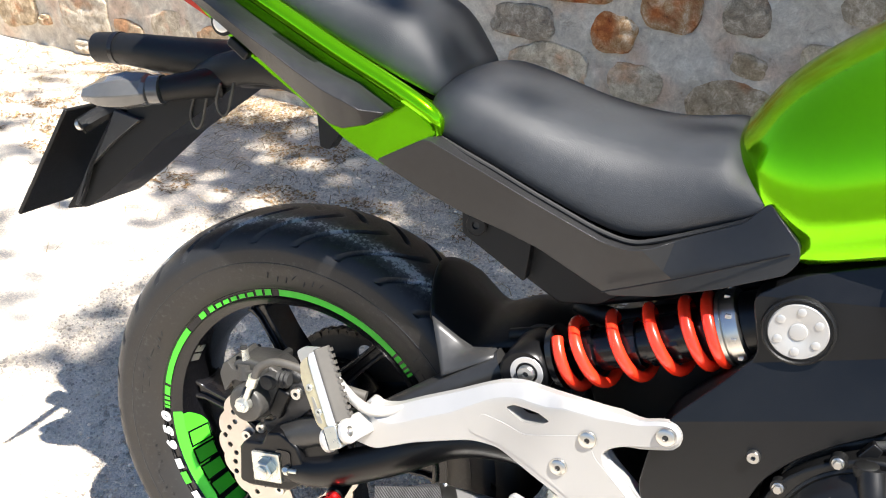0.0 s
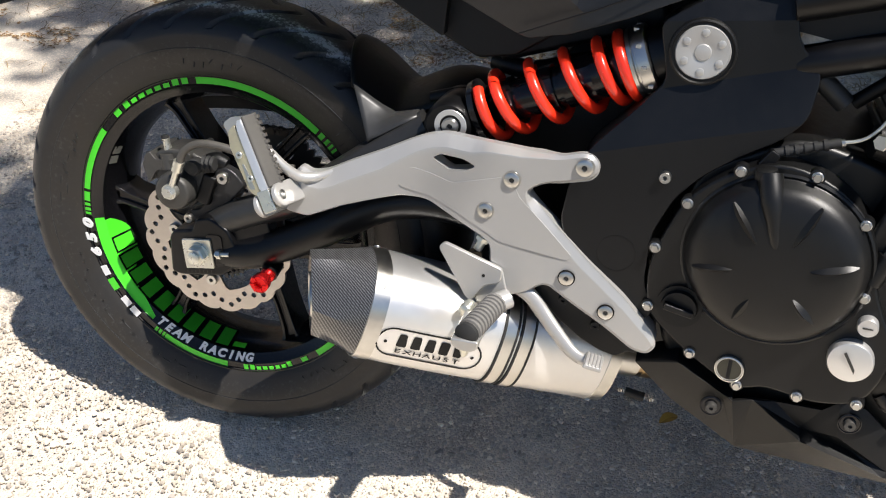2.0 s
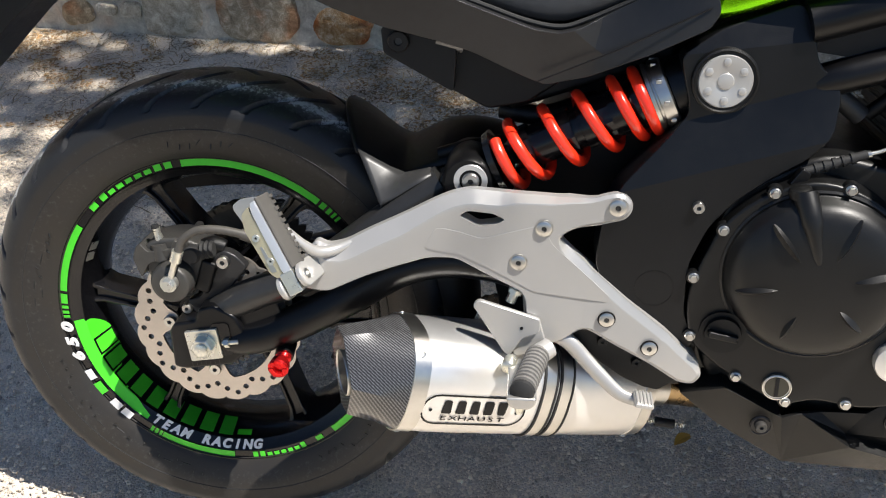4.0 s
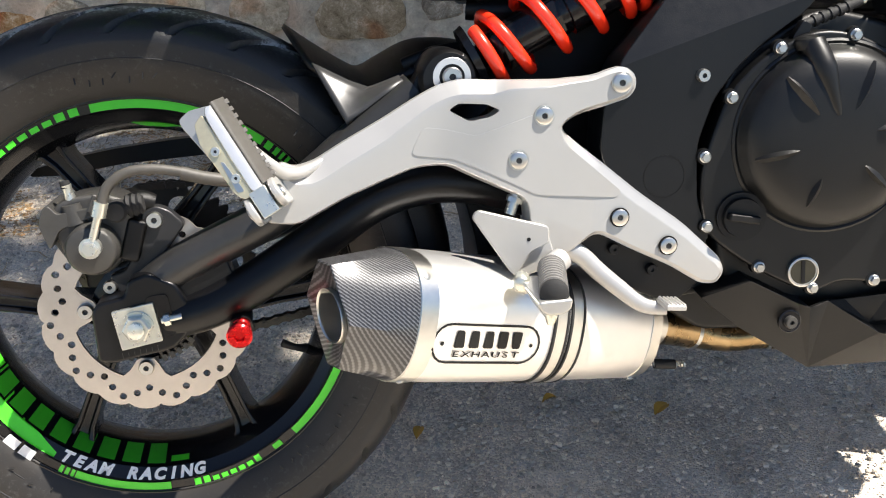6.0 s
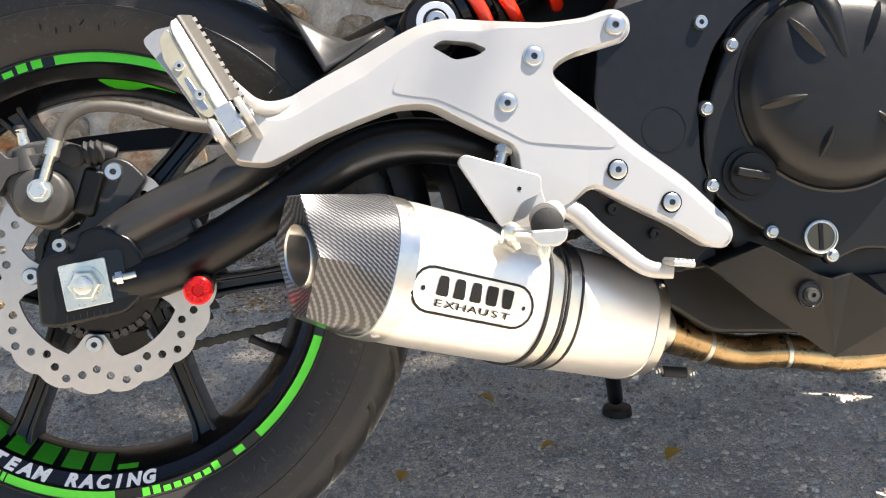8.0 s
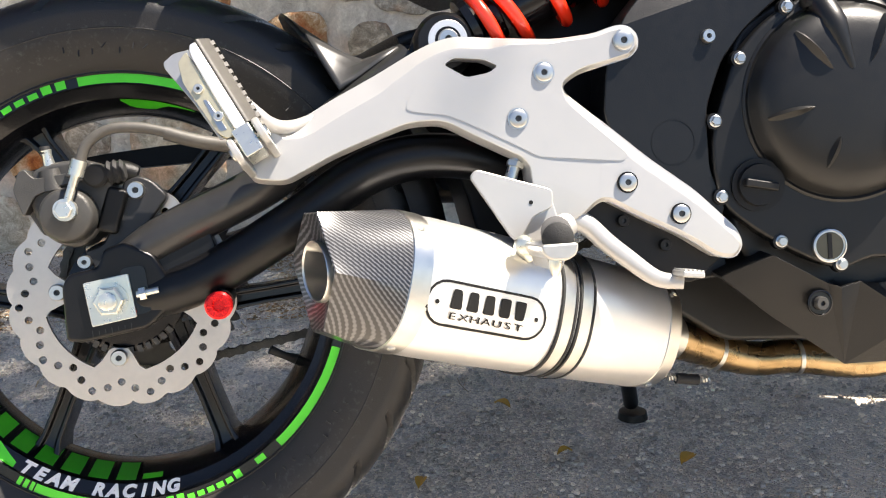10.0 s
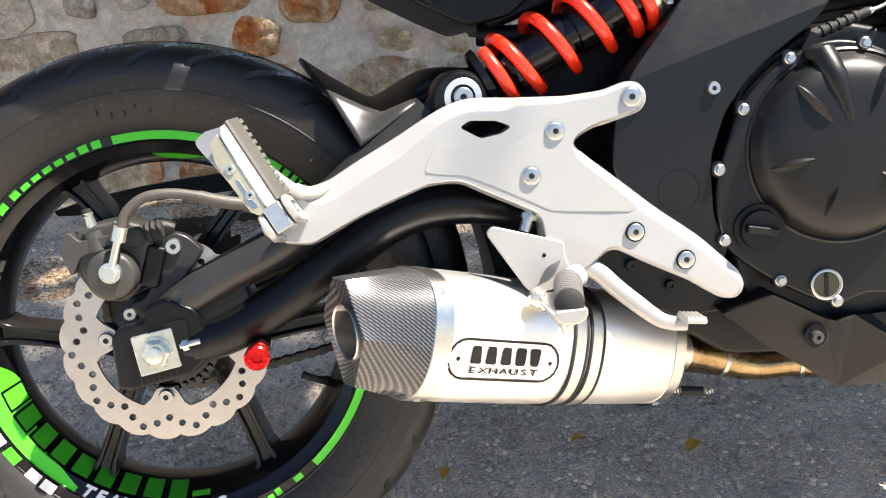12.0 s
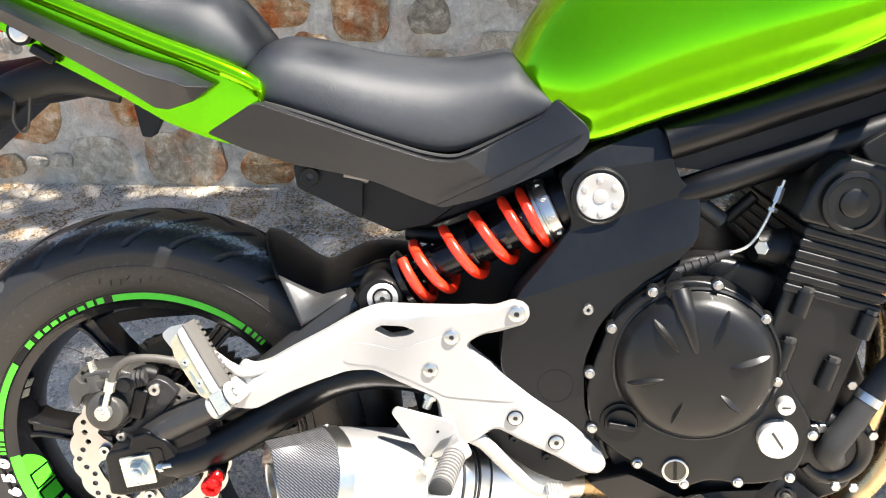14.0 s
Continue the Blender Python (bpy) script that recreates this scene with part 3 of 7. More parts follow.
    arc(136.0, 132.8, 0.2150, 0.2235, yf, yf, GREEN_FILM, "rim_mark")
    blocks(275, 297, 8, 0.2150, 0.2235, GREEN_FILM, "rim_mark", gap=0.3, tall=(0, 1, 7), base=1)
    arc(301, 304, 0.2155, 0.2225, yf, yf, GREEN_FILM, "rim_mark")
    arc(203.0, 207.2, 0.2140, 0.2255, yf - 0.0030, yf - 0.0030, WHITE_FILM, "rim_mark")
    blocks(208.8, 215, 1, 0.2135, 0.2260, GREEN_FILM, "rim_mark", yf - 0.0030)
    blocks(217.5, 228, 2, 0.2135, 0.2260, WHITE_FILM, "rim_mark", yf - 0.0030)
    blocks(32, 38, 2, 0.2150, 0.2240, WHITE_FILM, "rim_mark")
    # readable words, letter by letter round the rim
    def word(body, a0, a1, r, size, y, lean, material, bold=0.05, wide=1.0, outward=False):
        n = len(body)
        for k, ch in enumerate(body):
            if ch == " ":
                continue
            a = radians(a0 + (a1 - a0) * (k + 0.5) / n)
            me = letters(ch, size, 0.0006, bold, 0.22)
            me.materials.append(material)
            ob = new("letter", me)
            ob.parent = wheel
            up = Vector((-math.cos(a), 0, -math.sin(a)))
            side = Vector((-math.sin(a), 0, math.cos(a)))
            nrm = (Vector((0, -1, 0)) * math.cos(lean) - Vector((math.cos(a), 0, math.sin(a))) * math.sin(lean))
            if outward:
                side = -side
            up = nrm.cross(side)
            p = Vector((r * math.cos(a), y, r * math.sin(a)))
            ob.matrix_basis = Matrix.Translation(p) @ Matrix((side * wide, up, nrm)).transposed().to_4x4()
    word("TEAM RACING", 233, 279, 0.2118, 0.0180, -0.0575, radians(27), WHITE_FILM)
    word("650", 200.2, 182.2, 0.2130, 0.0205, yf - 0.0040, 0, WHITE_FILM, 0.06, 1.3, True)
    # large green flash and word blocks on the inside of the rim
    def inside(a, b, y0, y1, material, name, lift=0.0008):
        r = lambda y: along([(-0.060, 0.2140), (-0.057, 0.2120), (-0.051, 0.2000), (-0.040, 0.1960), (-0.012, 0.1870)], y)
        n = max(2, int(abs(b - a) / 2))
        bm = bmesh.new()
        rows = []
        for k in range(n + 1):
            t = radians(a + (b - a) * k / n)
            f = along([(0, 0.15), (0.06, 0.6), (0.14, 0.9), (0.2, 1.0), (0.42, 1.0), (0.62, 0.3), (1.0, 0.08)], k / n) if name == "rim_flash" else 1.0
            y2 = y0 + (y1 - y0) * f
            ys = sorted([y0, y2] + [q for q in (-0.057, -0.051, -0.040) if y0 < q < y2 - 0.001] + [y2 - 0.0005] * 3)[:4] + [y2]
            rows.append([bm.verts.new(((r(y) - lift) * math.cos(t), y, (r(y) - lift) * math.sin(t))) for y in ys])
        for p, q in zip(rows, rows[1:]):
            for i in range(len(p) - 1):
                bm.faces.new((p[i], p[i + 1], q[i + 1], q[i]))
        part(name, bm, material, wheel, smooth=0)
    inside(183.5, 232, -0.0585, -0.014, GREEN_FILM, "rim_flash")
    for k in range(9):
        a = 193 + 8.3 * k
        inside(a, a + 7.6, -0.050, -0.0145, BLACK_GLOSS, "rim_mark_border", 0.0012)
        # all blocks but the first are coloured as green film in shade
        inside(a + 0.9, a + 6.8, -0.0475, -0.0165, GREEN_FILM if k == 0 else SHADED_GREEN_FILM, "rim_mark", 0.0016)
    inside(268, 274, -0.045, -0.036, GREEN_FILM, "rim_mark")
    inside(88, 66, -0.050, -0.03, GREEN_FILM, "rim_flash")
    # balance weights
    for a in (151.5, 156.5):
        inside(a - 2.0, a + 2.0, -0.049, -0.036, ZINC, "balance_weight")
    # valve
    a = radians(330)
    part("valve", tube([(0.186 * math.cos(a), 0, 0.186 * math.sin(a)), (0.172 * math.cos(a), -0.012, 0.172 * math.sin(a)), (0.155 * math.cos(a), -0.016, 0.155 * math.sin(a))], (0.006, 0.004, 0.005), 12), RUBBER, wheel)
    return wheel


wheel = build_wheel()


# brake disc with a wavy rim and two rows of holes
def build_disc():
    n = 216
    outer = []
    for i in range(n):
        a = TAU * i / n
        r = 0.1085 + 0.0026 * (abs(math.sin(10 * a)) ** 0.6 * 2 - 1)
        outer.append(Vector((r * math.cos(a), r * math.sin(a))))
    inner = []
    for i in range(96):
        a = TAU * i / 96
        t = abs((math.degrees(a) - 82 + 45) % 90 - 45)
        r = 0.077 if t > 17 else 0.077 - 0.024 * min(1.0, (17 - t) / 7)
        inner.append(Vector((r * math.cos(a), r * math.sin(a))))
    holes = [inner]
    for k in range(44):
        a = TAU * (k + 0.25) / 44
        r = (0.0865, 0.0935, 0.100, 0.0935)[k % 4]
        holes.append(circle(r * math.cos(a), r * math.sin(a), 0.0039, 12))
    disc = part("brake_disc", plate(outer, -0.0875, -0.083, holes), DISC_STEEL, bike, "steel wave brake disc drilled with holes", smooth=30)
    for k in range(4):
        a = radians(82 + 90 * k)
        bolt(disc, (0.062 * math.cos(a), -0.088, 0.062 * math.sin(a)), 0.0075)
    part("carrier", turned([(-0.080, 0.050), (-0.078, 0.058), (-0.07, 0.058), (-0.065, 0.03)], (0, 0, 0), (0, 1, 0), 40), BLACK_GLOSS, disc)
    for k in range(14):
        a = radians(200 + 9 * k)
        part("moulded_mark", lump((0.056 * math.cos(a), -0.0835, 0.056 * math.sin(a)), (0.005, 0.001, 0.007), (0, -math.degrees(a) + 90, 0)), CALIPER, disc)


build_disc()


# swingarm: two tubes on the near side, one on the far side
def build_swingarm():
    top = tube([(0.0, -0.108, 0.026), (0.05, -0.110, 0.056), (0.14, -0.110, 0.095), (0.18, -0.109, 0.122), (0.24, -0.107, 0.166), (0.305, -0.103, 0.211)], (0.018, 0.0215, 0.022, 0.0225, 0.023, 0.023), 24)
    arm = part("swingarm", top, CHARCOAL, bike, "black tubular swingarm", smooth=50)
    part("lower_tube", tube([(0.02, -0.112, -0.004), (0.06, -0.116, 0.004), (0.104, -0.118, 0.021), (0.176, -0.118, 0.060), (0.248, -0.116, 0.103), (0.306, -0.112, 0.116), (0.363, -0.108, 0.109), (0.42, -0.10, 0.088), (0.50, -0.09, 0.06)], (0.020, 0.0225, 0.023, 0.023, 0.023, 0.023, 0.022, 0.022, 0.022), 24), BLACK_SATIN, arm, smooth=50)
    part("axle_housing", plate(rounded([(-0.047, 0.016), (-0.040, 0.027), (-0.012, 0.032), (-0.006, 0.048), (0.014, 0.054), (0.040, 0.040), (0.052, 0.014), (0.046, -0.016), (0.030, -0.030), (-0.032, -0.039), (-0.047, -0.036)], 0.005), -0.131, -0.092), BLACK_SATIN, arm, bevel=0.004)
    part("web", plate(rounded([(0.03, 0.03), (0.09, 0.07), (0.10, 0.035), (0.05, 0.0)], 0.008), -0.122, -0.098), BLACK_SATIN, arm, bevel=0.004)
    part("adjuster_slot", plate(rounded([(0.008, 0.029), (0.031, 0.031), (0.035, -0.014), (0.012, -0.018)], 0.006), -0.1325, -0.125), BLACK_GLOSS, arm)
    sq = part("axle_plate", plate(rounded([(-0.026, 0.018), (0.016, 0.024), (0.021, -0.018), (-0.021, -0.024)], 0.002), -0.136, -0.1312), ZINC, arm, "square zinc axle plate", bevel=0.0008)
    part("washer", turned([(0, 0.0165), (0.002, 0.0165), (0.0022, 0.008)], (-0.002, -0.136, 0), OUT, 32), ZINC, sq)
    hexnut(sq, (-0.002, -0.138, 0), 0.0142, 0.010, name="axle_nut", material=ZINC)
    part("axle_end", turned([(0, 0.0085), (0.004, 0.0085), (0.005, 0.006), (0.005, 0.0001)], (-0.002, -0.147, 0), OUT, 24), ZINC, sq)
    adj = part("adjuster_bolt", tube([(0.022, -0.134, 0.003), (0.043, -0.134, 0.006)], 0.0034, 12), ZINC, arm)
    part("adjuster_nut", turned([(0, 0.0065), (0.006, 0.0065), (0.006, 0.003)], (0.025, -0.134, 0.0035), (1, 0, 0.13), 6), ZINC, adj, smooth=20)
    for k in range(7):
        part("index_line", lump((-0.022 + 0.006 * k, -0.1314, -0.031 + 0.0008 * k), (0.0006, 0.0004, 0.004 if k % 3 else 0.006)), CALIPER, arm)
    part("far_tube", tube([(-0.02, 0.11, 0.0), (0.15, 0.112, 0.045), (0.30, 0.10, 0.09), (0.50, 0.09, 0.07)], 0.022, 16), BLACK_SATIN, arm, smooth=50)
    part("cross_tube", tube([(0.36, -0.09, 0.20), (0.37, 0.0, 0.16), (0.36, 0.09, 0.10)], 0.024, 16), BLACK_SATIN, arm, smooth=50)
    part("axle_block_far", lump((0, 0.112, 0), (0.09, 0.03, 0.05)), BLACK_SATIN, arm, bevel=0.004)
    # red stand bobbin
    bob = part("stand_bobbin", turned([(0, 0.010), (0.006, 0.010), (0.009, 0.0075), (0.017, 0.0075), (0.020, 0.0125), (0.030, 0.0130), (0.032, 0.011), (0.032, 0.006), (0.027, 0.005), (0.027, 0.0001)], (0.101, -0.138, -0.011), OUT, 32), RED_ALU, arm, "red anodised stand bobbin")
    for k in range(6):
        a = TAU * k / 6
        part("bobbin_rib", lump((0.101 + 0.0085 * math.cos(a), -0.1700, -0.011 + 0.0085 * math.sin(a)), (0.006, 0.003, 0.0022), (0, -math.degrees(a), 0)), RED_ALU, bob, bevel=0.0005)
    part("bobbin_boss", tube([(0.101, -0.115, -0.004), (0.101, -0.138, -0.011)], 0.012, 20), BLACK_SATIN, bob)


build_swingarm()


# brake caliper with hose
def build_caliper():
    body = part("brake_caliper", plate(curve_through([(-0.075, 0.115), (-0.060, 0.132), (-0.02, 0.135), (0.005, 0.118), (-0.005, 0.075), (-0.030, 0.052), (-0.058, 0.062), (-0.070, 0.085)], 4), -0.112, -0.06), CALIPER, bike, "grey cast brake caliper", bevel=0.005)
    part("piston_housing", turned([(0, 0.0262), (0.020, 0.0262), (0.0255, 0.0242), (0.0275, 0.020), (0.0275, 0.0001)], (-0.036, -0.108, 0.083), OUT, 40), CALIPER, body, bevel=0.002)
    part("outer_body", plate(rounded([(-0.083, 0.118), (-0.072, 0.126), (-0.066, 0.10), (-0.055, 0.068), (-0.066, 0.064), (-0.080, 0.09)], 0.006), -0.10, -0.04), CALIPER, body, bevel=0.003)
    part("bridge", plate(rounded([(-0.086, 0.110), (-0.080, 0.127), (-0.074, 0.130), (-0.066, 0.120), (-0.030, 0.124), (-0.022, 0.136), (-0.014, 0.134), (-0.016, 0.116), (-0.040, 0.112), (-0.066, 0.104), (-0.078, 0.084)], 0.004), -0.118, -0.050), CALIPER, body, bevel=0.003)
    part("bridge_rib", lump((-0.030, -0.119, 0.128), (0.006, 0.006, 0.020), (0, 25, 0)), CALIPER, body, bevel=0.002)
    part("nipple_boss", tube([(-0.050, -0.108, 0.108), (-0.053, -0.108, 0.128)], (0.0125, 0.0105), 18), CALIPER, body, smooth=50)
    part("boot_bellows", turned([(0, 0.008), (0.003, 0.0118), (0.006, 0.0095), (0.009, 0.0118), (0.012, 0.0095), (0.015, 0.0112), (0.018, 0.008)], (0.000, -0.112, 0.121), (1, 0, 0.1), 24), RUBBER, body)
    part("slider_boot", tube([(-0.005, -0.095, 0.117), (0.012, -0.095, 0.122), (0.026, -0.094, 0.118)], (0.010, 0.0115, 0.009), 18), BLACK_PLASTIC, body)
    part("slider_cap", turned([(0, 0.010), (0.016, 0.0115), (0.02, 0.009), (0.021, 0.0001)], (-0.008, -0.108, 0.119), OUT, 24), RUBBER, body)
    part("bleed_nipple", tube([(-0.052, -0.105, 0.125), (-0.055, -0.105, 0.142), (-0.056, -0.105, 0.147)], (0.0065, 0.0045, 0.0055), 14, smooth=1), ZINC, body)
    part("nipple_cap", turned([(0, 0.0052), (0.007, 0.0048), (0.0075, 0.0001)], (-0.0562, -0.105, 0.144), (-0.1, 0, 1), 14), RUBBER, body)
    bj = part("banjo", tube([(-0.034, -0.140, 0.088), (-0.022, -0.142, 0.118), (-0.018, -0.142, 0.128)], (0.0042, 0.0042, 0.0062), 14, smooth=1), ZINC, body, "zinc hose banjo")
    part("banjo_ring", turned([(0, 0.0105), (0.009, 0.0105), (0.0095, 0.005)], (-0.034, -0.135, 0.088), OUT, 28), ZINC, bj)
    hexnut(bj, (-0.034, -0.144, 0.088), 0.0082, 0.006, material=ZINC)
    part("hose_collar", tube([(-0.0215, -0.142, 0.119), (-0.0165, -0.142, 0.133)], 0.0072, 16), ZINC, bj)
    hose = part("brake_hose", tube([(-0.0165, -0.142, 0.131), (-0.008, -0.142, 0.148), (0.012, -0.141, 0.160), (0.040, -0.139, 0.160), (0.068, -0.136, 0.153)], 0.0052, 16), GREY_RUBBER, body, "grey rubber brake hose", smooth=60)
    part("hose_sleeve", tube([(0.062, -0.136, 0.154), (0.082, -0.134, 0.147), (0.106, -0.130, 0.141), (0.135, -0.126, 0.137)], 0.0068, 16), GREY_RUBBER, hose, smooth=60)
    part("pad_pin_cover", lump((0.002, -0.104, 0.085), (0.020, 0.02, 0.045), (0, 20, 0)), BLACK_PLASTIC, body, bevel=0.004)
    # torque bracket
    br = part("caliper_bracket", plate(rounded([(-0.03, 0.048), (-0.018, 0.022), (0.006, 0.03), (0.03, 0.065), (0.055, 0.095), (0.040, 0.112), (0.026, 0.118), (0.012, 0.112), (0.010, 0.09), (-0.012, 0.052)], 0.006), -0.104, -0.088), GREY_PLASTIC, body, bevel=0.003)
    bolt(br, (0.025, -0.104, 0.103), 0.0078)
    bolt(br, (-0.029, -0.104, 0.037), 0.0062)
    part("pads", lump((-0.03, -0.085, 0.09), (0.05, 0.03, 0.03), (0, 15, 0)), BLACK_PLASTIC, body, bevel=0.003)


build_caliper()


# sprocket and chain on the far side
def build_chain():
    n, T = 46, 46
    outl = []
    for i in range(T * 4):
        a = TAU * i / (T * 4)
        r = (0.105, 0.1085, 0.105, 0.099)[i % 4]
        outl.append(Vector((r * math.cos(a), r * math.sin(a))))
    part("sprocket", plate(outl, 0.096, 0.102, [circle(0, 0, 0.05, 32)] + [circle(0.077 * math.cos(TAU * k / 5), 0.077 * math.sin(TAU * k / 5), 0.015, 16) for k in range(5)]), CALIPER, bike, "toothed steel rear sprocket", smooth=30)
    chain = part("chain", lump((0.565, 0.099, 0.045), (0.02, 0.012, 0.02)), CHAIN, bike, "oily drive chain")
    me = None
    pts = []
    R, r, cx, cz = 0.104, 0.038, 0.58, 0.055
    pitch = 0.0159
    for k in range(int(math.pi * R / pitch) + 1):
        a = radians(90) + k * pitch / R
        pts.append((R * math.cos(a), R * math.sin(a), a + math.pi / 2))
    for s in (1, -1):
        x0, z0, x1, z1 = 0.0, s * R, cx, cz + s * r
        L = math.hypot(x1 - x0, z1 - z0)
        for k in range(int(L / pitch)):
            f = (k + 0.5) * pitch / L
            pts.append((x0 + (x1 - x0) * f, z0 + (z1 - z0) * f - 0.012 * math.sin(math.pi * f) * (s < 0), math.atan2(z1 - z0, x1 - x0)))
    for k, (x, z, a) in enumerate(pts):
        if me is None:
            bm = bmesh.new()
            for q in (-0.0075, 0.0060):
                o = curve_through([(-0.0115, 0), (-0.008, 0.0052), (0, 0.0034), (0.008, 0.0052), (0.0115, 0), (0.008, -0.0052), (0, -0.0034), (-0.008, -0.0052)], 2)
                plate(o, q, q + 0.0015, bm=bm)
            turned([(-0.009, 0.003), (0.009, 0.003)], (-0.0079, 0, 0), (0, 1, 0), 8, bm=bm)
            turned([(-0.009, 0.003), (0.009, 0.003)], (0.0079, 0, 0), (0, 1, 0), 8, bm=bm)
            link = part("link", bm, CHAIN, chain)
            me = link.data
        else:
            link = new("link", me)
            link.parent = chain
        link.matrix_basis = pose(x, 0.099 + (0.0012 if k % 2 else -0.0012), z, 0, -math.degrees(a), 0)

    # slim guard over the chain's upper run
    part("chain_guard", plate(rounded([(-0.146, 0.136), (-0.098, 0.147), (-0.044, 0.154), (0.023, 0.159), (0.12, 0.162), (0.20, 0.160), (0.20, 0.142), (0.047, 0.137), (-0.034, 0.135), (-0.108, 0.127), (-0.142, 0.129)], 0.003), 0.088, 0.112), BLACK_PLASTIC, bike, "black plastic chain guard", bevel=0.002)


build_chain()


# hugger over the tyre
def build_hugger():
    mid = [(0.1755, 0.287), (0.205, 0.264), (0.235, 0.243), (0.252, 0.236), (0.275, 0.246), (0.305, 0.259), (0.335, 0.261), (0.370, 0.255), (0.40, 0.240)]
    rim = [(0.200, 0.246), (0.218, 0.231), (0.238, 0.216), (0.255, 0.213), (0.272, 0.218), (0.292, 0.226), (0.315, 0.232), (0.345, 0.230), (0.375, 0.220)]
    bm = bmesh.new()
    rows = []
    for j in range(-8, 9):
        w = abs(j / 8) ** 1.7
        rows.append([bm.verts.new((a[0] + (b[0] - a[0]) * w, 0.088 * j / 8, a[1] + (b[1] - a[1]) * w)) for a, b in zip(curve_through(mid, 3, False), curve_through(rim, 3, False))])
    for p, q in zip(rows, rows[1:]):
        for i in range(len(p) - 1):
            bm.faces.new((p[i], p[i + 1], q[i + 1], q[i]))
    hug = part("hugger", bm, BLACK_PLASTIC, bike, "black plastic rear hugger", smooth=60)
    th = hug.modifiers.new("thick", "SOLIDIFY")
    th.thickness, th.offset = 0.005, -1
    # the guard goes on down behind the tyre
    rings = []
    for k in range(8):
        a = radians(36 - 5.0 * k)
        R, w = 0.336, 0.080
        sec = [(-w, R - 0.036), (-w * 1.02, R - 0.02), (-w * 0.9, R - 0.004), (-w * 0.4, R + 0.004), (0, R + 0.006), (w * 0.4, R + 0.004), (w * 0.9, R - 0.004), (w * 1.02, R - 0.02), (w, R - 0.036),
               (w * 0.93, R - 0.03), (w * 0.8, R - 0.009), (0, R + 0.001), (-w * 0.8, R - 0.009), (-w * 0.93, R - 0.03)]
        rings.append([Vector((r * math.cos(a), y, r * math.sin(a))) for y, r in sec])
    part("rear_guard", loft(rings), BLACK_PLASTIC, hug, smooth=50)
    fin = bmesh.new()
    q = [(0.200, -0.088, 0.246), (0.236, -0.103, 0.205), (0.230, -0.118, 0.184), (0.292, -0.116, 0.2215), (0.290, -0.098, 0.2255), (0.257, -0.088, 0.2155)]
    v = [fin.verts.new(p) for p in q]
    for f in ((0, 1, 2), (1, 3, 2), (1, 5, 4, 3), (0, 5, 1)):
        fin.faces.new([v[i] for i in f])
    bmesh.ops.recalc_face_normals(fin, faces=fin.faces)
    bmesh.ops.subdivide_edges(fin, edges=fin.edges, cuts=2, use_grid_fill=True, smooth=0.25)
    o = part("hugger_fin", fin, FIN_GREY, hug, "grey plastic fin", smooth=80)
    s = o.modifiers.new("thick", "SOLIDIFY")
    s.thickness, s.offset = 0.004, 1
    part("hugger_strut", tube([(0.296, -0.07, 0.236), (0.33, -0.07, 0.246), (0.37, -0.06, 0.250)], 0.008, 10), BLACK_PLASTIC, hug, smooth=60)
    part("inner_guard", plate(curve_through([(0.29, 0.20), (0.35, 0.10), (0.37, -0.02), (0.34, -0.10), (0.38, -0.10), (0.42, 0.0), (0.41, 0.12), (0.36, 0.22)], 4), -0.05, 0.07), BLACK_PLASTIC, hug, bevel=0.004)


build_hugger()


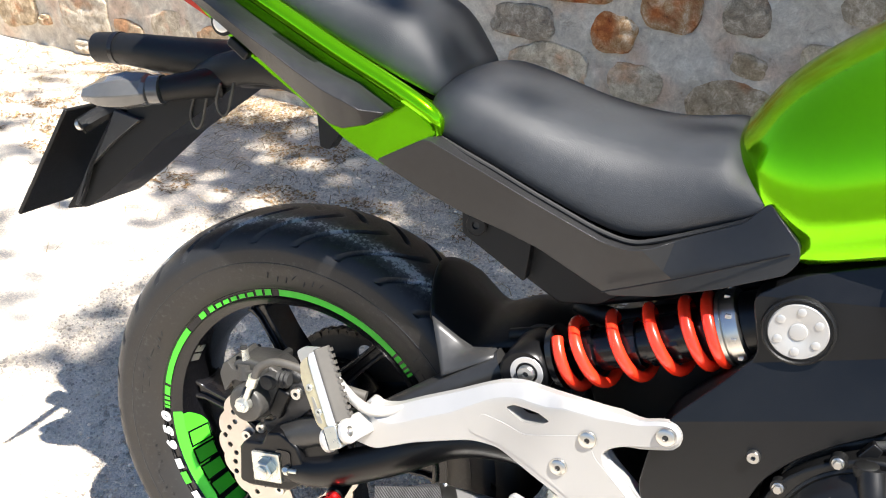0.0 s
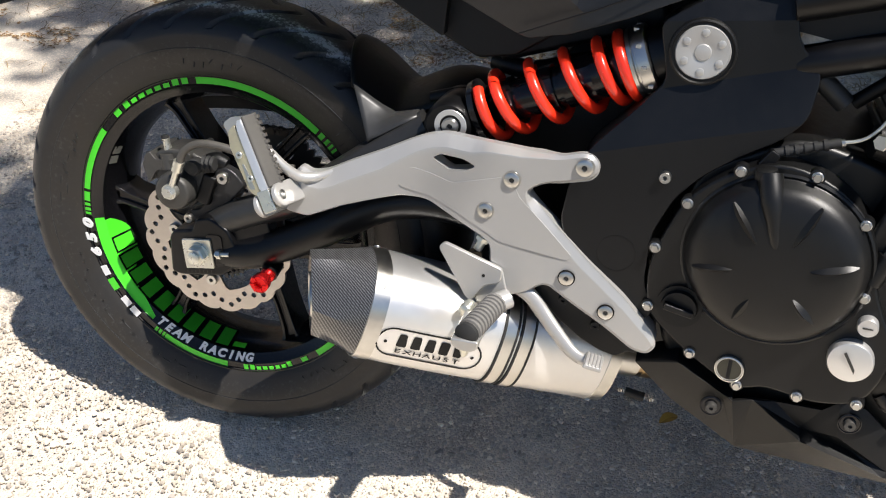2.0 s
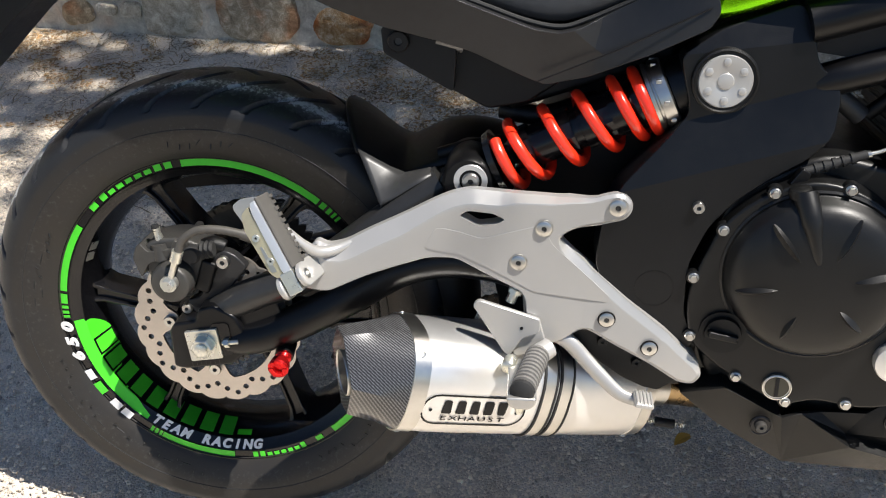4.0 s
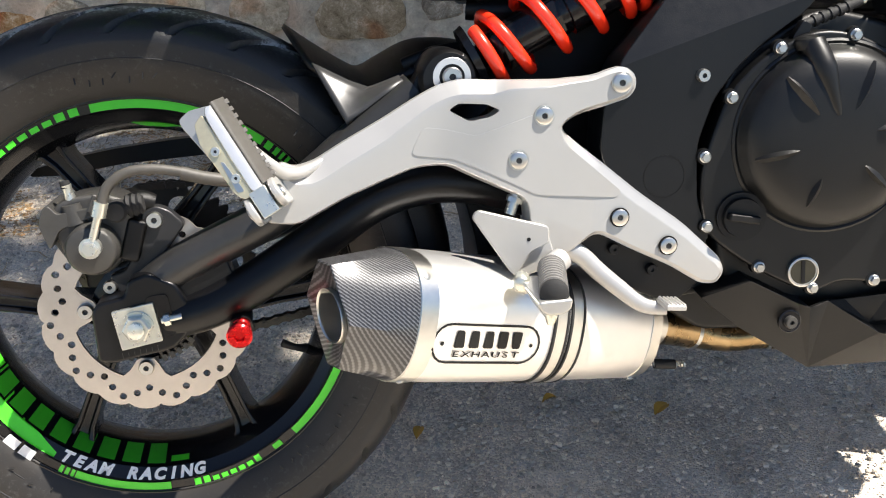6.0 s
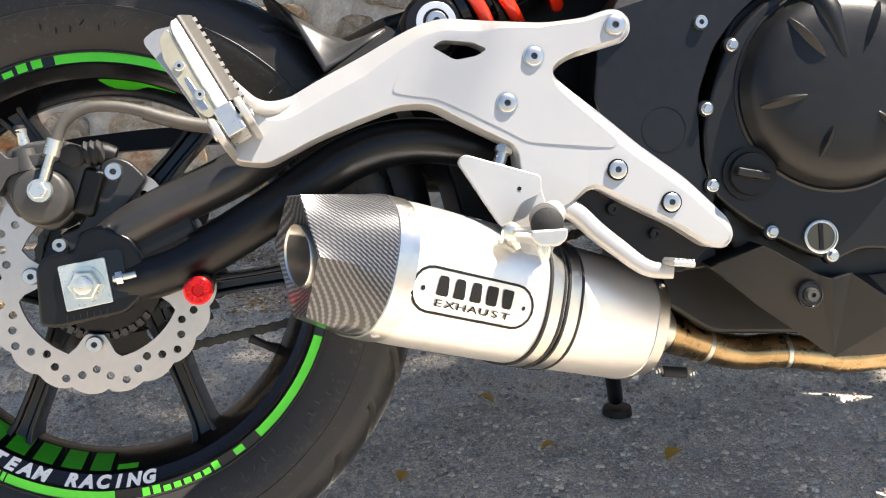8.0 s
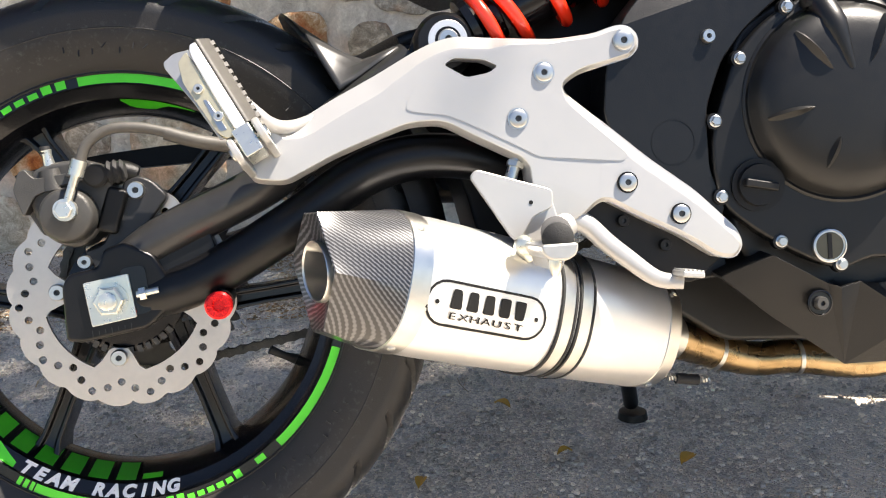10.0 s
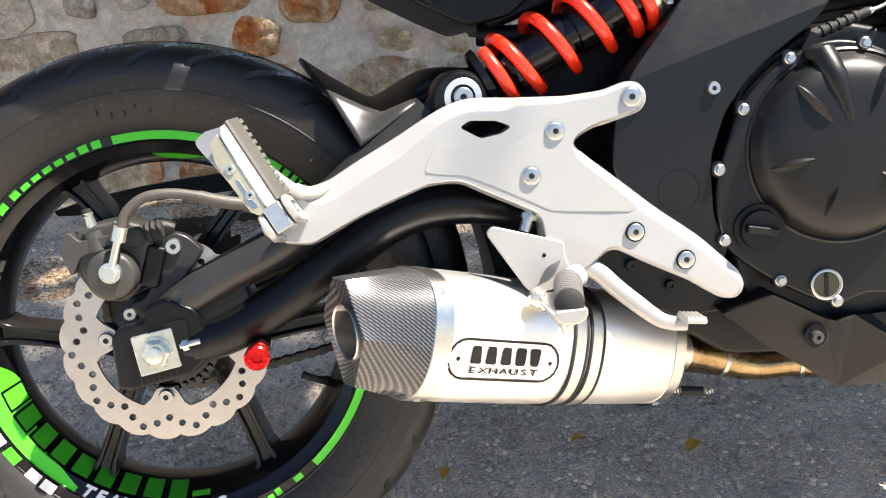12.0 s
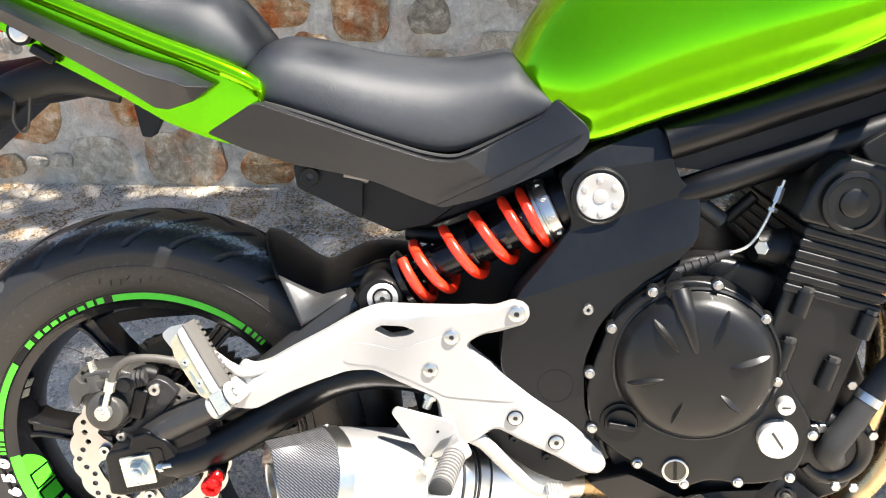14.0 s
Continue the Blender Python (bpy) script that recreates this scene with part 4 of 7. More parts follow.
# shock absorber with its red coil spring
def build_shock():
    A, B = Vector((0.345, -0.100, 0.228)), Vector((0.604, -0.112, 0.346))
    d = (B - A).normalized()
    sh = part("shock_absorber", turned([(0.03, 0.012), (0.05, 0.020), (0.07, 0.024), (0.13, 0.024), (0.131, 0.0275), (0.19, 0.0275), (0.20, 0.0305), (0.222, 0.0305), (0.225, 0.026), (0.27, 0.026)], A, d, 32), BLACK_GLOSS, bike, "black shock absorber with a red coil spring", smooth=40)
    u = Vector((0, 1, 0)) - d * d.y
    u.normalize()
    v = d.cross(u)
    path, n = [], 150
    for i in range(n + 1):
        t = i / n
        turns = 5.6 * t
        s = along([(0, 0.036), (0.95, 0.054), (1.7, 0.088), (2.7, 0.130), (3.7, 0.173), (4.7, 0.200), (5.1, 0.206), (5.6, 0.2085)], turns)
        a = TAU * turns + 2.2
        path.append(A + d * s + 0.0362 * (math.cos(a) * u + math.sin(a) * v))
    part("coil_spring", tube(path, 0.0067, 12, smooth=1), RED, sh, "glossy red coil spring", smooth=60)
    part("spring_seat", turned([(0.018, 0.02), (0.020, 0.036), (0.028, 0.038), (0.030, 0.02)], A, d, 32), BLACK_GLOSS, sh)
    col = turned([(0.2120, 0.030), (0.2125, 0.0395), (0.2165, 0.0400), (0.2175, 0.0370), (0.2195, 0.0370), (0.2205, 0.0400), (0.2330, 0.0395), (0.2345, 0.0370), (0.2350, 0.028)], A, d, 28)
    cp = part("preload_collar", col, STEEL, sh, "notched chrome preload collar")
    for k in range(10):
        a = TAU * k / 10
        part("notch", lump(A + d * 0.2265 + 0.0395 * (math.cos(a) * u + math.sin(a) * v), (0.006, 0.0045, 0.0045)), STEEL, cp, bevel=0.001)
    part("upper_body", turned([(0.232, 0.026), (0.236, 0.034), (0.30, 0.034), (0.31, 0.02)], A, d, 32), BLACK_SATIN, sh)
    part("lower_eye", turned([(-0.045, 0.026), (-0.040, 0.030), (0.035, 0.030), (0.04, 0.026)], (0.335, -0.098, 0.224), OUT, 32), BLACK_SATIN, sh, smooth=40)
    eye = part("mount_washer", turned([(0, 0.0205), (0.005, 0.0205), (0.0065, 0.0190), (0.0065, 0.0130), (0.0050, 0.0124), (0.0050, 0.0001)], (0.338, -0.132, 0.226), OUT, 32), ALU, sh)
    bolt(eye, (0.338, -0.1372, 0.226), 0.0090)
    part("shock_bracket", plate(rounded([(0.29, 0.205), (0.315, 0.245), (0.345, 0.250), (0.37, 0.235), (0.36, 0.20), (0.32, 0.185)], 0.008), -0.122, -0.07), BLACK_SATIN, sh, bevel=0.004)
    for s in (0.055, 0.105, 0.150):
        part("sleeve_plate", turned([(0, 0.0285), (0.016, 0.0285), (0.0165, 0.02)], A + d * s, d, 10), BLACK_GLOSS, sh, smooth=20)


build_shock()


# silver footrest bracket
def build_bracket():
    outl = [(0.139, 0.100), (0.172, 0.095), (0.219, 0.117), (0.261, 0.132), (0.292, 0.142), (0.322, 0.142), (0.350, 0.126), (0.376, 0.112), (0.399, 0.100), (0.401, 0.066), (0.425, 0.032), (0.448, 0.040), (0.472, 0.060), (0.504, 0.041), (0.549, 0.017), (0.582, -0.006), (0.600, -0.008), (0.609, 0.004), (0.604, 0.020), (0.563, 0.062), (0.519, 0.097), (0.487, 0.126), (0.453, 0.156), (0.440, 0.170), (0.458, 0.182), (0.490, 0.189), (0.5108, 0.1943), (0.5184, 0.2035), (0.5184, 0.2155), (0.5108, 0.2240), (0.5005, 0.2262), (0.490, 0.2240), (0.474, 0.2190), (0.440, 0.217), (0.382, 0.221), (0.340, 0.225), (0.318, 0.220), (0.296, 0.210), (0.264, 0.193), (0.222, 0.173), (0.192, 0.157), (0.172, 0.153), (0.160, 0.160), (0.140, 0.135)]
    hole = rounded([(0.327, 0.197), (0.337, 0.203), (0.365, 0.200), (0.379, 0.193), (0.369, 0.187), (0.348, 0.184)], 0.004)
    rim = [Vector(q) for q in curve_through(rounded(outl, 0.010, 3), 2)]

    # cast plate with a chamfer all round, narrower at the tight tips
    def clear(p):
        best = 1.0
        for a, b in zip(rim, rim[1:] + rim[:1]):
            e = b - a
            t = min(1.0, max(0.0, (p - a).dot(e) / max(1e-9, e.length_squared)))
            best = min(best, (p - a - e * t).length)
        return best
    area = sum(a.x * b.y - b.x * a.y for a, b in zip(rim, rim[1:] + rim[:1]))

    def inset(most):
        ds = []
        for k, p in enumerate(rim):
            e = rim[(k + 2) % len(rim)] - rim[k - 2]
            n = Vector((-e.y, e.x)).normalized() * (1 if area > 0 else -1)
            wide = along([(0.27, 1.9), (0.31, 1.1), (0.39, 1.1), (0.45, 0.0)], p.x) if p.y > 0.165 else along([(0.30, 1.9), (0.40, 1.1), (0.60, 1.0)], p.x)
            d = most * (0.42 + wide * max(0.0, -n.y))
            while d > 0.0010 and clear(p + n * d) < 0.92 * d:
                d *= 0.9
            ds.append((n, d))
        m = len(ds)
        low = [min(ds[(k + j) % m][1] for j in range(-3, 4)) for k in range(m)]
        return [p + ds[k][0] * sum(low[(k + j) % m] for j in range(-4, 5)) / 9 for k, p in enumerate(rim)]
    first, second, third = inset(0.0022), inset(0.0085), inset(0.0108)
    bm = bmesh.new()
    back, edge, turn, brow, face = ([bm.verts.new((q.x, y, q.y)) for q in loop] for loop, y in ((rim, -0.150), (rim, -0.1600), (first, -0.1632), (second, -0.1722), (third, -0.1729)))
    cut, cut_back = ([bm.verts.new((q[0], y, q[1])) for q in hole] for y in (-0.1725, -0.150))
    for A, B in ((back, edge), (edge, turn), (turn, brow), (brow, face), (cut, cut_back)):
        for k in range(len(A)):
            m = (k + 1) % len(A)
            bm.faces.new((A[k], A[m], B[m], B[k]))
    for loops in ((face, cut), (back, cut_back)):
        bmesh.ops.triangle_fill(bm, use_beauty=True, edges=[bm.edges.get((L[k], L[(k + 1) % len(L)])) for L in loops for k in range(len(L))])
    # the lower arm swells outwards along its length; where the casting lies on the frame its edge is less deep
    swell = lambda x, z: 0.008 * min(1.0, max(0.0, ((x - 0.46) * 0.68 - (z - 0.15) * 0.73 - 0.03) / 0.13)) * min(1.0, max(0.0, (x - 0.44) / 0.03))
    for v in bm.verts:
        if v.co.y < -0.155:
            on_frame = min(1.0, max(0.0, (v.co.x - 0.43) / 0.05))
            v.co.y -= swell(v.co.x, v.co.z) + on_frame * max(0.0, v.co.y + 0.1695)
        elif v.co.z > 0.165:
            v.co.y -= 0.014 * min(1.0, max(0.0, (v.co.x - 0.45) / 0.03))
    br = part("footrest_bracket", bm, SILVER, bike, "silver painted footrest bracket", smooth=22)
    wn2 = br.modifiers.new("even", "WEIGHTED_NORMAL")
    wn2.keep_sharp = True
    panel = [(0.301, 0.183), (0.287, 0.157), (0.306, 0.153), (0.327, 0.150), (0.356, 0.136), (0.400, 0.112), (0.411, 0.105), (0.494, 0.095), (0.499, 0.101), (0.465, 0.133), (0.432, 0.164), (0.427, 0.174), (0.423, 0.184), (0.413, 0.186), (0.362, 0.172), (0.351, 0.170), (0.327, 0.178)]
    part("raised_panel", outward(plate(rounded(panel, 0.006, 3), -0.1737, -0.165), swell), SILVER, br, smooth=30)
    for x, z in ((0.502, 0.210), (0.422, 0.184), (0.394, 0.142), (0.496, 0.074), (0.546, 0.040)):
        out = -0.1744 - swell(x, z)
        part("bolt_recess", turned([(0, 0.0104), (0.0006, 0.0102), (0.0006, 0.002)], (x, out, z), OUT, 32), BLACK_SATIN if z < 0.1 else STEEL, br)
        bolt(br, (x, out - 0.0003, z), 0.0084 if x > 0.5 and z > 0.2 else 0.0078, head=0.0024)
    # heel guard
    part("heel_guard", plate(rounded([(0.342, 0.090), (0.349, 0.097), (0.421, 0.073), (0.420, 0.056), (0.400, 0.048), (0.385, 0.024), (0.378, 0.030)], 0.005), -0.182, -0.175), SILVER, br, bevel=0.0015)
    part("guard_stem", plate(rounded([(0.383, 0.07), (0.42, 0.07), (0.43, 0.03), (0.39, 0.02)], 0.006), -0.175, -0.158), SILVER, br, bevel=0.002)
    # black disc laid on the guard paints the shade of a small hole
    part("guard_hole_shade", turned([(0, 0.002), (0.0006, 0.002), (0.0006, 0.0001)], (0.399, -0.182, 0.062), OUT, 12), BLACK_PLASTIC, br)
    part("cylinder_rod", tube([(0.385, -0.160, 0.085), (0.397, -0.158, 0.115)], 0.006, 14), ZINC, br)
    hexnut(br, (0.390, -0.160, 0.097), 0.009, 0.006, axis=(0.37, 0.06, 0.92), material=ZINC)
    # dark plate behind the pedal
    dk = part("pedal_guard", plate(rounded([(0.455, 0.045), (0.472, 0.062), (0.500, 0.048), (0.596, -0.006), (0.563, -0.030), (0.545, -0.026), (0.52, -0.014), (0.49, 0.008)], 0.005), -0.158, -0.146), BLACK_PLASTIC, br, "black plastic pedal guard", bevel=0.002)
    for x, z in ((0.494, 0.037), (0.535, 0.010)):
        bolt(dk, (x, -0.159, z), 0.0055, material=BLACK_PLASTIC)
    # rider footrest
    P0, P1 = Vector((0.420, -0.186, 0.034)), Vector((0.400, -0.274, 0.030))
    d = (P1 - P0).normalized()
    pr = [(0, 0.010), (0.006, 0.011)]
    for k in range(10):
        s = 0.008 + k * 0.0072
        pr += [(s, 0.0140), (s + 0.0040, 0.0143), (s + 0.0048, 0.0116), (s + 0.0068, 0.0116)]
    peg = part("rider_footrest", turned(pr + [(0.082, 0.0138), (0.084, 0.010)], P0, d, 24), PEG_RUBBER, br, "ribbed pale rubber rider footrest", smooth=30)
    part("rubber_end", turned([(0.081, 0.0140), (0.086, 0.0138), (0.089, 0.010), (0.090, 0.0001)], P0, d, 24), RUBBER, peg)
    part("footrest_base", tube([P0 + Vector((0.012, 0.004, 0.004)), P0 + Vector((0.0, -0.006, 0)), P0 + d * 0.01], (0.012, 0.0125, 0.011), 16), SILVER, peg, smooth=60)
    part("footrest_tongue", plate(rounded([(0.384, 0.026), (0.386, 0.017), (0.393, 0.012), (0.408, 0.011), (0.416, 0.016), (0.418, 0.026)], 0.004), -0.276, -0.19), CAST_ALU, peg, bevel=0.003)
    part("tongue_rib", plate(rounded([(0.391, 0.016), (0.394, 0.003), (0.404, 0.002), (0.411, 0.016)], 0.003), -0.262, -0.20), CAST_ALU, peg, bevel=0.002)
    part("bank_feeler", tube([P1 + Vector((0.0, 0.012, -0.010)), P1 + Vector((-0.001, 0.012, -0.024)), P1 + Vector((-0.002, 0.012, -0.032))], (0.006, 0.006, 0.003), 14, smooth=3), ZINC, peg, smooth=60)
    part("hinge_boss", turned([(0, 0.0085), (0.012, 0.0095), (0.016, 0.0085), (0.018, 0.006), (0.018, 0.0001)], (0.388, -0.190, 0.024), (-0.25, -1, -0.1), 20), ZINC, peg, smooth=40)
    part("pivot_pin", tube([(0.395, -0.180, 0.010), (0.386, -0.185, 0.020)], 0.007, 14), ZINC, peg)
    # brake pedal
    pd = part("brake_pedal", tube([(0.44, -0.163, 0.045), (0.456, -0.166, 0.036), (0.473, -0.170, 0.018), (0.492, -0.178, 0.0), (0.516, -0.186, -0.020), (0.540, -0.192, -0.025)], (0.010, 0.010, 0.0095, 0.009, 0.008, 0.007), 16, squash=0.7), SILVER, br, "cast silver brake pedal", smooth=60)
    pad = part("pedal_pad", lump((0.541, -0.203, -0.0165), (0.022, 0.030, 0.006), (0, 8, 0)), SILVER, pd, bevel=0.002)
    for k in range(5):
        part("pad_rib", lump((0.5332 + 0.0042 * k, -0.203, -0.0125 - 0.0006 * k), (0.0020, 0.029, 0.003), (0, 8, 0)), ALU, pad, bevel=0.0006)
    # passenger footrest folded up: its own axes run along it, out of its tread and outwards
    O = Vector((0.1457, -0.2215, 0.1500))
    T = Vector((0.1075, -0.2070, 0.2240))
    along_it = (T - O).normalized()
    tread = Vector((0.891, 0, 0.454))
    tread = (tread - along_it * tread.dot(along_it)).normalized()
    outer = tread.cross(along_it)
    if outer.y > 0:
        outer = -outer
    size = (T - O).length

    def local(bm, o, X, Y, Z):
        m = Matrix((X, Y, Z)).transposed().to_4x4()
        bm.transform(Matrix.Translation(o) @ m)
        bmesh.ops.recalc_face_normals(bm, faces=bm.faces)
        return bm

    def along_peg(outline, a0, a1, r=0.0):
        """A section across the footrest (tread, outwards) drawn out along it."""
        return local(plate(rounded(outline, r, 3) if r else outline, a0, a1), O, tread, along_it, outer)

    def on_peg(a, n, o):
        return O + along_it * a + tread * n + outer * o

    # the casting: the tread side leans in towards a narrow rounded tip
    rings = []
    for a, f in ((0.000, 0.90), (0.003, 1.0), (size * 0.5, 0.98), (size - 0.010, 0.92), (size - 0.003, 0.80), (size + 0.001, 0.55)):
        back = -0.012 * f
        rings.append([on_peg(a, n, o) for n, o in ((0.008 * f, -0.020), (0.0085 * f, -0.019), (-0.001, -0.002), (-0.0022, 0.0006), (back * 0.4, 0.0016), (back, 0.0022), (back - 0.001, 0.0008), (back - 0.001, -0.018))])
    cast = loft(rings)
    bmesh.ops.recalc_face_normals(cast, faces=cast.faces)
    pp = part("passenger_footrest", cast, ALU, br, "folded aluminium passenger footrest", smooth=35)
    # thin wing behind it, widest at the tip
    part("footrest_wing", local(plate(rounded([(0.004, -0.029), (0.012, -0.004), (0.088, -0.004), (0.094, -0.024), (0.0915, -0.036), (0.086, -0.0375), (0.045, -0.0315)], 0.003, 3), -0.0205, -0.0170), O, along_it, outer, tread), CAST_ALU, pp, bevel=0.0008)
    cover = part("footrest_plate", local(plate(rounded([(-0.003, -0.013), (-0.003, -0.022), (0.006, -0.027), (0.060, -0.0295), (0.078, -0.024), (0.083, -0.013), (0.060, -0.0125)], 0.003, 3), -0.012, 0.0006), O, along_it, outer, tread), YELLOW_ZINC, pp, "yellowish zinc cover plate", bevel=0.001)
    part("plate_slot", local(plate(rounded([(0.006, -0.0245), (0.004, -0.018), (0.036, -0.0195), (0.038, -0.0225)], 0.002, 3), 0.0002, 0.0011), O, along_it, outer, tread), STEEL, cover, bevel=0.0004)
    for a, n in ((0.048, -0.0208), (0.018, -0.0184)):
        bolt(cover, on_peg(a, n, 0.0008), 0.0040, axis=outer, material=ZINC, head=0.0026)
    # grey rubber tread with a toothed inner edge
    rub = part("footrest_rubber", along_peg([(-0.003, -0.0030), (-0.0008, 0.0008), (0.0020, -0.0008), (0.0108, -0.0140), (0.0095, -0.0185), (-0.002, -0.0185)], 0.001, size + 0.0035, 0.0012), GREY_RUBBER, pp, "ribbed grey rubber tread", bevel=0.0008)
    for k in range(11):
        a = 0.004 + (size - 0.008) * k / 10
        part("rubber_rib", along_peg([(0.0075, -0.0110), (0.0128, -0.0135), (0.0124, -0.0195), (0.004, -0.0195), (0.004, -0.0150)], a, a + 0.0042, 0.0008), GREY_RUBBER, rub)
    # hinge: a square block between the two rounded ears of the bracket, on a pin
    part("hinge_block", local(plate(rounded([(0.0, -0.0165), (0.0, 0.0005), (-0.027, 0.0005), (-0.027, -0.0165)], 0.002, 3), -0.030, 0.0055), O, along_it, outer, tread), ZINC, pp, "zinc-plated hinge block", bevel=0.0012)
    for n0, n1, a in ((0.0025, 0.0095, -0.012), (-0.0255, -0.0185, -0.0165)):
        ear = [(a + 0.0145 * math.cos(t), -0.006 + 0.0145 * math.sin(t)) for t in np.linspace(0, math.pi, 13)] + [(a - 0.0145, -0.055), (a + 0.0145, -0.055)]
        e = part("bracket_ear", local(plate(ear, n0, n1), O, along_it, tread, outer), SILVER, br, bevel=0.0022)
        part("hinge_pin", turned([(0, 0.0062), (0.0015, 0.0060), (0.0024, 0.0045), (0.0026, 0.0001)], on_peg(a, n1, -0.006) if n0 > 0 else on_peg(a, n0, -0.006), tread if n0 > 0 else -tread, 20), STEEL, e, smooth=40)
    # the bright arm of the bracket that rises behind the tread
    part("bracket_horn", tube([(0.104, -0.1875, 0.2085), (0.117, -0.1885, 0.1965), (0.135, -0.1885, 0.1790), (0.150, -0.185, 0.1630), (0.164, -0.176, 0.1510), (0.182, -0.165, 0.1490), (0.205, -0.157, 0.1580)], (0.0030, 0.0048, 0.0056, 0.0062, 0.0068, 0.0066, 0.004), 16), SILVER, br, "silver arm behind the footrest", smooth=60)


build_bracket()


# exhaust: carbon end cap, aluminium sleeve, heat-tinted pipe
def build_exhaust():
    # axis of the muffler from the tail to the front
    A, B = Vector((0.195, -0.2115, 0.019)), Vector((0.548, -0.0437, -0.093))
    d = (B - A).normalized()
    side = Vector((0, 0, 1)).cross(d).normalized()
    up = d.cross(side)

    def section(s, r, ry=1.0, n=56, tilt=0.0, tilt_up=0.0):
        out = []
        for i in range(n):
            a = TAU * i / n
            c, q = math.cos(a), math.sin(a)
            k = r / (abs(c) ** 2.5 + abs(q) ** 2.5) ** (1 / 2.5)
            p = A + side * (k * c * ry) + up * (k * q)
            out.append(p + d * (s + tilt * k * c + tilt_up * k * q))
        return out

    r_at = lambda s: along([(0.0, 0.052), (0.03, 0.0595), (0.06, 0.0645), (0.10, 0.0665), (0.17, 0.0665), (0.25, 0.0655), (0.33, 0.0640), (0.385, 0.0625)], s)
    sl = part("muffler", loft([section(s, r_at(s)) for s in np.linspace(0.078, 0.384, 16).tolist()]), ALU, bike, "brushed aluminium sport muffler with a carbon end cap", smooth=50)
    # carbon cap: a six-sided mouth cut at a slant, whose creases run out towards the round sleeve
    mouth = [Vector(q) for q in ((-0.044, -0.004), (-0.013, 0.047), (0.014, 0.047), (0.047, 0.006), (0.013, -0.057), (-0.012, -0.055))]
    lip = []
    for a, b in zip(mouth, mouth[1:] + mouth[:1]):
        lip += [a.lerp(b, k / 10) for k in range(10)]

    def cap_ring(f, shrink=1.0, s_off=0.0, to=None):
        out = []
        for q in lip:
            t = math.atan2(q.y, q.x)
            c, n = math.cos(t), math.sin(t)
            k = 0.0655 / (abs(c) ** 2.5 + abs(n) ** 2.5) ** 0.4
            p = Vector((c * k, n * k)) * f + q * (1 - f)
            if to is not None:
                p = p.lerp(Vector((-0.0036 + 0.0262 * c, -0.0040 + 0.0262 * n)), to)
            p *= shrink
            out.append(A + side * p.x + up * p.y + d * (-0.003 + 0.064 * f + s_off - 0.27 * (1 - f) * p.y))
        return out
    caps = [cap_ring(f) for f in (0.0, 0.03, 0.2, 0.4, 0.6, 0.8, 0.97, 1.0)]
    inner = [cap_ring(0.0, 0.97, -0.001), cap_ring(0.0, 1.0, 0.001, 0.5), cap_ring(0.0, 1.0, 0.004, 1.0), cap_ring(0.0, 1.0, 0.03, 1.0)]
    cap = part("carbon_cap", loft(list(reversed(inner)) + caps, cap=True), CARBON, sl, "carbon fibre end cap", smooth=24)
    uv = cap.data.uv_layers.new(name="weave")
    for loop in cap.data.loops:
        q = cap.data.vertices[loop.vertex_index].co - A
        uv.data[loop.index].uv = (q.dot(up), q.dot(d) + 0.5 * q.dot(side))
    # outlet tube
    mid = A - side * 0.0036 - up * 0.0040 + d * 0.0
    def ringlet(s, r, slant):
        return [mid + side * (r * math.cos(TAU * i / 40)) + up * (r * math.sin(TAU * i / 40)) + d * (s - slant * (r * math.sin(TAU * i / 40) - 0.004)) for i in range(40)]
    part("outlet", loft([ringlet(0.06, 0.0258, 0), ringlet(0.004, 0.0262, 0.27), ringlet(-0.004, 0.0268, 0.27), ringlet(-0.0055, 0.0262, 0.27), ringlet(-0.004, 0.0246, 0.27), ringlet(0.045, 0.0238, 0)], cap=False), STEEL, sl, "steel outlet tube", smooth=40)
    part("outlet_floor", loft([ringlet(0.044, 0.0245, 0), ringlet(0.048, 0.0245, 0)]), BLACK_PLASTIC, sl)
    part("rear_band", loft([section(0.059, 0.0650), section(0.0595, 0.0662), section(0.079, 0.0668), section(0.0795, 0.0655)]), STEEL, sl, "steel band", smooth=50)
    for s in (0.380,):
        part("front_band", loft([section(s, 0.0620), section(s + 0.001, 0.0634), section(s + 0.018, 0.0620), section(s + 0.024, 0.052), section(s + 0.026, 0.030)]), STEEL, sl, "steel front cone", smooth=50)
    # strap: two bright bands with black edges
    for s in (0.238, 0.261):
        r = r_at(s)
        st = part("strap", loft([section(s - 0.0075, r + 0.0002), section(s - 0.0072, r + 0.0020), section(s + 0.0072, r + 0.0018), section(s + 0.0075, r)]), STEEL, sl, "bright strap with black rubber edges", smooth=40)
        for e in (-0.0085, 0.0085):
            part("strap_edge", loft([section(s + e - 0.0018, r), section(s + e - 0.0014, r + 0.0026), section(s + e + 0.0014, r + 0.0024), section(s + e + 0.0018, r)]), RUBBER, st, smooth=40)
    # rivets
    for s, ang in ((0.068, 136), (0.068, 60), (0.068, 240), (0.390, 140), (0.390, 240), (0.390, 60)):
        a = radians(ang)
        c, q = math.cos(a), math.sin(a)
        r = r_at(s) * 1.0
        k = r / (abs(c) ** 2.5 + abs(q) ** 2.5) ** 0.4
        n = side * c + up * q
        bolt(sl, A + d * s + side * (k * c) + up * (k * q) + n * 0.0006, 0.0032, axis=n, name="rivet", socket=False, head=0.0022)
    # badge on the near face of the sleeve
    near = -1 if side.y > 0 else 1
    bc, blen, bh = 0.144, 0.0680, 0.0210

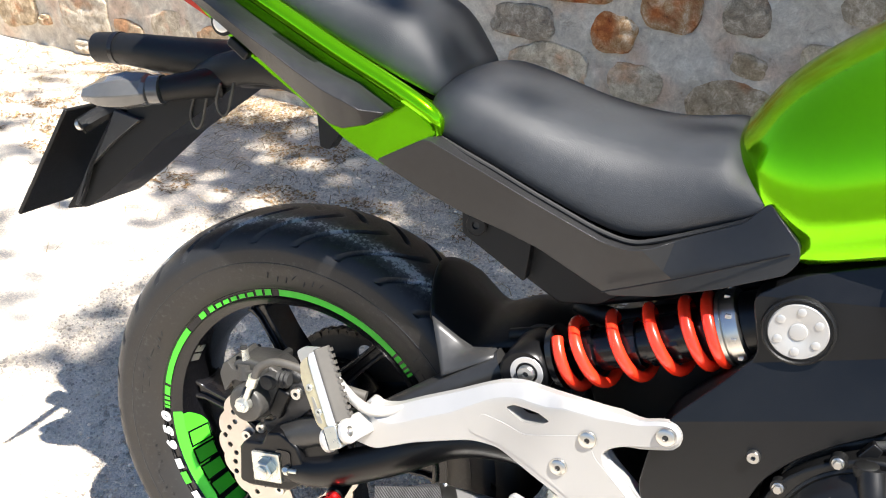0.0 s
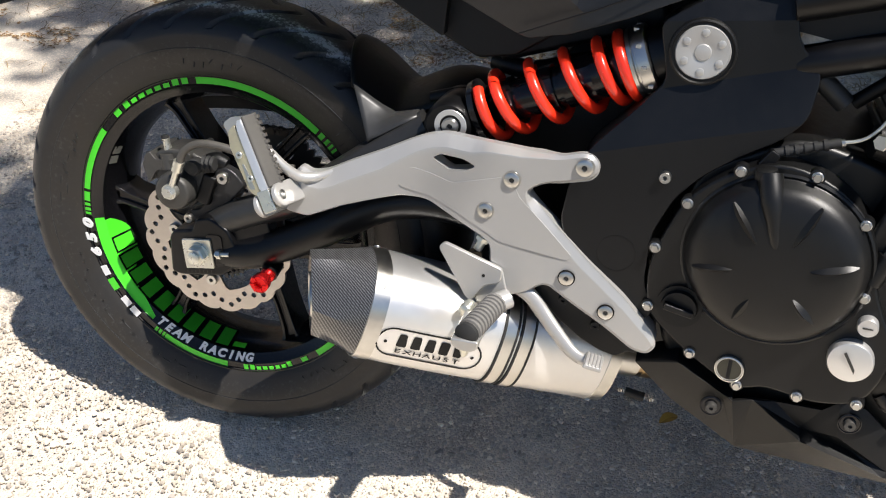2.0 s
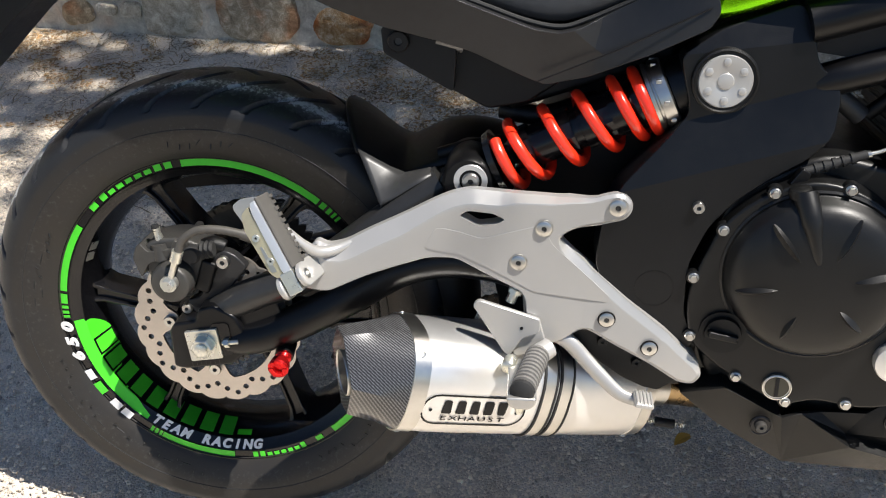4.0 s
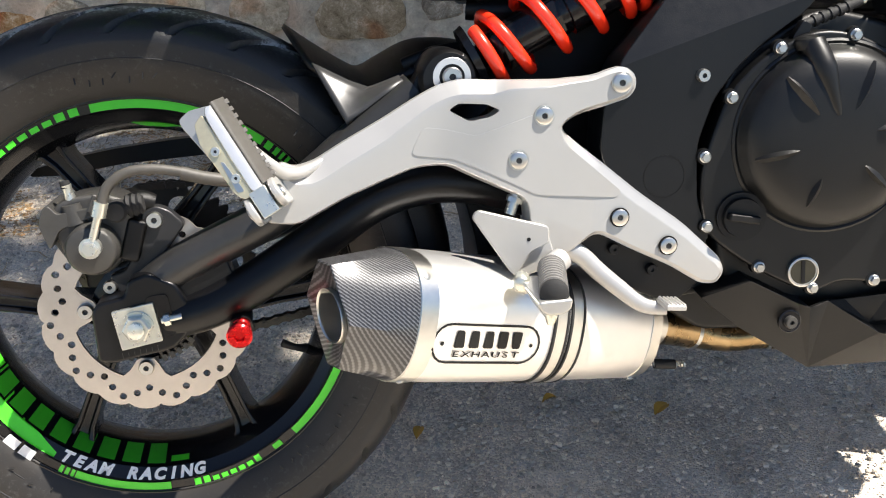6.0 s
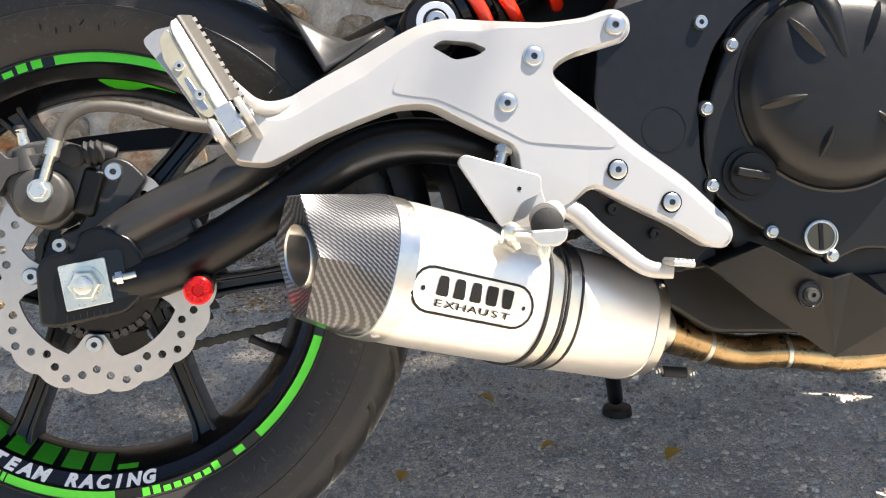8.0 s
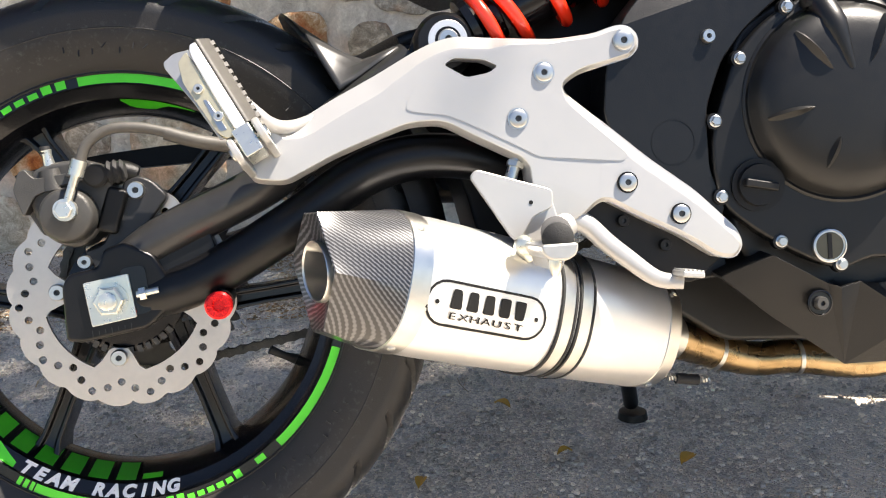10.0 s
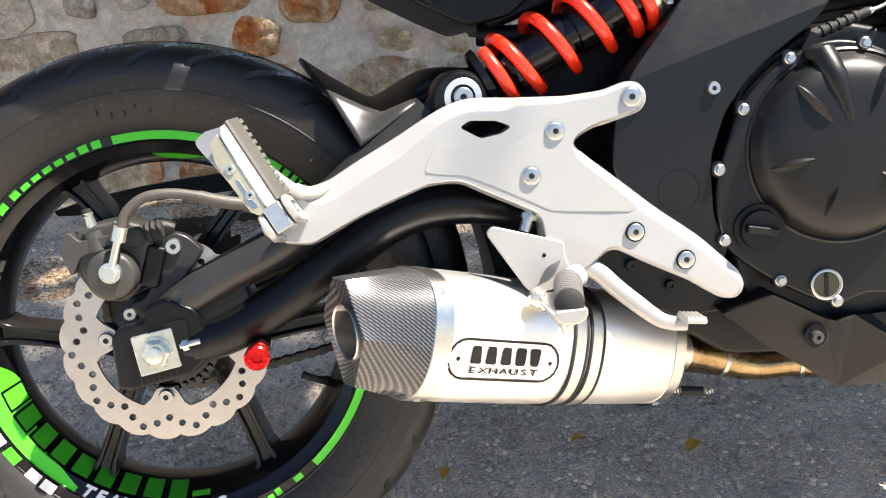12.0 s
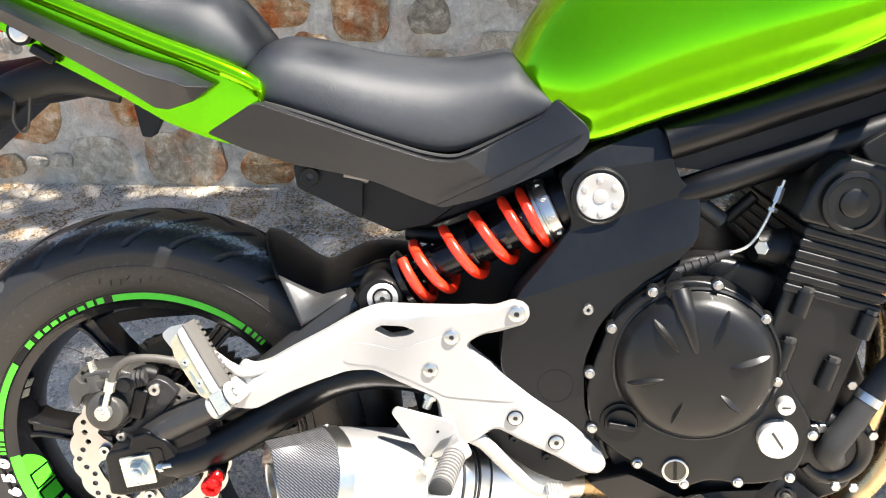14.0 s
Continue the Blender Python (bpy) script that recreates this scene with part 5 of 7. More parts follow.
    def on_sleeve(s, h, lift):
        r = r_at(s) + lift
        q = max(-0.9, min(0.9, (h - 0.013) / r))
        c = (1 - abs(q) ** 2.5) ** 0.4
        return A + d * s + side * (near * r * c) + up * (r * q)

    def bent(outline, lift, name, material, parent, label="", holes=()):
        """A flat shape bent round the sleeve."""
        bm = bmesh.new()
        edges = []
        for loop in (outline, *holes):
            v = [bm.verts.new((p[0], p[1], 0)) for p in loop]
            edges += [bm.edges.new((v[i], v[(i + 1) % len(v)])) for i in range(len(v))]
        bmesh.ops.triangle_fill(bm, use_beauty=True, edges=edges)
        bmesh.ops.subdivide_edges(bm, edges=bm.edges, cuts=1)
        for v in bm.verts:
            v.co = on_sleeve(bc + v.co.x, v.co.y, lift)
        return part(name, bm, material, parent, label, smooth=0)

    def capsule(l, h, n=10):
        return [Vector((l - h + h * math.cos(t), h * math.sin(t))) for t in np.linspace(-math.pi / 2, math.pi / 2, n)] + [Vector((-l + h + h * math.cos(t), h * math.sin(t))) for t in np.linspace(math.pi / 2, 1.5 * math.pi, n)]

    badge = bent(capsule(blen, bh), 0.0008, "badge", ALU, sl, "oval silver badge with a black border")
    bent(capsule(blen, bh), 0.0013, "badge_border", BLACK_PLASTIC, badge, holes=[capsule(blen - 0.0024, bh - 0.0024)])
    # maker's word as plain dark slabs
    for k in range(5):
        x = -0.036 + 0.0180 * k
        lo, hi = ((0.0066, 0.0048), (0.0064, 0.0050), (0.0064, 0.0050), (0.0060, 0.0060), (0.0050, 0.0064))[k]
        bent(rounded([(x - lo, -0.0040), (x - hi, 0.0138), (x + hi, 0.0138), (x + lo, -0.0040)], 0.0024, 2), 0.0014, "badge_mark", BLACK_PLASTIC, badge)
    for x in (-0.056, 0.056):
        bent([Vector((x + 0.0022 * math.cos(t), 0.0022 * math.sin(t))) for t in np.linspace(0, TAU, 10, endpoint=False)], 0.0014, "badge_rivet", BLACK_PLASTIC, badge)
    for k, ch in enumerate("EXHAUST"):
        me = letters(ch, 0.0088, 0.0003)
        me.materials.append(BLACK_PLASTIC)
        ob = new("letter", me)
        ob.parent = badge
        s = bc - 0.0375 + 0.0125 * k
        p, p2, p3 = on_sleeve(s, -0.0135, 0.0013), on_sleeve(s + 0.004, -0.0135, 0.0013), on_sleeve(s, -0.0075, 0.0013)
        X = (p2 - p).normalized()
        Z = X.cross(p3 - p).normalized()
        ob.matrix_basis = Matrix.Translation(p) @ Matrix((X * 1.9, Z.cross(X), Z)).transposed().to_4x4()
    # link pipe
    pipe = part("link_pipe", tube([B + d * 0.0, B + d * 0.035, (0.615, -0.012, -0.118), (0.655, 0.004, -0.134), (0.70, 0.010, -0.146), (0.75, 0.010, -0.148), (0.84, 0.0, -0.160), (0.95, -0.02, -0.14)], (0.0235, 0.0245, 0.0215, 0.0205, 0.0205, 0.0205, 0.0205, 0.021), 28), GOLD_PIPE, sl, "heat-tinted bronze link pipe", smooth=60)
    part("pipe_sleeve", tube([B + d * -0.002, B + d * 0.042], 0.0265, 28), STEEL, pipe, smooth=60)
    for p, q in (((0.645, 0.002, -0.131), (0.650, 0.003, -0.133)), ((0.748, 0.010, -0.148), (0.753, 0.010, -0.148))):
        part("weld", tube([p, q], 0.0222, 24), STEEL, pipe, smooth=60)
    sp = []
    for i in range(90):
        t = i / 89
        sp.append(Vector((0.570 + 0.050 * t, -0.045 + 0.0035 * math.cos(t * TAU * 14), -0.146 - 0.008 * t + 0.0035 * math.sin(t * TAU * 14))))
    part("pipe_spring", tube(sp, 0.0011, 6, smooth=1), STEEL, pipe)
    part("spring_cover", tube([(0.580, -0.045, -0.1485), (0.606, -0.045, -0.1525)], 0.0062, 12), RUBBER, pipe)
    # headers at the front
    for k, y in enumerate((-0.10, -0.02)):
        part("header_pipe", tube([(0.86, y * 0.6, -0.14), (0.93, y, -0.11), (0.985, y - 0.01, -0.04), (1.01, y - 0.01, 0.06), (1.0, y, 0.16), (0.96, y, 0.22)], 0.021, 20), GOLD_PIPE, sl, smooth=60)


build_exhaust()


# engine
def build_engine():
    eng = part("engine", plate(rounded([(0.60, 0.10), (0.62, 0.22), (0.72, 0.27), (0.80, 0.25), (0.90, 0.20), (0.95, 0.06), (0.93, -0.06), (0.80, -0.10), (0.66, -0.06), (0.61, 0.0)], 0.03), -0.155, 0.15), ENGINE_BLACK, bike, "black painted twin-cylinder engine", bevel=0.008)
    SL, X0, Y0 = -0.13, 0.60, -0.160   # the cover faces out a little towards the front
    face = lambda x: Y0 + SL * (x - X0)
    ring = [(0.604, 0.160), (0.622, 0.196), (0.658, 0.228), (0.705, 0.246), (0.750, 0.238), (0.790, 0.212), (0.812, 0.178), (0.824, 0.130), (0.838, 0.098), (0.856, 0.062), (0.850, 0.020), (0.832, -0.010), (0.790, -0.022), (0.740, -0.018), (0.706, -0.026), (0.664, -0.008), (0.622, 0.020), (0.594, 0.050), (0.588, 0.105)]
    cv = part("clutch_cover", plate(curve_through(ring, 4), -0.012, 0.03, slope=0, x0=0), ENGINE_BLACK, eng, "matt black clutch cover", bevel=0.004, smooth=45)
    cv.matrix_basis = pose(X0, Y0, 0, 0, 0, math.degrees(math.atan(SL))) @ pose(-X0, 0, 0)
    C = Vector((0.718, face(0.718), 0.1385))
    ax = Vector((SL, -1, 0)).normalized()
    part("cover_dome", turned([(0.006, 0.1015), (0.013, 0.1000), (0.0145, 0.0975), (0.0135, 0.0950), (0.0150, 0.0935), (0.026, 0.0900), (0.034, 0.082), (0.0385, 0.069), (0.0410, 0.05), (0.0420, 0.02), (0.0421, 0.0001)], C, ax, 72), ENGINE_BLACK, cv, smooth=30).matrix_basis = cv.matrix_basis.inverted()
    inv = cv.matrix_basis.inverted()

    def under(ob):
        ob.matrix_basis = inv
        return ob
    side = Vector((1, SL, 0)).normalized()

    def spot(x, z, lift=0.0):
        return Vector((x, face(x), z)) + ax * lift
    # scooped flutes round the dome
    for ang, r0, r1 in ((14, 0.036, 0.084), (66, 0.034, 0.084), (128, 0.034, 0.084), (190, 0.040, 0.084), (245, 0.040, 0.072), (315, 0.036, 0.072)):
        a = radians(ang)
        u = side * math.cos(a) + Vector((0, 0, 1)) * math.sin(a)
        v = side * -math.sin(a) + Vector((0, 0, 1)) * math.cos(a)
        rings = []
        for f in np.linspace(0, 1, 9).tolist():
            r = r0 + (r1 - r0) * f
            h = along([(0.03, 0.0414), (0.05, 0.0408), (0.072, 0.0383), (0.086, 0.0338)], r)
            w = 0.0006 + 0.0048 * math.sin(math.pi * min(1, f * 0.92 + 0.04)) ** 0.8
            hh = 0.0060 * math.sin(math.pi * f) ** 0.7
            c = C + u * r + ax * (h - 0.001)
            rings.append([c - v * w, c - v * w * 0.25 + ax * (hh + 0.001), c + v * w * 0.35 + ax * (hh * 0.35 + 0.001), c + v * w, c - ax * 0.003])
        under(part("cover_flute", loft(rings), ENGINE_BLACK, cv, smooth=25))
    # pillar and breather at the top
    under(part("cover_pillar", tube([C + Vector((-0.022, 0, 0.096)) + ax * 0.014, C + Vector((-0.014, 0, 0.07)) + ax * 0.0285, C + Vector((-0.002, 0, 0.026)) + ax * 0.0380], (0.0130, 0.0130, 0.004), 18), ENGINE_BLACK, cv, smooth=60))
    under(part("pillar_cap", turned([(0, 0.0115), (0.006, 0.0122), (0.010, 0.0112), (0.012, 0.008)], C + Vector((-0.026, 0, 0.092)) + ax * 0.012, (-0.15, 0, 1), 24), BLACK_PLASTIC, cv))
    # bolts round the edge
    for x, z in ((0.619, 0.186), (0.592, 0.127), (0.594, 0.053), (0.649, 0.005), (0.706, -0.022), (0.771, -0.018), (0.832, -0.010), (0.856, 0.048), (0.796, 0.198), (0.741, 0.240), (0.667, 0.232), (0.812, 0.118)):
        part("cover_lug", turned([(0, 0.0088), (0.0085, 0.0080), (0.009, 0.005)], spot(x, z, 0.004), ax, 20), ENGINE_BLACK, eng)
        cb = part("cover_bolt", turned([(0, 0.0060), (0.0014, 0.0060), (0.0020, 0.0052)], spot(x, z, 0.0128), ax, 20), STEEL, eng)
        hexnut(cb, spot(x, z, 0.0142), 0.0047, 0.0048, axis=ax, name="bolt_head", material=STEEL)
    # oil filler, sight glass, white plugs
    fil = part("oil_filler", turned([(0, 0.026), (0.004, 0.026), (0.004, 0.021), (0.010, 0.020), (0.010, 0.0001)], spot(0.629, 0.062, 0.012), ax, 28), BLACK_PLASTIC, eng)
    part("filler_grip", lump(spot(0.629, 0.062, 0.024), (0.034, 0.010, 0.008), (0, 12, 0)), BLACK_PLASTIC, fil, bevel=0.002)
    gl = part("oil_sight_glass", turned([(0, 0.0165), (0.005, 0.0165), (0.0055, 0.0150), (0.004, 0.0145), (0.004, 0.0135)], spot(0.695, -0.003, 0.011), ax, 36, cap=False), STEEL, eng, "steel-rimmed oil sight glass")
    part("glass", turned([(0, 0.0148), (0.003, 0.0148), (0.0032, 0.0001)], spot(0.695, -0.003, 0.0115), ax, 30), OIL_GLASS, gl, "smoky oil glass")
    part("glass_bar", lump(spot(0.695, -0.003, 0.0150), (0.0042, 0.001, 0.0245), (0, 0, 0)), BLACK_PLASTIC, gl)
    w1 = part("cover_plug", turned([(0, 0.0240), (0.010, 0.0240), (0.0125, 0.0228), (0.013, 0.021), (0.013, 0.0001)], spot(0.814, 0.045, 0.012), ax, 44), ALU, eng, "silver slotted cover plug", smooth=30)
    # no cut is made: dark bars on both plugs paint the slots' shade
    part("plug_slot_shade", lump(spot(0.814, 0.045, 0.0252), (0.0030, 0.0012, 0.027), (0, -32, 0)), CALIPER, w1)
    w2 = part("small_plug", turned([(0, 0.0108), (0.010, 0.0108), (0.012, 0.0098), (0.012, 0.0001)], spot(0.822, 0.089, 0.012), ax, 32), ALU, eng, "small silver slotted plug", smooth=30)
    part("plug_slot_shade", lump(spot(0.822, 0.089, 0.0242), (0.0105, 0.0012, 0.0016)), CALIPER, w2)
    # cylinder with cooling ribs, head with a round boss
    T = pose(0.862, 0, 0.183, 0, 18, 0)
    cyl = part("cylinder", lump((0, 0, 0), (0.114, 0.28, 0.24)), ENGINE_BLACK, eng, "ribbed black cylinder block", bevel=0.006)
    cyl.matrix_basis = T @ pose(0, -0.050, 0)
    for k in range(6):
        z = 0.036 + 0.0140 * k
        part("rib", lump((0.0, 0, z), (0.122, 0.288, 0.0105)), ENGINE_BLACK, cyl, bevel=0.003)
    for x, z, h in ((-0.030, -0.045, 0.034), (0.030, -0.055, 0.034), (-0.032, 0.022, 0.030), (0.05, 0.015, 0.03)):
        part("stud_boss", tube([(x, -0.142, z - h / 2), (x, -0.142, z + h / 2)], 0.011, 14), ENGINE_BLACK, cyl, smooth=50)
        part("stud_nut", turned([(0, 0.008), (0.006, 0.008), (0.0065, 0.0001)], (x, -0.142, z + h / 2), (0, 0, 1), 6), CALIPER, cyl, smooth=20)
    head = part("cylinder_head", plate(rounded([(-0.075, 0.115), (-0.07, 0.165), (-0.05, 0.20), (0.06, 0.20), (0.085, 0.16), (0.085, 0.115)], 0.012), -0.145, 0.13), ENGINE_BLACK, cyl, "black cylinder head", bevel=0.006)
    for x in (-0.022, 0.058):
        part("head_boss", turned([(0, 0.037), (0.006, 0.036), (0.007, 0.031), (0.004, 0.029), (0.004, 0.017), (0.007, 0.016), (0.008, 0.014), (0.008, 0.0001)], (x, -0.146, 0.152), OUT, 40), ENGINE_BLACK, cyl, smooth=30)
    # clutch cable with its arm
    cab = part("clutch_cable", tube([(0.690, -0.168, 0.250), (0.722, -0.166, 0.262), (0.752, -0.166, 0.270), (0.782, -0.165, 0.280), (0.802, -0.163, 0.310), (0.822, -0.160, 0.356)], (0.0028, 0.0028, 0.0022, 0.0019, 0.0019, 0.0018), 12), ZINC, eng, "silver clutch cable", smooth=60)
    part("cable_boot", tube([(0.692, -0.168, 0.251), (0.758, -0.166, 0.2715)], 0.0050, 12), RUBBER, cab)
    part("cable_adjuster", tube([(0.812, -0.1615, 0.330), (0.8185, -0.160, 0.348)], 0.0052, 6), STEEL, cab, smooth=20)
    for k in range(5):
        part("boot_ring", turned([(0, 0.0064), (0.004, 0.0064)], (0.706 + 0.009 * k, -0.1675 + 0.0003 * k, 0.2553 + 0.0028 * k), (0.95, 0, 0.3), 14), RUBBER, cab)
    part("cable_nut", turned([(0, 0.0068), (0.004, 0.0068), (0.0045, 0.003)], (0.8075, -0.1622, 0.320), (0.4, 0, 0.9), 6), STEEL, cab, smooth=20)
    part("cable_stop", turned([(0, 0.0042), (0.006, 0.0042), (0.0065, 0.002)], (0.756, -0.166, 0.2705), (0.95, 0, 0.3), 12), STEEL, cab)
    part("release_arm", plate(rounded([(0.680, 0.240), (0.692, 0.258), (0.702, 0.252), (0.694, 0.232)], 0.003), -0.176, -0.165), BLACK_SATIN, cab, bevel=0.0015)
    inj = part("intake_stub", tube([(0.79, -0.155, 0.275), (0.83, -0.15, 0.270)], (0.018, 0.025), 18), BLACK_PLASTIC, eng)
    hexnut(inj, (0.797, -0.172, 0.279), 0.009, 0.008, axis=(-0.6, -0.8, 0.1))
    for k, (a, b, r) in enumerate((((0.735, -0.12, 0.345), (0.770, -0.13, 0.350), 0.005), ((0.73, -0.12, 0.325), (0.76, -0.12, 0.30), 0.011), ((0.77, -0.11, 0.30), (0.80, -0.12, 0.33), 0.008))):
        part("fuel_fitting", tube([a, b], r, 12), (ZINC, CALIPER, BLACK_PLASTIC)[k], eng)
    # water pump and hose
    pump = part("water_pump", turned([(0, 0.050), (0.020, 0.048), (0.026, 0.040), (0.028, 0.025), (0.028, 0.0001)], (0.892, -0.150, 0.012), OUT, 36), ENGINE_BLACK, eng, "black water pump", smooth=40)
    part("pump_spiral", tube([(0.892 + 0.040 * math.cos(t), -0.172, 0.012 + 0.040 * math.sin(t)) for t in np.linspace(-2.6, 2.2, 14)], np.linspace(0.008, 0.017, 14), 14, smooth=3), ENGINE_BLACK, pump, smooth=60)
    for x, z in ((0.872, 0.048), (0.862, 0.048), (0.893, -0.033), (0.915, -0.036), (0.905, 0.104), (0.935, 0.035)):
        hexnut(pump, (x, -0.186, z), 0.0062, 0.005, name="pump_bolt", material=STEEL)
    hs = part("coolant_hose", tube([(0.892, -0.175, 0.0), (0.880, -0.196, 0.022), (0.905, -0.194, 0.058), (0.935, -0.188, 0.100), (0.975, -0.175, 0.140), (1.04, -0.15, 0.20)], 0.0165, 20), RUBBER, eng, "black rubber coolant hose", smooth=60)
    part("hose_clamp", tube([(0.922, -0.1905, 0.082), (0.928, -0.1895, 0.091)], 0.0180, 20), STEEL, hs, smooth=60)
    part("mount_bolt_head", turned([(0, 0.014), (0.008, 0.014), (0.010, 0.011), (0.010, 0.0001)], (0.985, -0.135, 0.185), OUT, 24), STEEL, eng)


build_engine()


# frame: pivot plate, tubes, shock mount cap
def build_chassis():
    pl = [(0.560, 0.372), (0.600, 0.398), (0.640, 0.412), (0.682, 0.425), (0.694, 0.395), (0.700, 0.365), (0.728, 0.336), (0.722, 0.290), (0.698, 0.264), (0.662, 0.242), (0.628, 0.216), (0.602, 0.185), (0.584, 0.140), (0.584, 0.080), (0.60, 0.040), (0.575, 0.020), (0.535, 0.060), (0.498, 0.094), (0.480, 0.140), (0.486, 0.190), (0.505, 0.232), (0.545, 0.275), (0.575, 0.310)]
    pm = plate(rounded(pl, 0.012, 4), -0.167, -0.115)
    folds = (((0.595, 0.376), (-0.11, 0.994)), ((0.589, 0.307), (-0.27, 0.963)), ((0.503, 0.225), (-0.27, 0.963)))
    for (x, z), (nx, nz) in folds:
        bmesh.ops.bisect_plane(pm, geom=pm.verts[:] + pm.edges[:] + pm.faces[:], plane_co=(x, 0, z), plane_no=(nx, 0, nz), dist=1e-5)
    for v in pm.verts:
        if v.co.y < -0.14:
            high, mid, low = (nx * (v.co.x - x) + nz * (v.co.z - z) for (x, z), (nx, nz) in folds)
            v.co.y += 0.017 * min(1.0, max(0.0, low / max(1e-6, low - mid))) + max(0.0, high) * 0.35 if low > 0 else 0.0
    fr = part("chassis", pm, FRAME_BLACK, bike, "satin black frame with pivot plates and tubes", bevel=0.006, smooth=10)
    far = part("pivot_plate_far", plate(rounded([(0.50, 0.37), (0.69, 0.385), (0.70, 0.29), (0.60, 0.2), (0.60, 0.02), (0.50, 0.10)], 0.012), 0.115, 0.150), BLACK_SATIN, fr, bevel=0.006)
    part("plate_relief", turned([(-0.001, 0.0225), (0.0004, 0.0225), (0.0004, 0.0214), (-0.001, 0.0214)], (0.548, -0.167, 0.110), OUT, 40, cap=False), BLACK_SATIN, fr)
    part("pivot_plate_lower", plate(rounded([(0.605, 0.07), (0.605, -0.028), (0.560, -0.030), (0.485, 0.022), (0.462, 0.075), (0.50, 0.13)], 0.01), -0.1455, -0.115), BLACK_SATIN, fr, bevel=0.003)
    bolt(fr, (0.589, -0.167, 0.210), 0.0062)
    cap = part("shock_mount", turned([(0, 0.0355), (0.010, 0.0345), (0.011, 0.0325), (0.009, 0.0310), (0.009, 0.02)], (0.607, -0.146, 0.346), OUT, 48), BLACK_PLASTIC, fr)
    disc = part("mount_cap", turned([(0.006, 0.0288), (0.009, 0.0285), (0.0105, 0.0274), (0.0105, 0.0130), (0.0098, 0.0110), (0.0098, 0.0088), (0.0108, 0.0080), (0.0110, 0.0072), (0.0110, 0.0001)], (0.607, -0.146, 0.346), OUT, 48), SILVER, cap, "silver cap with six rivets", smooth=30)
    for k in range(6):
        a = radians(90 + 60 * k)
        part("cap_rivet", turned([(0, 0.0042), (0.0008, 0.0041), (0.0013, 0.0030), (0.0013, 0.0001)], (0.607 + 0.0205 * math.cos(a), -0.1565, 0.346 + 0.0205 * math.sin(a)), OUT, 14), SILVER, disc)
    for y, s in ((-0.138, 1), (0.138, -1)):
        part("upper_tube", tube([(0.688, y, 0.404), (0.715, y, 0.411), (0.82, y, 0.440), (0.95, y, 0.478), (1.10, y * 0.9, 0.53)], 0.0225, 24), BLACK_SATIN, fr, smooth=60)
        part("lower_tube", tube([(0.705, y * 0.96, 0.340), (0.74, y, 0.351), (0.82, y, 0.374), (0.92, y, 0.402), (1.08, y * 0.9, 0.45)], 0.0185, 24), BLACK_SATIN, fr, smooth=60)
        part("gusset", plate([Vector((0.69, 0.375)), Vector((0.70, 0.40)), Vector((1.05, 0.50)), Vector((1.05, 0.455)), Vector((0.75, 0.365))], min(y, y + s * 0.014), max(y, y + s * 0.014)), BLACK_PLASTIC, fr)
    part("inner_panel", plate(rounded([(0.385, 0.205), (0.40, 0.245), (0.45, 0.30), (0.50, 0.37), (0.60, 0.39), (0.64, 0.30), (0.62, 0.10), (0.60, 0.02), (0.50, 0.02), (0.42, 0.12)], 0.01), -0.055, 0.07), BLACK_PLASTIC, fr, bevel=0.005)
    part("sump", plate(rounded([(0.56, 0.03), (0.565, -0.06), (0.64, -0.112), (0.80, -0.125), (0.92, -0.10), (0.92, 0.0)], 0.015), -0.045, 0.10), ENGINE_BLACK, fr, bevel=0.006)
    part("airbox", lump((0.80, 0, 0.43), (0.30, 0.20, 0.10)), BLACK_PLASTIC, fr, bevel=0.01)
    part("front_cowl", plate(rounded([(0.905, 0.392), (0.918, 0.372), (0.95, 0.360), (1.10, 0.36), (1.10, 0.46), (0.94, 0.412)], 0.01), -0.165, -0.145), BLACK_PLASTIC, fr, bevel=0.004)
    part("tank_trim", plate(rounded([(0.930, 0.512), (0.922, 0.54), (0.935, 0.60), (1.06, 0.64), (1.06, 0.55), (0.98, 0.52)], 0.008), -0.178, -0.14), GREY_PLASTIC, fr, bevel=0.004)
    # side stand on the far side
    st = part("side_stand", tube([(0.585, 0.13, -0.10), (0.60, 0.20, -0.17), (0.625, 0.268, -0.245)], 0.011, 14), BLACK_SATIN, fr, "black side stand")
    part("stand_foot", turned([(0, 0.022), (0.010, 0.020), (0.012, 0.014)], (0.628, 0.2735, -0.2675), (0, -0.19, 0.98), 24), BLACK_SATIN, st)
    # belly fairing
    corner = {"tail": (0.588, -0.168, -0.026), "top": (0.636, -0.184, -0.008), "dip": (0.6915, -0.182, -0.040), "notch": (0.704, -0.186, -0.045),
              "ridge": (0.726, -0.182, -0.041), "crest": (0.786, -0.184, -0.084), "beak": (0.883, -0.184, -0.112), "nose": (0.930, -0.168, -0.116),
              "slope": (0.634, -0.168, -0.067), "keel": (0.720, -0.154, -0.128), "heel": (0.911, -0.166, -0.132),
              "upper": (0.753, -0.168, -0.046), "brow": (0.804, -0.172, -0.044), "hollow": (0.786, -0.164, -0.078), "trough": (0.847, -0.168, -0.094),
              "peak": (0.820, -0.178, -0.026), "shoulder": (0.848, -0.178, -0.029), "snout": (0.921, -0.176, -0.095), "chin": (0.887, -0.180, -0.106), "edge": (0.825, -0.181, -0.070)}
    bm = bmesh.new()
    vs = {k: bm.verts.new(p) for k, p in corner.items()}
    back = {k: bm.verts.new((corner[k][0], -0.136, corner[k][2] + 0.006)) for k in ("tail", "top", "dip", "notch")}
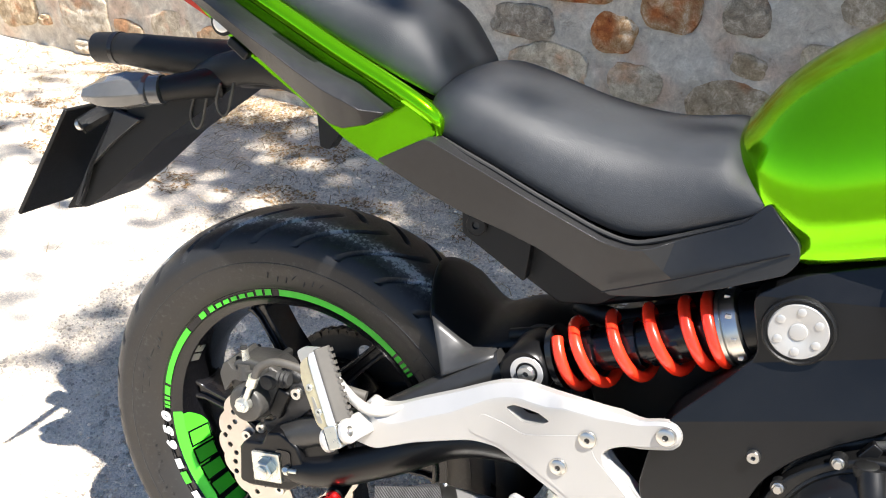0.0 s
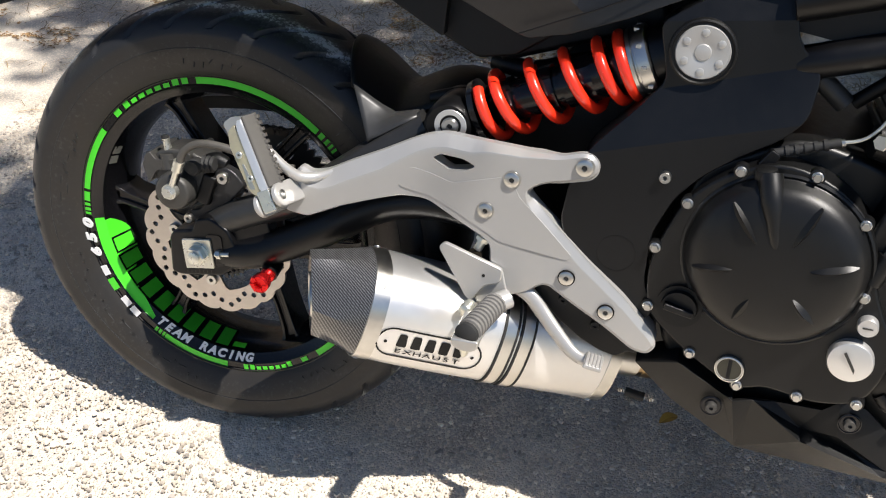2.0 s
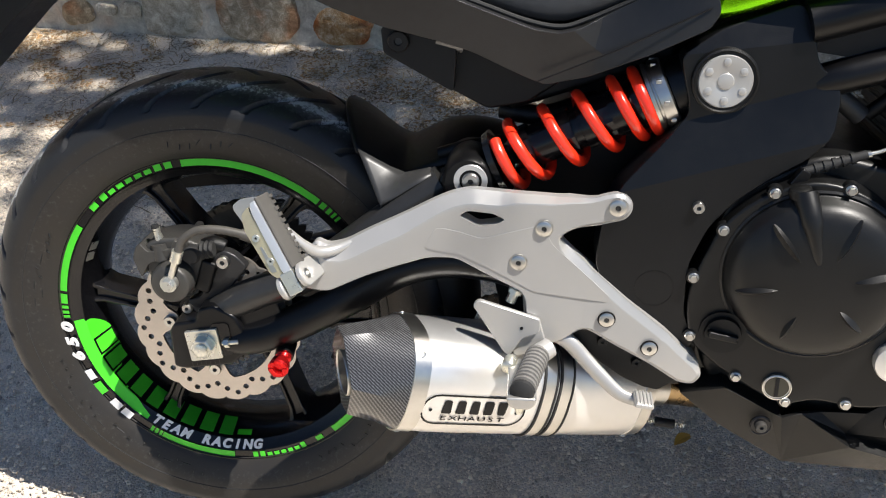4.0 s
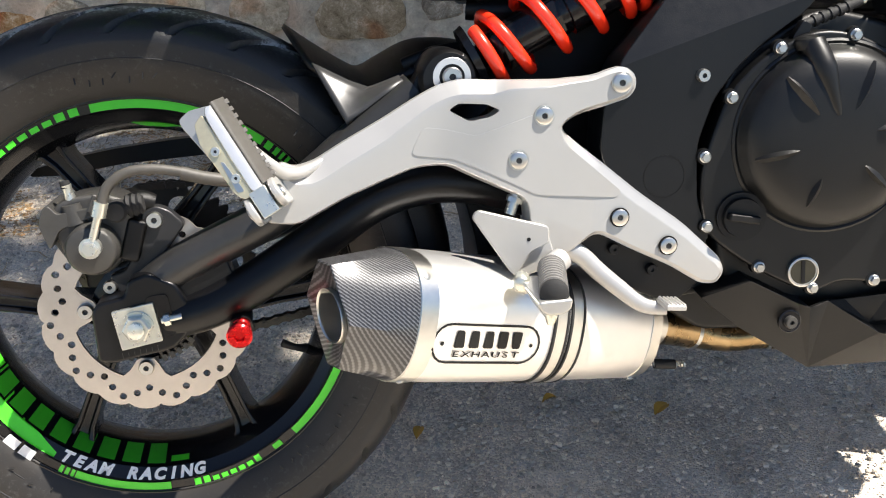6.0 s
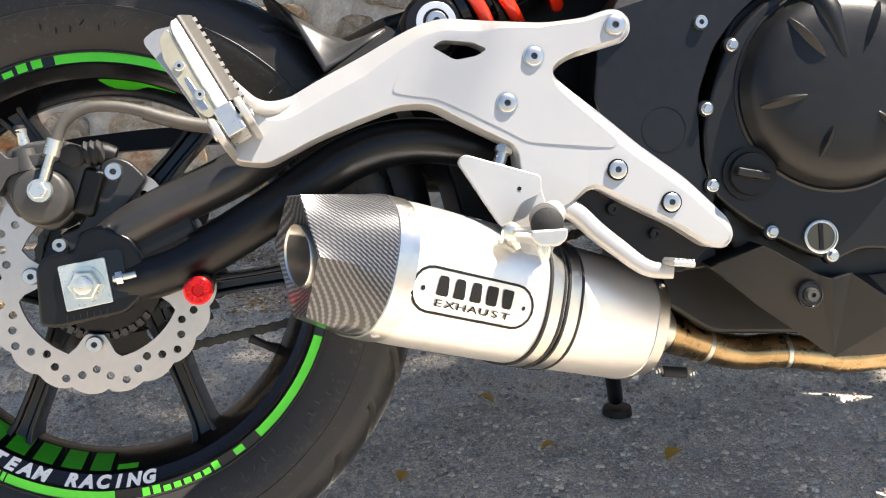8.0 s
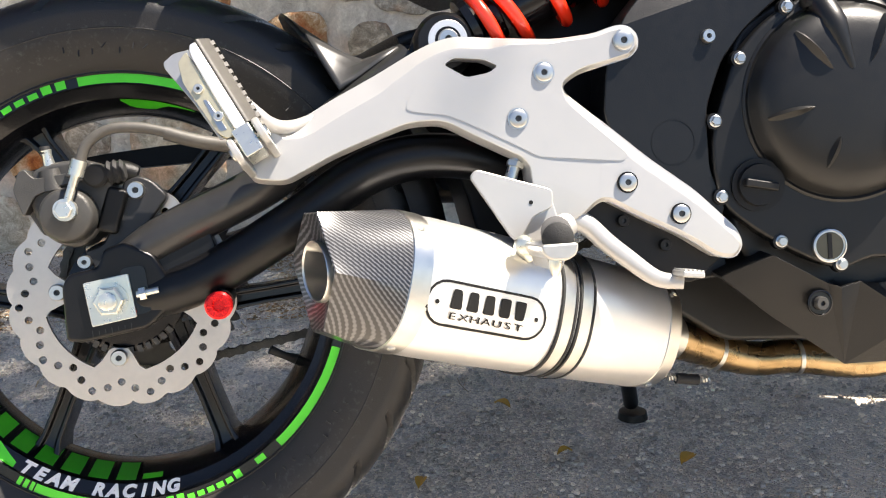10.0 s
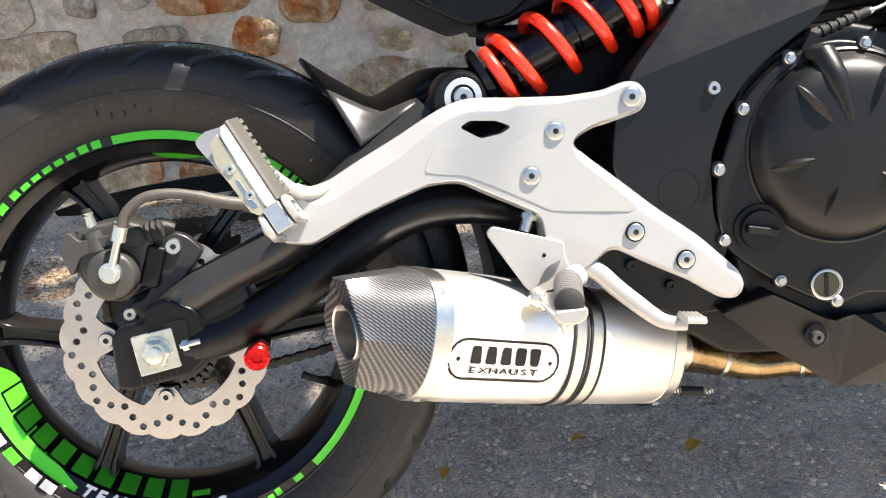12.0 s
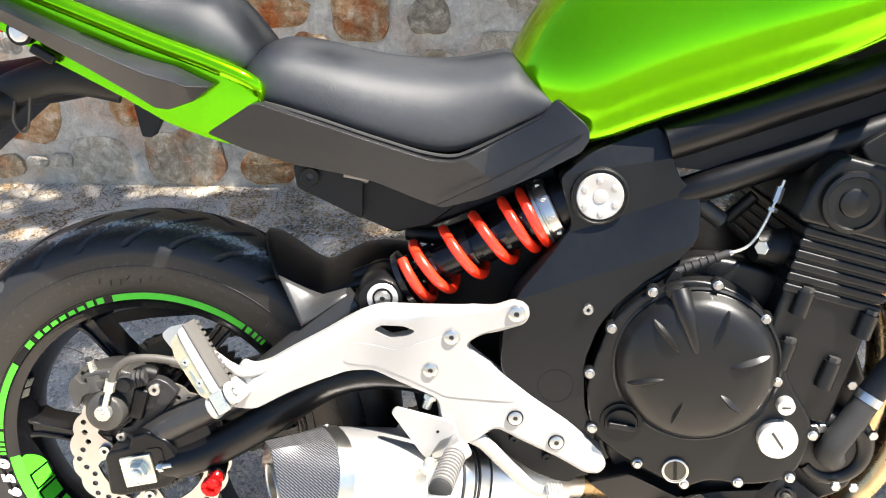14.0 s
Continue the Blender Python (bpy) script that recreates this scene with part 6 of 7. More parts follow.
    for names in ("tail top slope", "top dip slope", "dip keel slope", "dip notch keel", "notch ridge keel", "ridge crest keel", "crest heel keel", "crest beak heel", "beak nose heel",
                  "ridge upper hollow", "upper brow hollow", "ridge hollow crest", "hollow trough crest", "trough beak crest", "brow edge hollow", "edge trough hollow", "edge chin trough", "chin beak trough",
                  "brow peak edge", "peak shoulder edge", "shoulder snout edge", "snout chin edge", "snout nose chin", "nose beak chin"):
        bm.faces.new([vs[k] for k in names.split()])
    for a, b in (("tail", "top"), ("top", "dip"), ("dip", "notch")):
        bm.faces.new((vs[a], vs[b], back[b], back[a]))
    be = part("belly_fairing", bm, BLACK_PLASTIC, bike, "black plastic belly fairing", smooth=12)
    for kind, arg in (("SOLIDIFY", 0.005), ("BEVEL", 0.0022)):
        md = be.modifiers.new(kind.lower(), kind)
        if kind == "SOLIDIFY":
            md.thickness, md.offset = arg, -1
        else:
            md.width, md.segments, md.limit_method, md.angle_limit = arg, 2, "ANGLE", radians(12)
    for x, z in ((0.682, -0.059), (0.834, -0.049)):
        part("bolt_recess", turned([(0, 0.0130), (0.0030, 0.0130), (0.0034, 0.012), (0.0026, 0.011), (0.0026, 0.0001)], (x, -0.1800, z), OUT, 28), BLACK_GLOSS, be)
        bolt(be, (x, -0.1826, z), 0.0062, material=CALIPER)


build_chassis()


# seats, covers, tail, tank
DOME = [(0.90, 0.0), (0.985, 0.06), (1.0, 0.2), (0.985, 0.42), (0.93, 0.66), (0.80, 0.84), (0.58, 0.94), (0.30, 0.985), (0.0, 1.0)]


def build_seats():
    low = [(0.19, 0.470), (0.205, 0.474), (0.273, 0.450), (0.326, 0.429), (0.366, 0.414), (0.406, 0.400), (0.434, 0.396), (0.454, 0.400), (0.503, 0.420), (0.544, 0.438), (0.572, 0.455)]
    top = [(0.182, 0.510), (0.192, 0.532), (0.222, 0.544), (0.264, 0.540), (0.32, 0.520), (0.379, 0.508), (0.43, 0.503), (0.468, 0.506), (0.498, 0.512), (0.516, 0.513), (0.526, 0.500), (0.545, 0.486), (0.560, 0.474), (0.572, 0.460)]
    st = []
    for x in (0.183, 0.190, 0.202, 0.222, 0.25, 0.29, 0.33, 0.37, 0.41, 0.44, 0.47, 0.498, 0.516, 0.526, 0.540, 0.555, 0.566, 0.570):
        w = along([(0.183, 0.095), (0.19, 0.115), (0.21, 0.128), (0.30, 0.136), (0.42, 0.138), (0.50, 0.137), (0.56, 0.131), (0.570, 0.122)], x)
        st.append((x, w, along(low, x), along(top, x)))
    s = part("rider_seat", loft(sections(st, DOME)), VINYL, bike, "black grained vinyl rider seat", smooth=60)
    subsurf(s, 1)
    # piping along the lower edge
    for sg in (-1, 1):
        pts = [(x, sg * along([(0.183, 0.098), (0.21, 0.131), (0.30, 0.137), (0.42, 0.140), (0.56, 0.134)], x), along(low, x) + 0.004) for x in (0.20, 0.24, 0.28, 0.32, 0.36, 0.40, 0.434, 0.46, 0.50, 0.54, 0.566)]
        part("seat_piping", tube(pts, 0.0028, 8), RUBBER, s)
    low2 = [(-0.30, 0.700), (-0.20, 0.672), (-0.093, 0.628), (-0.045, 0.610), (0.046, 0.570), (0.141, 0.528), (0.193, 0.506), (0.205, 0.512)]
    top2 = [(-0.30, 0.712), (-0.22, 0.700), (-0.136, 0.672), (-0.064, 0.655), (0.053, 0.632), (0.138, 0.614), (0.165, 0.601), (0.190, 0.563), (0.205, 0.540)]
    st = []
    for x in (-0.30, -0.26, -0.20, -0.14, -0.08, -0.02, 0.05, 0.10, 0.138, 0.160, 0.176, 0.190, 0.200, 0.205):
        w = along([(-0.30, 0.03), (-0.2, 0.075), (-0.1, 0.100), (0.05, 0.112), (0.14, 0.112), (0.19, 0.098), (0.205, 0.085)], x)
        st.append((x, w, along(low2, x), along(top2, x)))
    s2 = part("passenger_seat", loft(sections(st, DOME)), VINYL, bike, "black vinyl passenger seat", smooth=60)
    subsurf(s2, 1)


build_seats()


def build_body():
    cov = [(0.146, 0.444), (0.203, 0.476), (0.212, 0.476), (0.276, 0.451), (0.328, 0.430), (0.367, 0.415), (0.407, 0.400), (0.434, 0.396), (0.456, 0.401), (0.502, 0.422), (0.540, 0.440), (0.560, 0.462), (0.594, 0.430), (0.596, 0.415), (0.586, 0.400), (0.527, 0.372), (0.465, 0.347), (0.420, 0.338), (0.403, 0.344), (0.377, 0.356), (0.340, 0.374), (0.300, 0.386), (0.244, 0.400), (0.190, 0.420)]
    for y0, y1, name in ((-0.156, -0.112, "side_cover"), (0.112, 0.156, "side_cover")):
        cm = plate(rounded(cov, 0.005, 3), y0, y1)
        for v in cm.verts:
            zb = along([(0.146, 0.42), (0.19, 0.420), (0.30, 0.386), (0.42, 0.338), (0.527, 0.372), (0.594, 0.41)], v.co.x)
            v.co.y -= math.copysign(0.016 * along([(0.45, 1.0), (0.55, 0.0)], v.co.x) * min(1.0, max(0.0, (zb + 0.055 - v.co.z) / 0.055)) ** 1.2, v.co.y)
        # front facet above the seam, turned up towards the sky
        for co, no in (((0.49, 0, 0.376), (-0.42, 0, 0.907)), ((0.444, 0, 0.402), (0.65, 0, 0.76)), ((0.471, 0, 0.379), (-1.005, 0, 0.223))):
            bmesh.ops.bisect_plane(cm, geom=cm.verts[:] + cm.edges[:] + cm.faces[:], plane_co=co, plane_no=no, dist=1e-5)
        for v in cm.verts:
            past = 0.65 * (v.co.x - 0.444) + 0.76 * (v.co.z - 0.402)
            over = -0.42 * (v.co.x - 0.49) + 0.907 * (v.co.z - 0.376)
            if abs(v.co.y) > 0.13 and over > 0:
                v.co.y -= math.copysign(0.42 * min(over, 0.9 * max(0.0, past)), v.co.y)
        c = part(name, cm, GREY_PLASTIC, bike, "dark grey plastic side cover", bevel=0.004, smooth=14)
        if y0 < 0:
            part("cover_seam", tube([(0.412, -0.1500, 0.344), (0.45, -0.1545, 0.3605), (0.49, -0.1562, 0.3772), (0.586, -0.1562, 0.4215)], 0.0010, 6, smooth=1), BLACK_PLASTIC, c)
    # box under the seat
    bx = part("under_seat_box", plate(rounded([(0.236, 0.392), (0.240, 0.364), (0.314, 0.320), (0.356, 0.298), (0.400, 0.305), (0.46, 0.345), (0.46, 0.39), (0.30, 0.41)], 0.006), -0.095, 0.095), BLACK_PLASTIC, bike, "black plastic box under the seat", bevel=0.004)
    part("box_bracket", plate(rounded([(0.238, 0.395), (0.240, 0.366), (0.318, 0.322), (0.322, 0.372), (0.30, 0.40)], 0.005), -0.113, -0.094), BLACK_PLASTIC, bx, bevel=0.003)
    bolt(bx, (0.258, -0.114, 0.380), 0.011, material=BLACK_PLASTIC)
    part("relay", tube([(0.300, -0.105, 0.382), (0.330, -0.105, 0.374)], 0.010, 14), SMOKE_LENS, bx)
    part("battery_case", lump((0.46, 0, 0.37), (0.20, 0.16, 0.10), (0, -18, 0)), BLACK_PLASTIC, bx, bevel=0.008)
    part("harness_tube", tube([(0.37, -0.06, 0.29), (0.42, -0.07, 0.285), (0.48, -0.05, 0.30)], 0.012, 12), BLACK_PLASTIC, bx)
    # green tail, both sides with an under panel
    tg = [(-0.185, 0.672), (-0.095, 0.632), (-0.008, 0.594), (0.082, 0.551), (0.194, 0.503), (0.210, 0.485), (0.206, 0.472), (0.150, 0.440), (0.172, 0.425), (0.140, 0.436), (0.096, 0.456), (0.050, 0.487), (-0.032, 0.537), (-0.075, 0.566), (-0.130, 0.610), (-0.190, 0.652)]
    def tucked(bm, amount, low, top):
        """The lower edge drawn in towards the middle of the bike."""
        for v in bm.verts:
            zb, zt = along(low, v.co.x), along(top, v.co.x)
            h = min(1.0, max(0.0, (v.co.z - zb) / max(0.02, zt - zb)))
            v.co.y -= math.copysign(amount * (1 - h) ** 2.2 + 0.016 * max(0.0, h - 0.55) / 0.45, v.co.y)
        return bm
    t_low = [(-0.19, 0.652), (-0.075, 0.566), (0.05, 0.487), (0.14, 0.436), (0.21, 0.43)]
    t_top = [(-0.185, 0.672), (-0.008, 0.594), (0.194, 0.503), (0.21, 0.485)]
    tail = part("tail_fairing", tucked(plate(rounded(tg, 0.006, 3), -0.146, -0.108), 0.018, t_low, t_top), GREEN, bike, "glossy green tail fairing", bevel=0.009, smooth=45)
    part("tail_fairing_far", plate(rounded(tg, 0.006, 3), 0.108, 0.142), GREEN, tail, bevel=0.009, smooth=45)
    rail = tube([(-0.19, -0.112, 0.674), (-0.095, -0.122, 0.636), (-0.008, -0.128, 0.598), (0.082, -0.131, 0.556), (0.150, -0.132, 0.526), (0.192, -0.131, 0.505), (0.206, -0.128, 0.492), (0.207, -0.124, 0.478)], (0.008, 0.0095, 0.0100, 0.0100, 0.0100, 0.0100, 0.0095, 0.007), 16)
    part("tail_rail", rail, GREEN, tail, smooth=60)
    under = [(x, along([(-0.19, 0.10), (0.2, 0.11)], x), along([(-0.19, 0.64), (-0.07, 0.57), (0.05, 0.49), (0.2, 0.42)], x), along([(-0.19, 0.655), (0.2, 0.47)], x)) for x in (-0.19, -0.1, 0.0, 0.1, 0.2)]
    part("tail_core", loft(sections(under, [(1.0, 0), (1.0, 1.0), (0.0, 1.0)])), BLACK_PLASTIC, tail)
    part("rear_lamp", plate(rounded([(-0.190, 0.655), (-0.128, 0.606), (-0.086, 0.577), (-0.09, 0.570), (-0.145, 0.596), (-0.20, 0.630)], 0.004), -0.118, 0.118), RED_LENS, tail, "red tail lamp lens", bevel=0.003)
    part("grab_recess", plate(rounded([(-0.02, 0.58), (0.07, 0.538), (0.10, 0.515), (0.02, 0.545)], 0.004), -0.1445, -0.13), BLACK_PLASTIC, tail)
    part("screw_recess", turned([(0, 0.0155), (0.0015, 0.0155), (0.002, 0.014), (0.002, 0.0001)], (-0.060, -0.136, 0.571), OUT, 28), BLACK_PLASTIC, tail)
    part("tail_screw", turned([(0, 0.0115), (0.002, 0.0115), (0.003, 0.0095), (0.003, 0.006), (0.0045, 0.0055), (0.0045, 0.0001)], (-0.060, -0.1375, 0.571), OUT, 28), ALU, tail)
    part("tail_clip", lump((-0.035, -0.14, 0.545), (0.03, 0.012, 0.012), (0, 35, 0)), BLACK_PLASTIC, tail, bevel=0.003)
    part("tail_hook", plate(rounded([(0.054, 0.486), (0.060, 0.440), (0.072, 0.438), (0.088, 0.464)], 0.003), -0.120, -0.10), BLACK_PLASTIC, tail, bevel=0.002)
    g_top = [(-0.175, 0.657), (-0.119, 0.630), (-0.095, 0.620), (-0.058, 0.601), (-0.026, 0.584), (0.016, 0.563), (0.058, 0.543), (0.090, 0.531), (0.116, 0.523), (0.134, 0.513), (0.158, 0.500)]
    g_low = [(-0.175, 0.652), (-0.124, 0.618), (-0.093, 0.598), (-0.031, 0.560), (0.017, 0.529), (0.065, 0.497), (0.092, 0.478), (0.108, 0.475), (0.137, 0.483), (0.158, 0.497)]
    part("grab_rail", ridged(g_top, g_low, [(-0.18, 0.78), (0.03, 0.84), (0.10, 0.76), (0.16, 0.62)], -0.158, -0.177, -0.120), GREY_PLASTIC, bike, "dark grey pillion grab rail", bevel=0.005, smooth=34)
    # tank
    tl = [(0.50, 0.455), (0.56, 0.410), (0.588, 0.394), (0.637, 0.412), (0.683, 0.427), (0.756, 0.448), (0.834, 0.473), (0.898, 0.498), (0.935, 0.515), (1.02, 0.55)]
    tt = [(0.500, 0.485), (0.512, 0.503), (0.522, 0.520), (0.534, 0.543), (0.552, 0.568), (0.582, 0.596), (0.630, 0.632), (0.70, 0.672), (0.80, 0.695), (0.90, 0.685), (1.02, 0.64)]
    TW = [(0.50, 0.050), (0.508, 0.078), (0.52, 0.100), (0.545, 0.126), (0.59, 0.150), (0.66, 0.168), (0.75, 0.186), (0.85, 0.204), (0.95, 0.21), (1.02, 0.16)]
    st = [(x, along(TW, x), along(tl, x), along(tt, x)) for x in (0.500, 0.506, 0.516, 0.530, 0.550, 0.575, 0.60, 0.64, 0.69, 0.74, 0.80, 0.86, 0.91, 0.935, 1.0)]
    TANK = [(0.86, 0.0), (0.92, 0.05), (0.945, 0.16), (0.985, 0.24), (1.0, 0.36), (0.985, 0.52), (0.92, 0.70), (0.78, 0.86), (0.55, 0.95), (0.28, 0.99), (0.0, 1.0)]
    tk = part("fuel_tank", loft(sections(st, TANK)), GREEN, bike, "glossy lime green fuel tank", smooth=70)
    subsurf(tk, 2)


build_body()


# number plate holder, indicator
def build_rear():
    tb = part("plate_holder", tube([(-0.02, -0.01, 0.515), (-0.10, -0.02, 0.505), (-0.20, -0.02, 0.503), (-0.30, -0.02, 0.503), (-0.345, -0.02, 0.500)], (0.032, 0.031, 0.026, 0.0215, 0.0205), 20), BLACK_PLASTIC, bike, "black plastic number plate holder", smooth=60)
    part("holder_joint", tube([(-0.306, -0.02, 0.503), (-0.313, -0.02, 0.503)], 0.0225, 20), BLACK_GLOSS, tb)
    part("holder_arm", tube([(0.02, -0.05, 0.495), (-0.05, -0.055, 0.512), (-0.12, -0.05, 0.498), (-0.17, -0.04, 0.478)], (0.022, 0.024, 0.022, 0.016), 16, squash=0.6), BLACK_PLASTIC, tb, smooth=60)
    fl = part("mud_flap", plate(rounded([(-0.10, 0.482), (-0.19, 0.464), (-0.27, 0.432), (-0.345, 0.335), (-0.392, 0.268), (-0.35, 0.278), (-0.30, 0.318), (-0.22, 0.392)], 0.006), -0.052, 0.052), BLACK_PLASTIC, tb, bevel=0.004)
    BLADE = ((-0.290, 0.426), (-0.247, 0.419), (-0.296, 0.380), (-0.325, 0.352), (-0.337, 0.342), (-0.352, 0.299), (-0.362, 0.279), (-0.369, 0.280), (-0.349, 0.326), (-0.336, 0.350))
    pm = bmesh.new()
    lump((0, 0, 0), (0.006, 0.19, 0.19), bm=pm)
    pl = part("number_plate", pm, BLACK_PLASTIC, tb, "black number plate seen from behind", bevel=0.002)
    pl.matrix_basis = pose(-0.391, 0.0, 0.344, 0, 31, 0)
    bolt(tb, (-0.334, -0.078, 0.404), 0.0075, axis=(0.86, -0.1, 0.3), material=STEEL)
    part("plate_bracket", tube([(-0.33, -0.080, 0.402), (-0.31, -0.05, 0.42), (-0.27, -0.03, 0.435)], 0.012, 10), BLACK_PLASTIC, tb)
    facet = ((0.0, 1.0), (0.72, 0.74), (1.0, 0.10), (0.74, -0.55), (0.1, -1.0), (-0.66, -0.74), (-1.0, -0.18), (-0.74, 0.62))
    ind = part("indicator", loft([[Vector((x, y0 + w * a, z + h * b)) for a, b in facet] for x, y0, z, w, h in ((-0.200, -0.090, 0.469, 0.019, 0.017), (-0.206, -0.092, 0.469, 0.023, 0.022), (-0.235, -0.099, 0.465, 0.026, 0.025), (-0.264, -0.104, 0.460, 0.023, 0.021), (-0.288, -0.109, 0.456, 0.013, 0.011), (-0.296, -0.110, 0.455, 0.005, 0.004))]), SMOKE_LENS, bike, "smoked lens rear indicator", bevel=0.002, smooth=25)
    part("lens_collar", tube([(-0.186, -0.087, 0.471), (-0.201, -0.090, 0.469)], 0.0192, 20), SMOKE_LENS, ind, "dark lens collar")
    part("indicator_stalk", tube([(-0.13, -0.045, 0.482), (-0.155, -0.066, 0.478), (-0.188, -0.087, 0.471)], (0.022, 0.0175, 0.0160), 18), BLACK_PLASTIC, ind, smooth=60)
    part("fender_blade", plate([Vector(q) for q in BLADE], -0.060, -0.050), FIN_GREY, fl, "grey plastic edge of the mud flap", bevel=0.0015)
    for dx, dy in ((0.0, 0.0), (0.055, -0.02)):
        hk = [(-0.165 + dx, -0.052 + dy, 0.458 + dx * 0.5), (-0.170 + dx, -0.054 + dy, 0.435 + dx * 0.5), (-0.163 + dx, -0.054 + dy, 0.420 + dx * 0.5), (-0.153 + dx, -0.054 + dy, 0.425 + dx * 0.5), (-0.145 + dx, -0.052 + dy, 0.462 + dx * 0.5)]
        part("luggage_hook", tube(hk, 0.0019, 8), CHAIN, tb)


build_rear()


# front end: out of the picture, but its shade falls on the road
def build_front():
    ax = Vector((1.395, 0, -0.012))
    prof = [(-0.058, 0.222), (-0.062, 0.245), (-0.060, 0.268), (-0.045, 0.290), (-0.02, 0.300), (0.0, 0.303), (0.02, 0.300), (0.045, 0.290), (0.060, 0.268), (0.062, 0.245), (0.058, 0.222), (0.040, 0.205), (-0.040, 0.205)]
    bm = bmesh.new()
    rows = [[bm.verts.new((ax.x + r * math.cos(TAU * k / 72), y, ax.z + r * math.sin(TAU * k / 72))) for y, r in prof] for k in range(72)]
    for a, b in zip(rows, rows[1:] + rows[:1]):
        for i in range(len(prof)):
            bm.faces.new((a[i], a[(i + 1) % len(prof)], b[(i + 1) % len(prof)], b[i]))
    fw = part("front_wheel", bm, RUBBER, bike, "black front tyre on a cast wheel")
    part("hub", tube([ax + Vector((0, -0.06, 0)), ax + Vector((0, 0.06, 0))], 0.032, 20), BLACK_GLOSS, fw)
    for k in range(6):
        a = TAU * k / 6
        part("spoke", tube([ax + Vector((0.03 * math.cos(a), 0, 0.03 * math.sin(a))), ax + Vector((0.207 * math.cos(a), 0, 0.207 * math.sin(a)))], (0.020, 0.014), 8), BLACK_GLOSS, fw)
    fork = part("front_fork", tube([(1.395, -0.105, -0.012), (1.29, -0.10, 0.26), (1.145, -0.10, 0.64)], (0.027, 0.026, 0.021), 18), BLACK_SATIN, bike, "black telescopic front fork")
    part("fork_leg", tube([(1.395, 0.105, -0.012), (1.29, 0.10, 0.26), (1.145, 0.10, 0.64)], (0.027, 0.026, 0.021), 18), BLACK_SATIN, fork)
    part("yoke", lump((1.15, 0, 0.60), (0.07, 0.25, 0.04), (0, -20, 0)), BLACK_SATIN, fork, bevel=0.006)
    part("handlebar", tube([(1.02, -0.36, 0.70), (1.08, -0.22, 0.73), (1.13, 0, 0.72), (1.08, 0.22, 0.73), (1.02, 0.36, 0.70)], 0.0125, 14), BLACK_SATIN, fork, smooth=60)
    part("front_fender", loft([[Vector((ax.x + R * math.cos(a), y, ax.z + R * math.sin(a))) for y, R in ((-0.066, 0.29), (-0.05, 0.318), (0, 0.326), (0.05, 0.318), (0.066, 0.29), (0.05, 0.312), (0, 0.320), (-0.05, 0.312))] for a in np.linspace(0.5, 2.7, 16).tolist()]), GREEN, fork, smooth=60)
    part("headlamp_cowl", loft(sections([(1.14, 0.10, 0.50, 0.68), (1.22, 0.12, 0.44, 0.70), (1.28, 0.10, 0.44, 0.66), (1.32, 0.04, 0.48, 0.58)], DOME)), GREEN, fork, smooth=60)
    for y0, y1 in ((-0.280, -0.255), (0.255, 0.280)):
        part("radiator_shroud", plate(rounded([(1.00, 0.56), (1.02, 0.40), (1.05, 0.24), (1.12, 0.20), (1.20, 0.30), (1.26, 0.46), (1.22, 0.60), (1.10, 0.63)], 0.02), y0, y1), BLACK_PLASTIC, bike, "black radiator shroud", bevel=0.005)
    part("radiator", lump((1.07, 0, 0.22), (0.05, 0.30, 0.34), (0, -18, 0)), BLACK_PLASTIC, bike, "black radiator", bevel=0.006)


build_front()

# ---- the ground ----
def build_ground():
    """One sheet, fine near the bike and coarse to the horizon."""
    xs = [-400, -80, -20, -8] + list(np.linspace(-4, 4, 161)) + [8, 20, 80, 400]
    ys = [-400, -80, -20, -8] + list(np.linspace(-4, 4, 161)) + [8, 20, 80, 400]
    verts, faces = [], []
    for y in ys:
        for x in xs:
            near = max(0.0, 1 - max(abs(x), abs(y)) / 4)
            d = math.hypot(x, y) < 0.2 or (abs(x - 0.63) < 0.1 and abs(y - 0.22) < 0.1)
            z = 0.0 if d else near * (0.006 * noise.noise((x * 2.2, y * 2.2, 0)) + 0.003 * noise.noise((x * 9, y * 9, 4))) - 0.003 * near
            verts.append((x, y, z))
    n = len(xs)
    for j in range(len(ys) - 1):
        for i in range(n - 1):
            faces.append((j * n + i, j * n + i + 1, (j + 1) * n + i + 1, (j + 1) * n + i))
    me = bpy.data.meshes.new("ground")
    me.from_pydata(verts, [], faces)
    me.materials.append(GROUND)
    for f in me.polygons:
        f.use_smooth = True
    return tagged(new("ground", me), "dusty grey asphalt with loose grit", "ground", kind="structure")


ground = build_ground()


def scatter(name, label, category, material, count, place, shape, seed):
    rnd = random.Random(seed)
    verts, faces = [], []
    for _ in range(count):
        v, f = shape(rnd)
        x, y = place(rnd)
        a = rnd.uniform(0, TAU)
        c, s = math.cos(a), math.sin(a)
        o = len(verts)
        verts += [(x + p[0] * c - p[1] * s, y + p[0] * s + p[1] * c, p[2] + 0.001) for p in v]
        faces += [tuple(o + i for i in q) for q in f]
    me = bpy.data.meshes.new(name)
    me.from_pydata(verts, [], faces)
    me.materials.append(material)
    return tagged(new(name, me), label, category, kind="stuff")


def pebble(rnd):
    r = 0.0009 + 0.0042 * rnd.random() ** 3.6
    v = [(r * math.cos(TAU * k / 5) * rnd.uniform(0.7, 1.3), r * math.sin(TAU * k / 5) * rnd.uniform(0.7, 1.3), -0.001) for k in range(5)]
    v += [(p[0] * 0.75, p[1] * 0.75, r * rnd.uniform(0.25, 0.55)) for p in v[:5]]
    f = [(k, (k + 1) % 5, 5 + (k + 1) % 5, 5 + k) for k in range(5)] + [(5, 6, 7, 8, 9)]
    return v, f


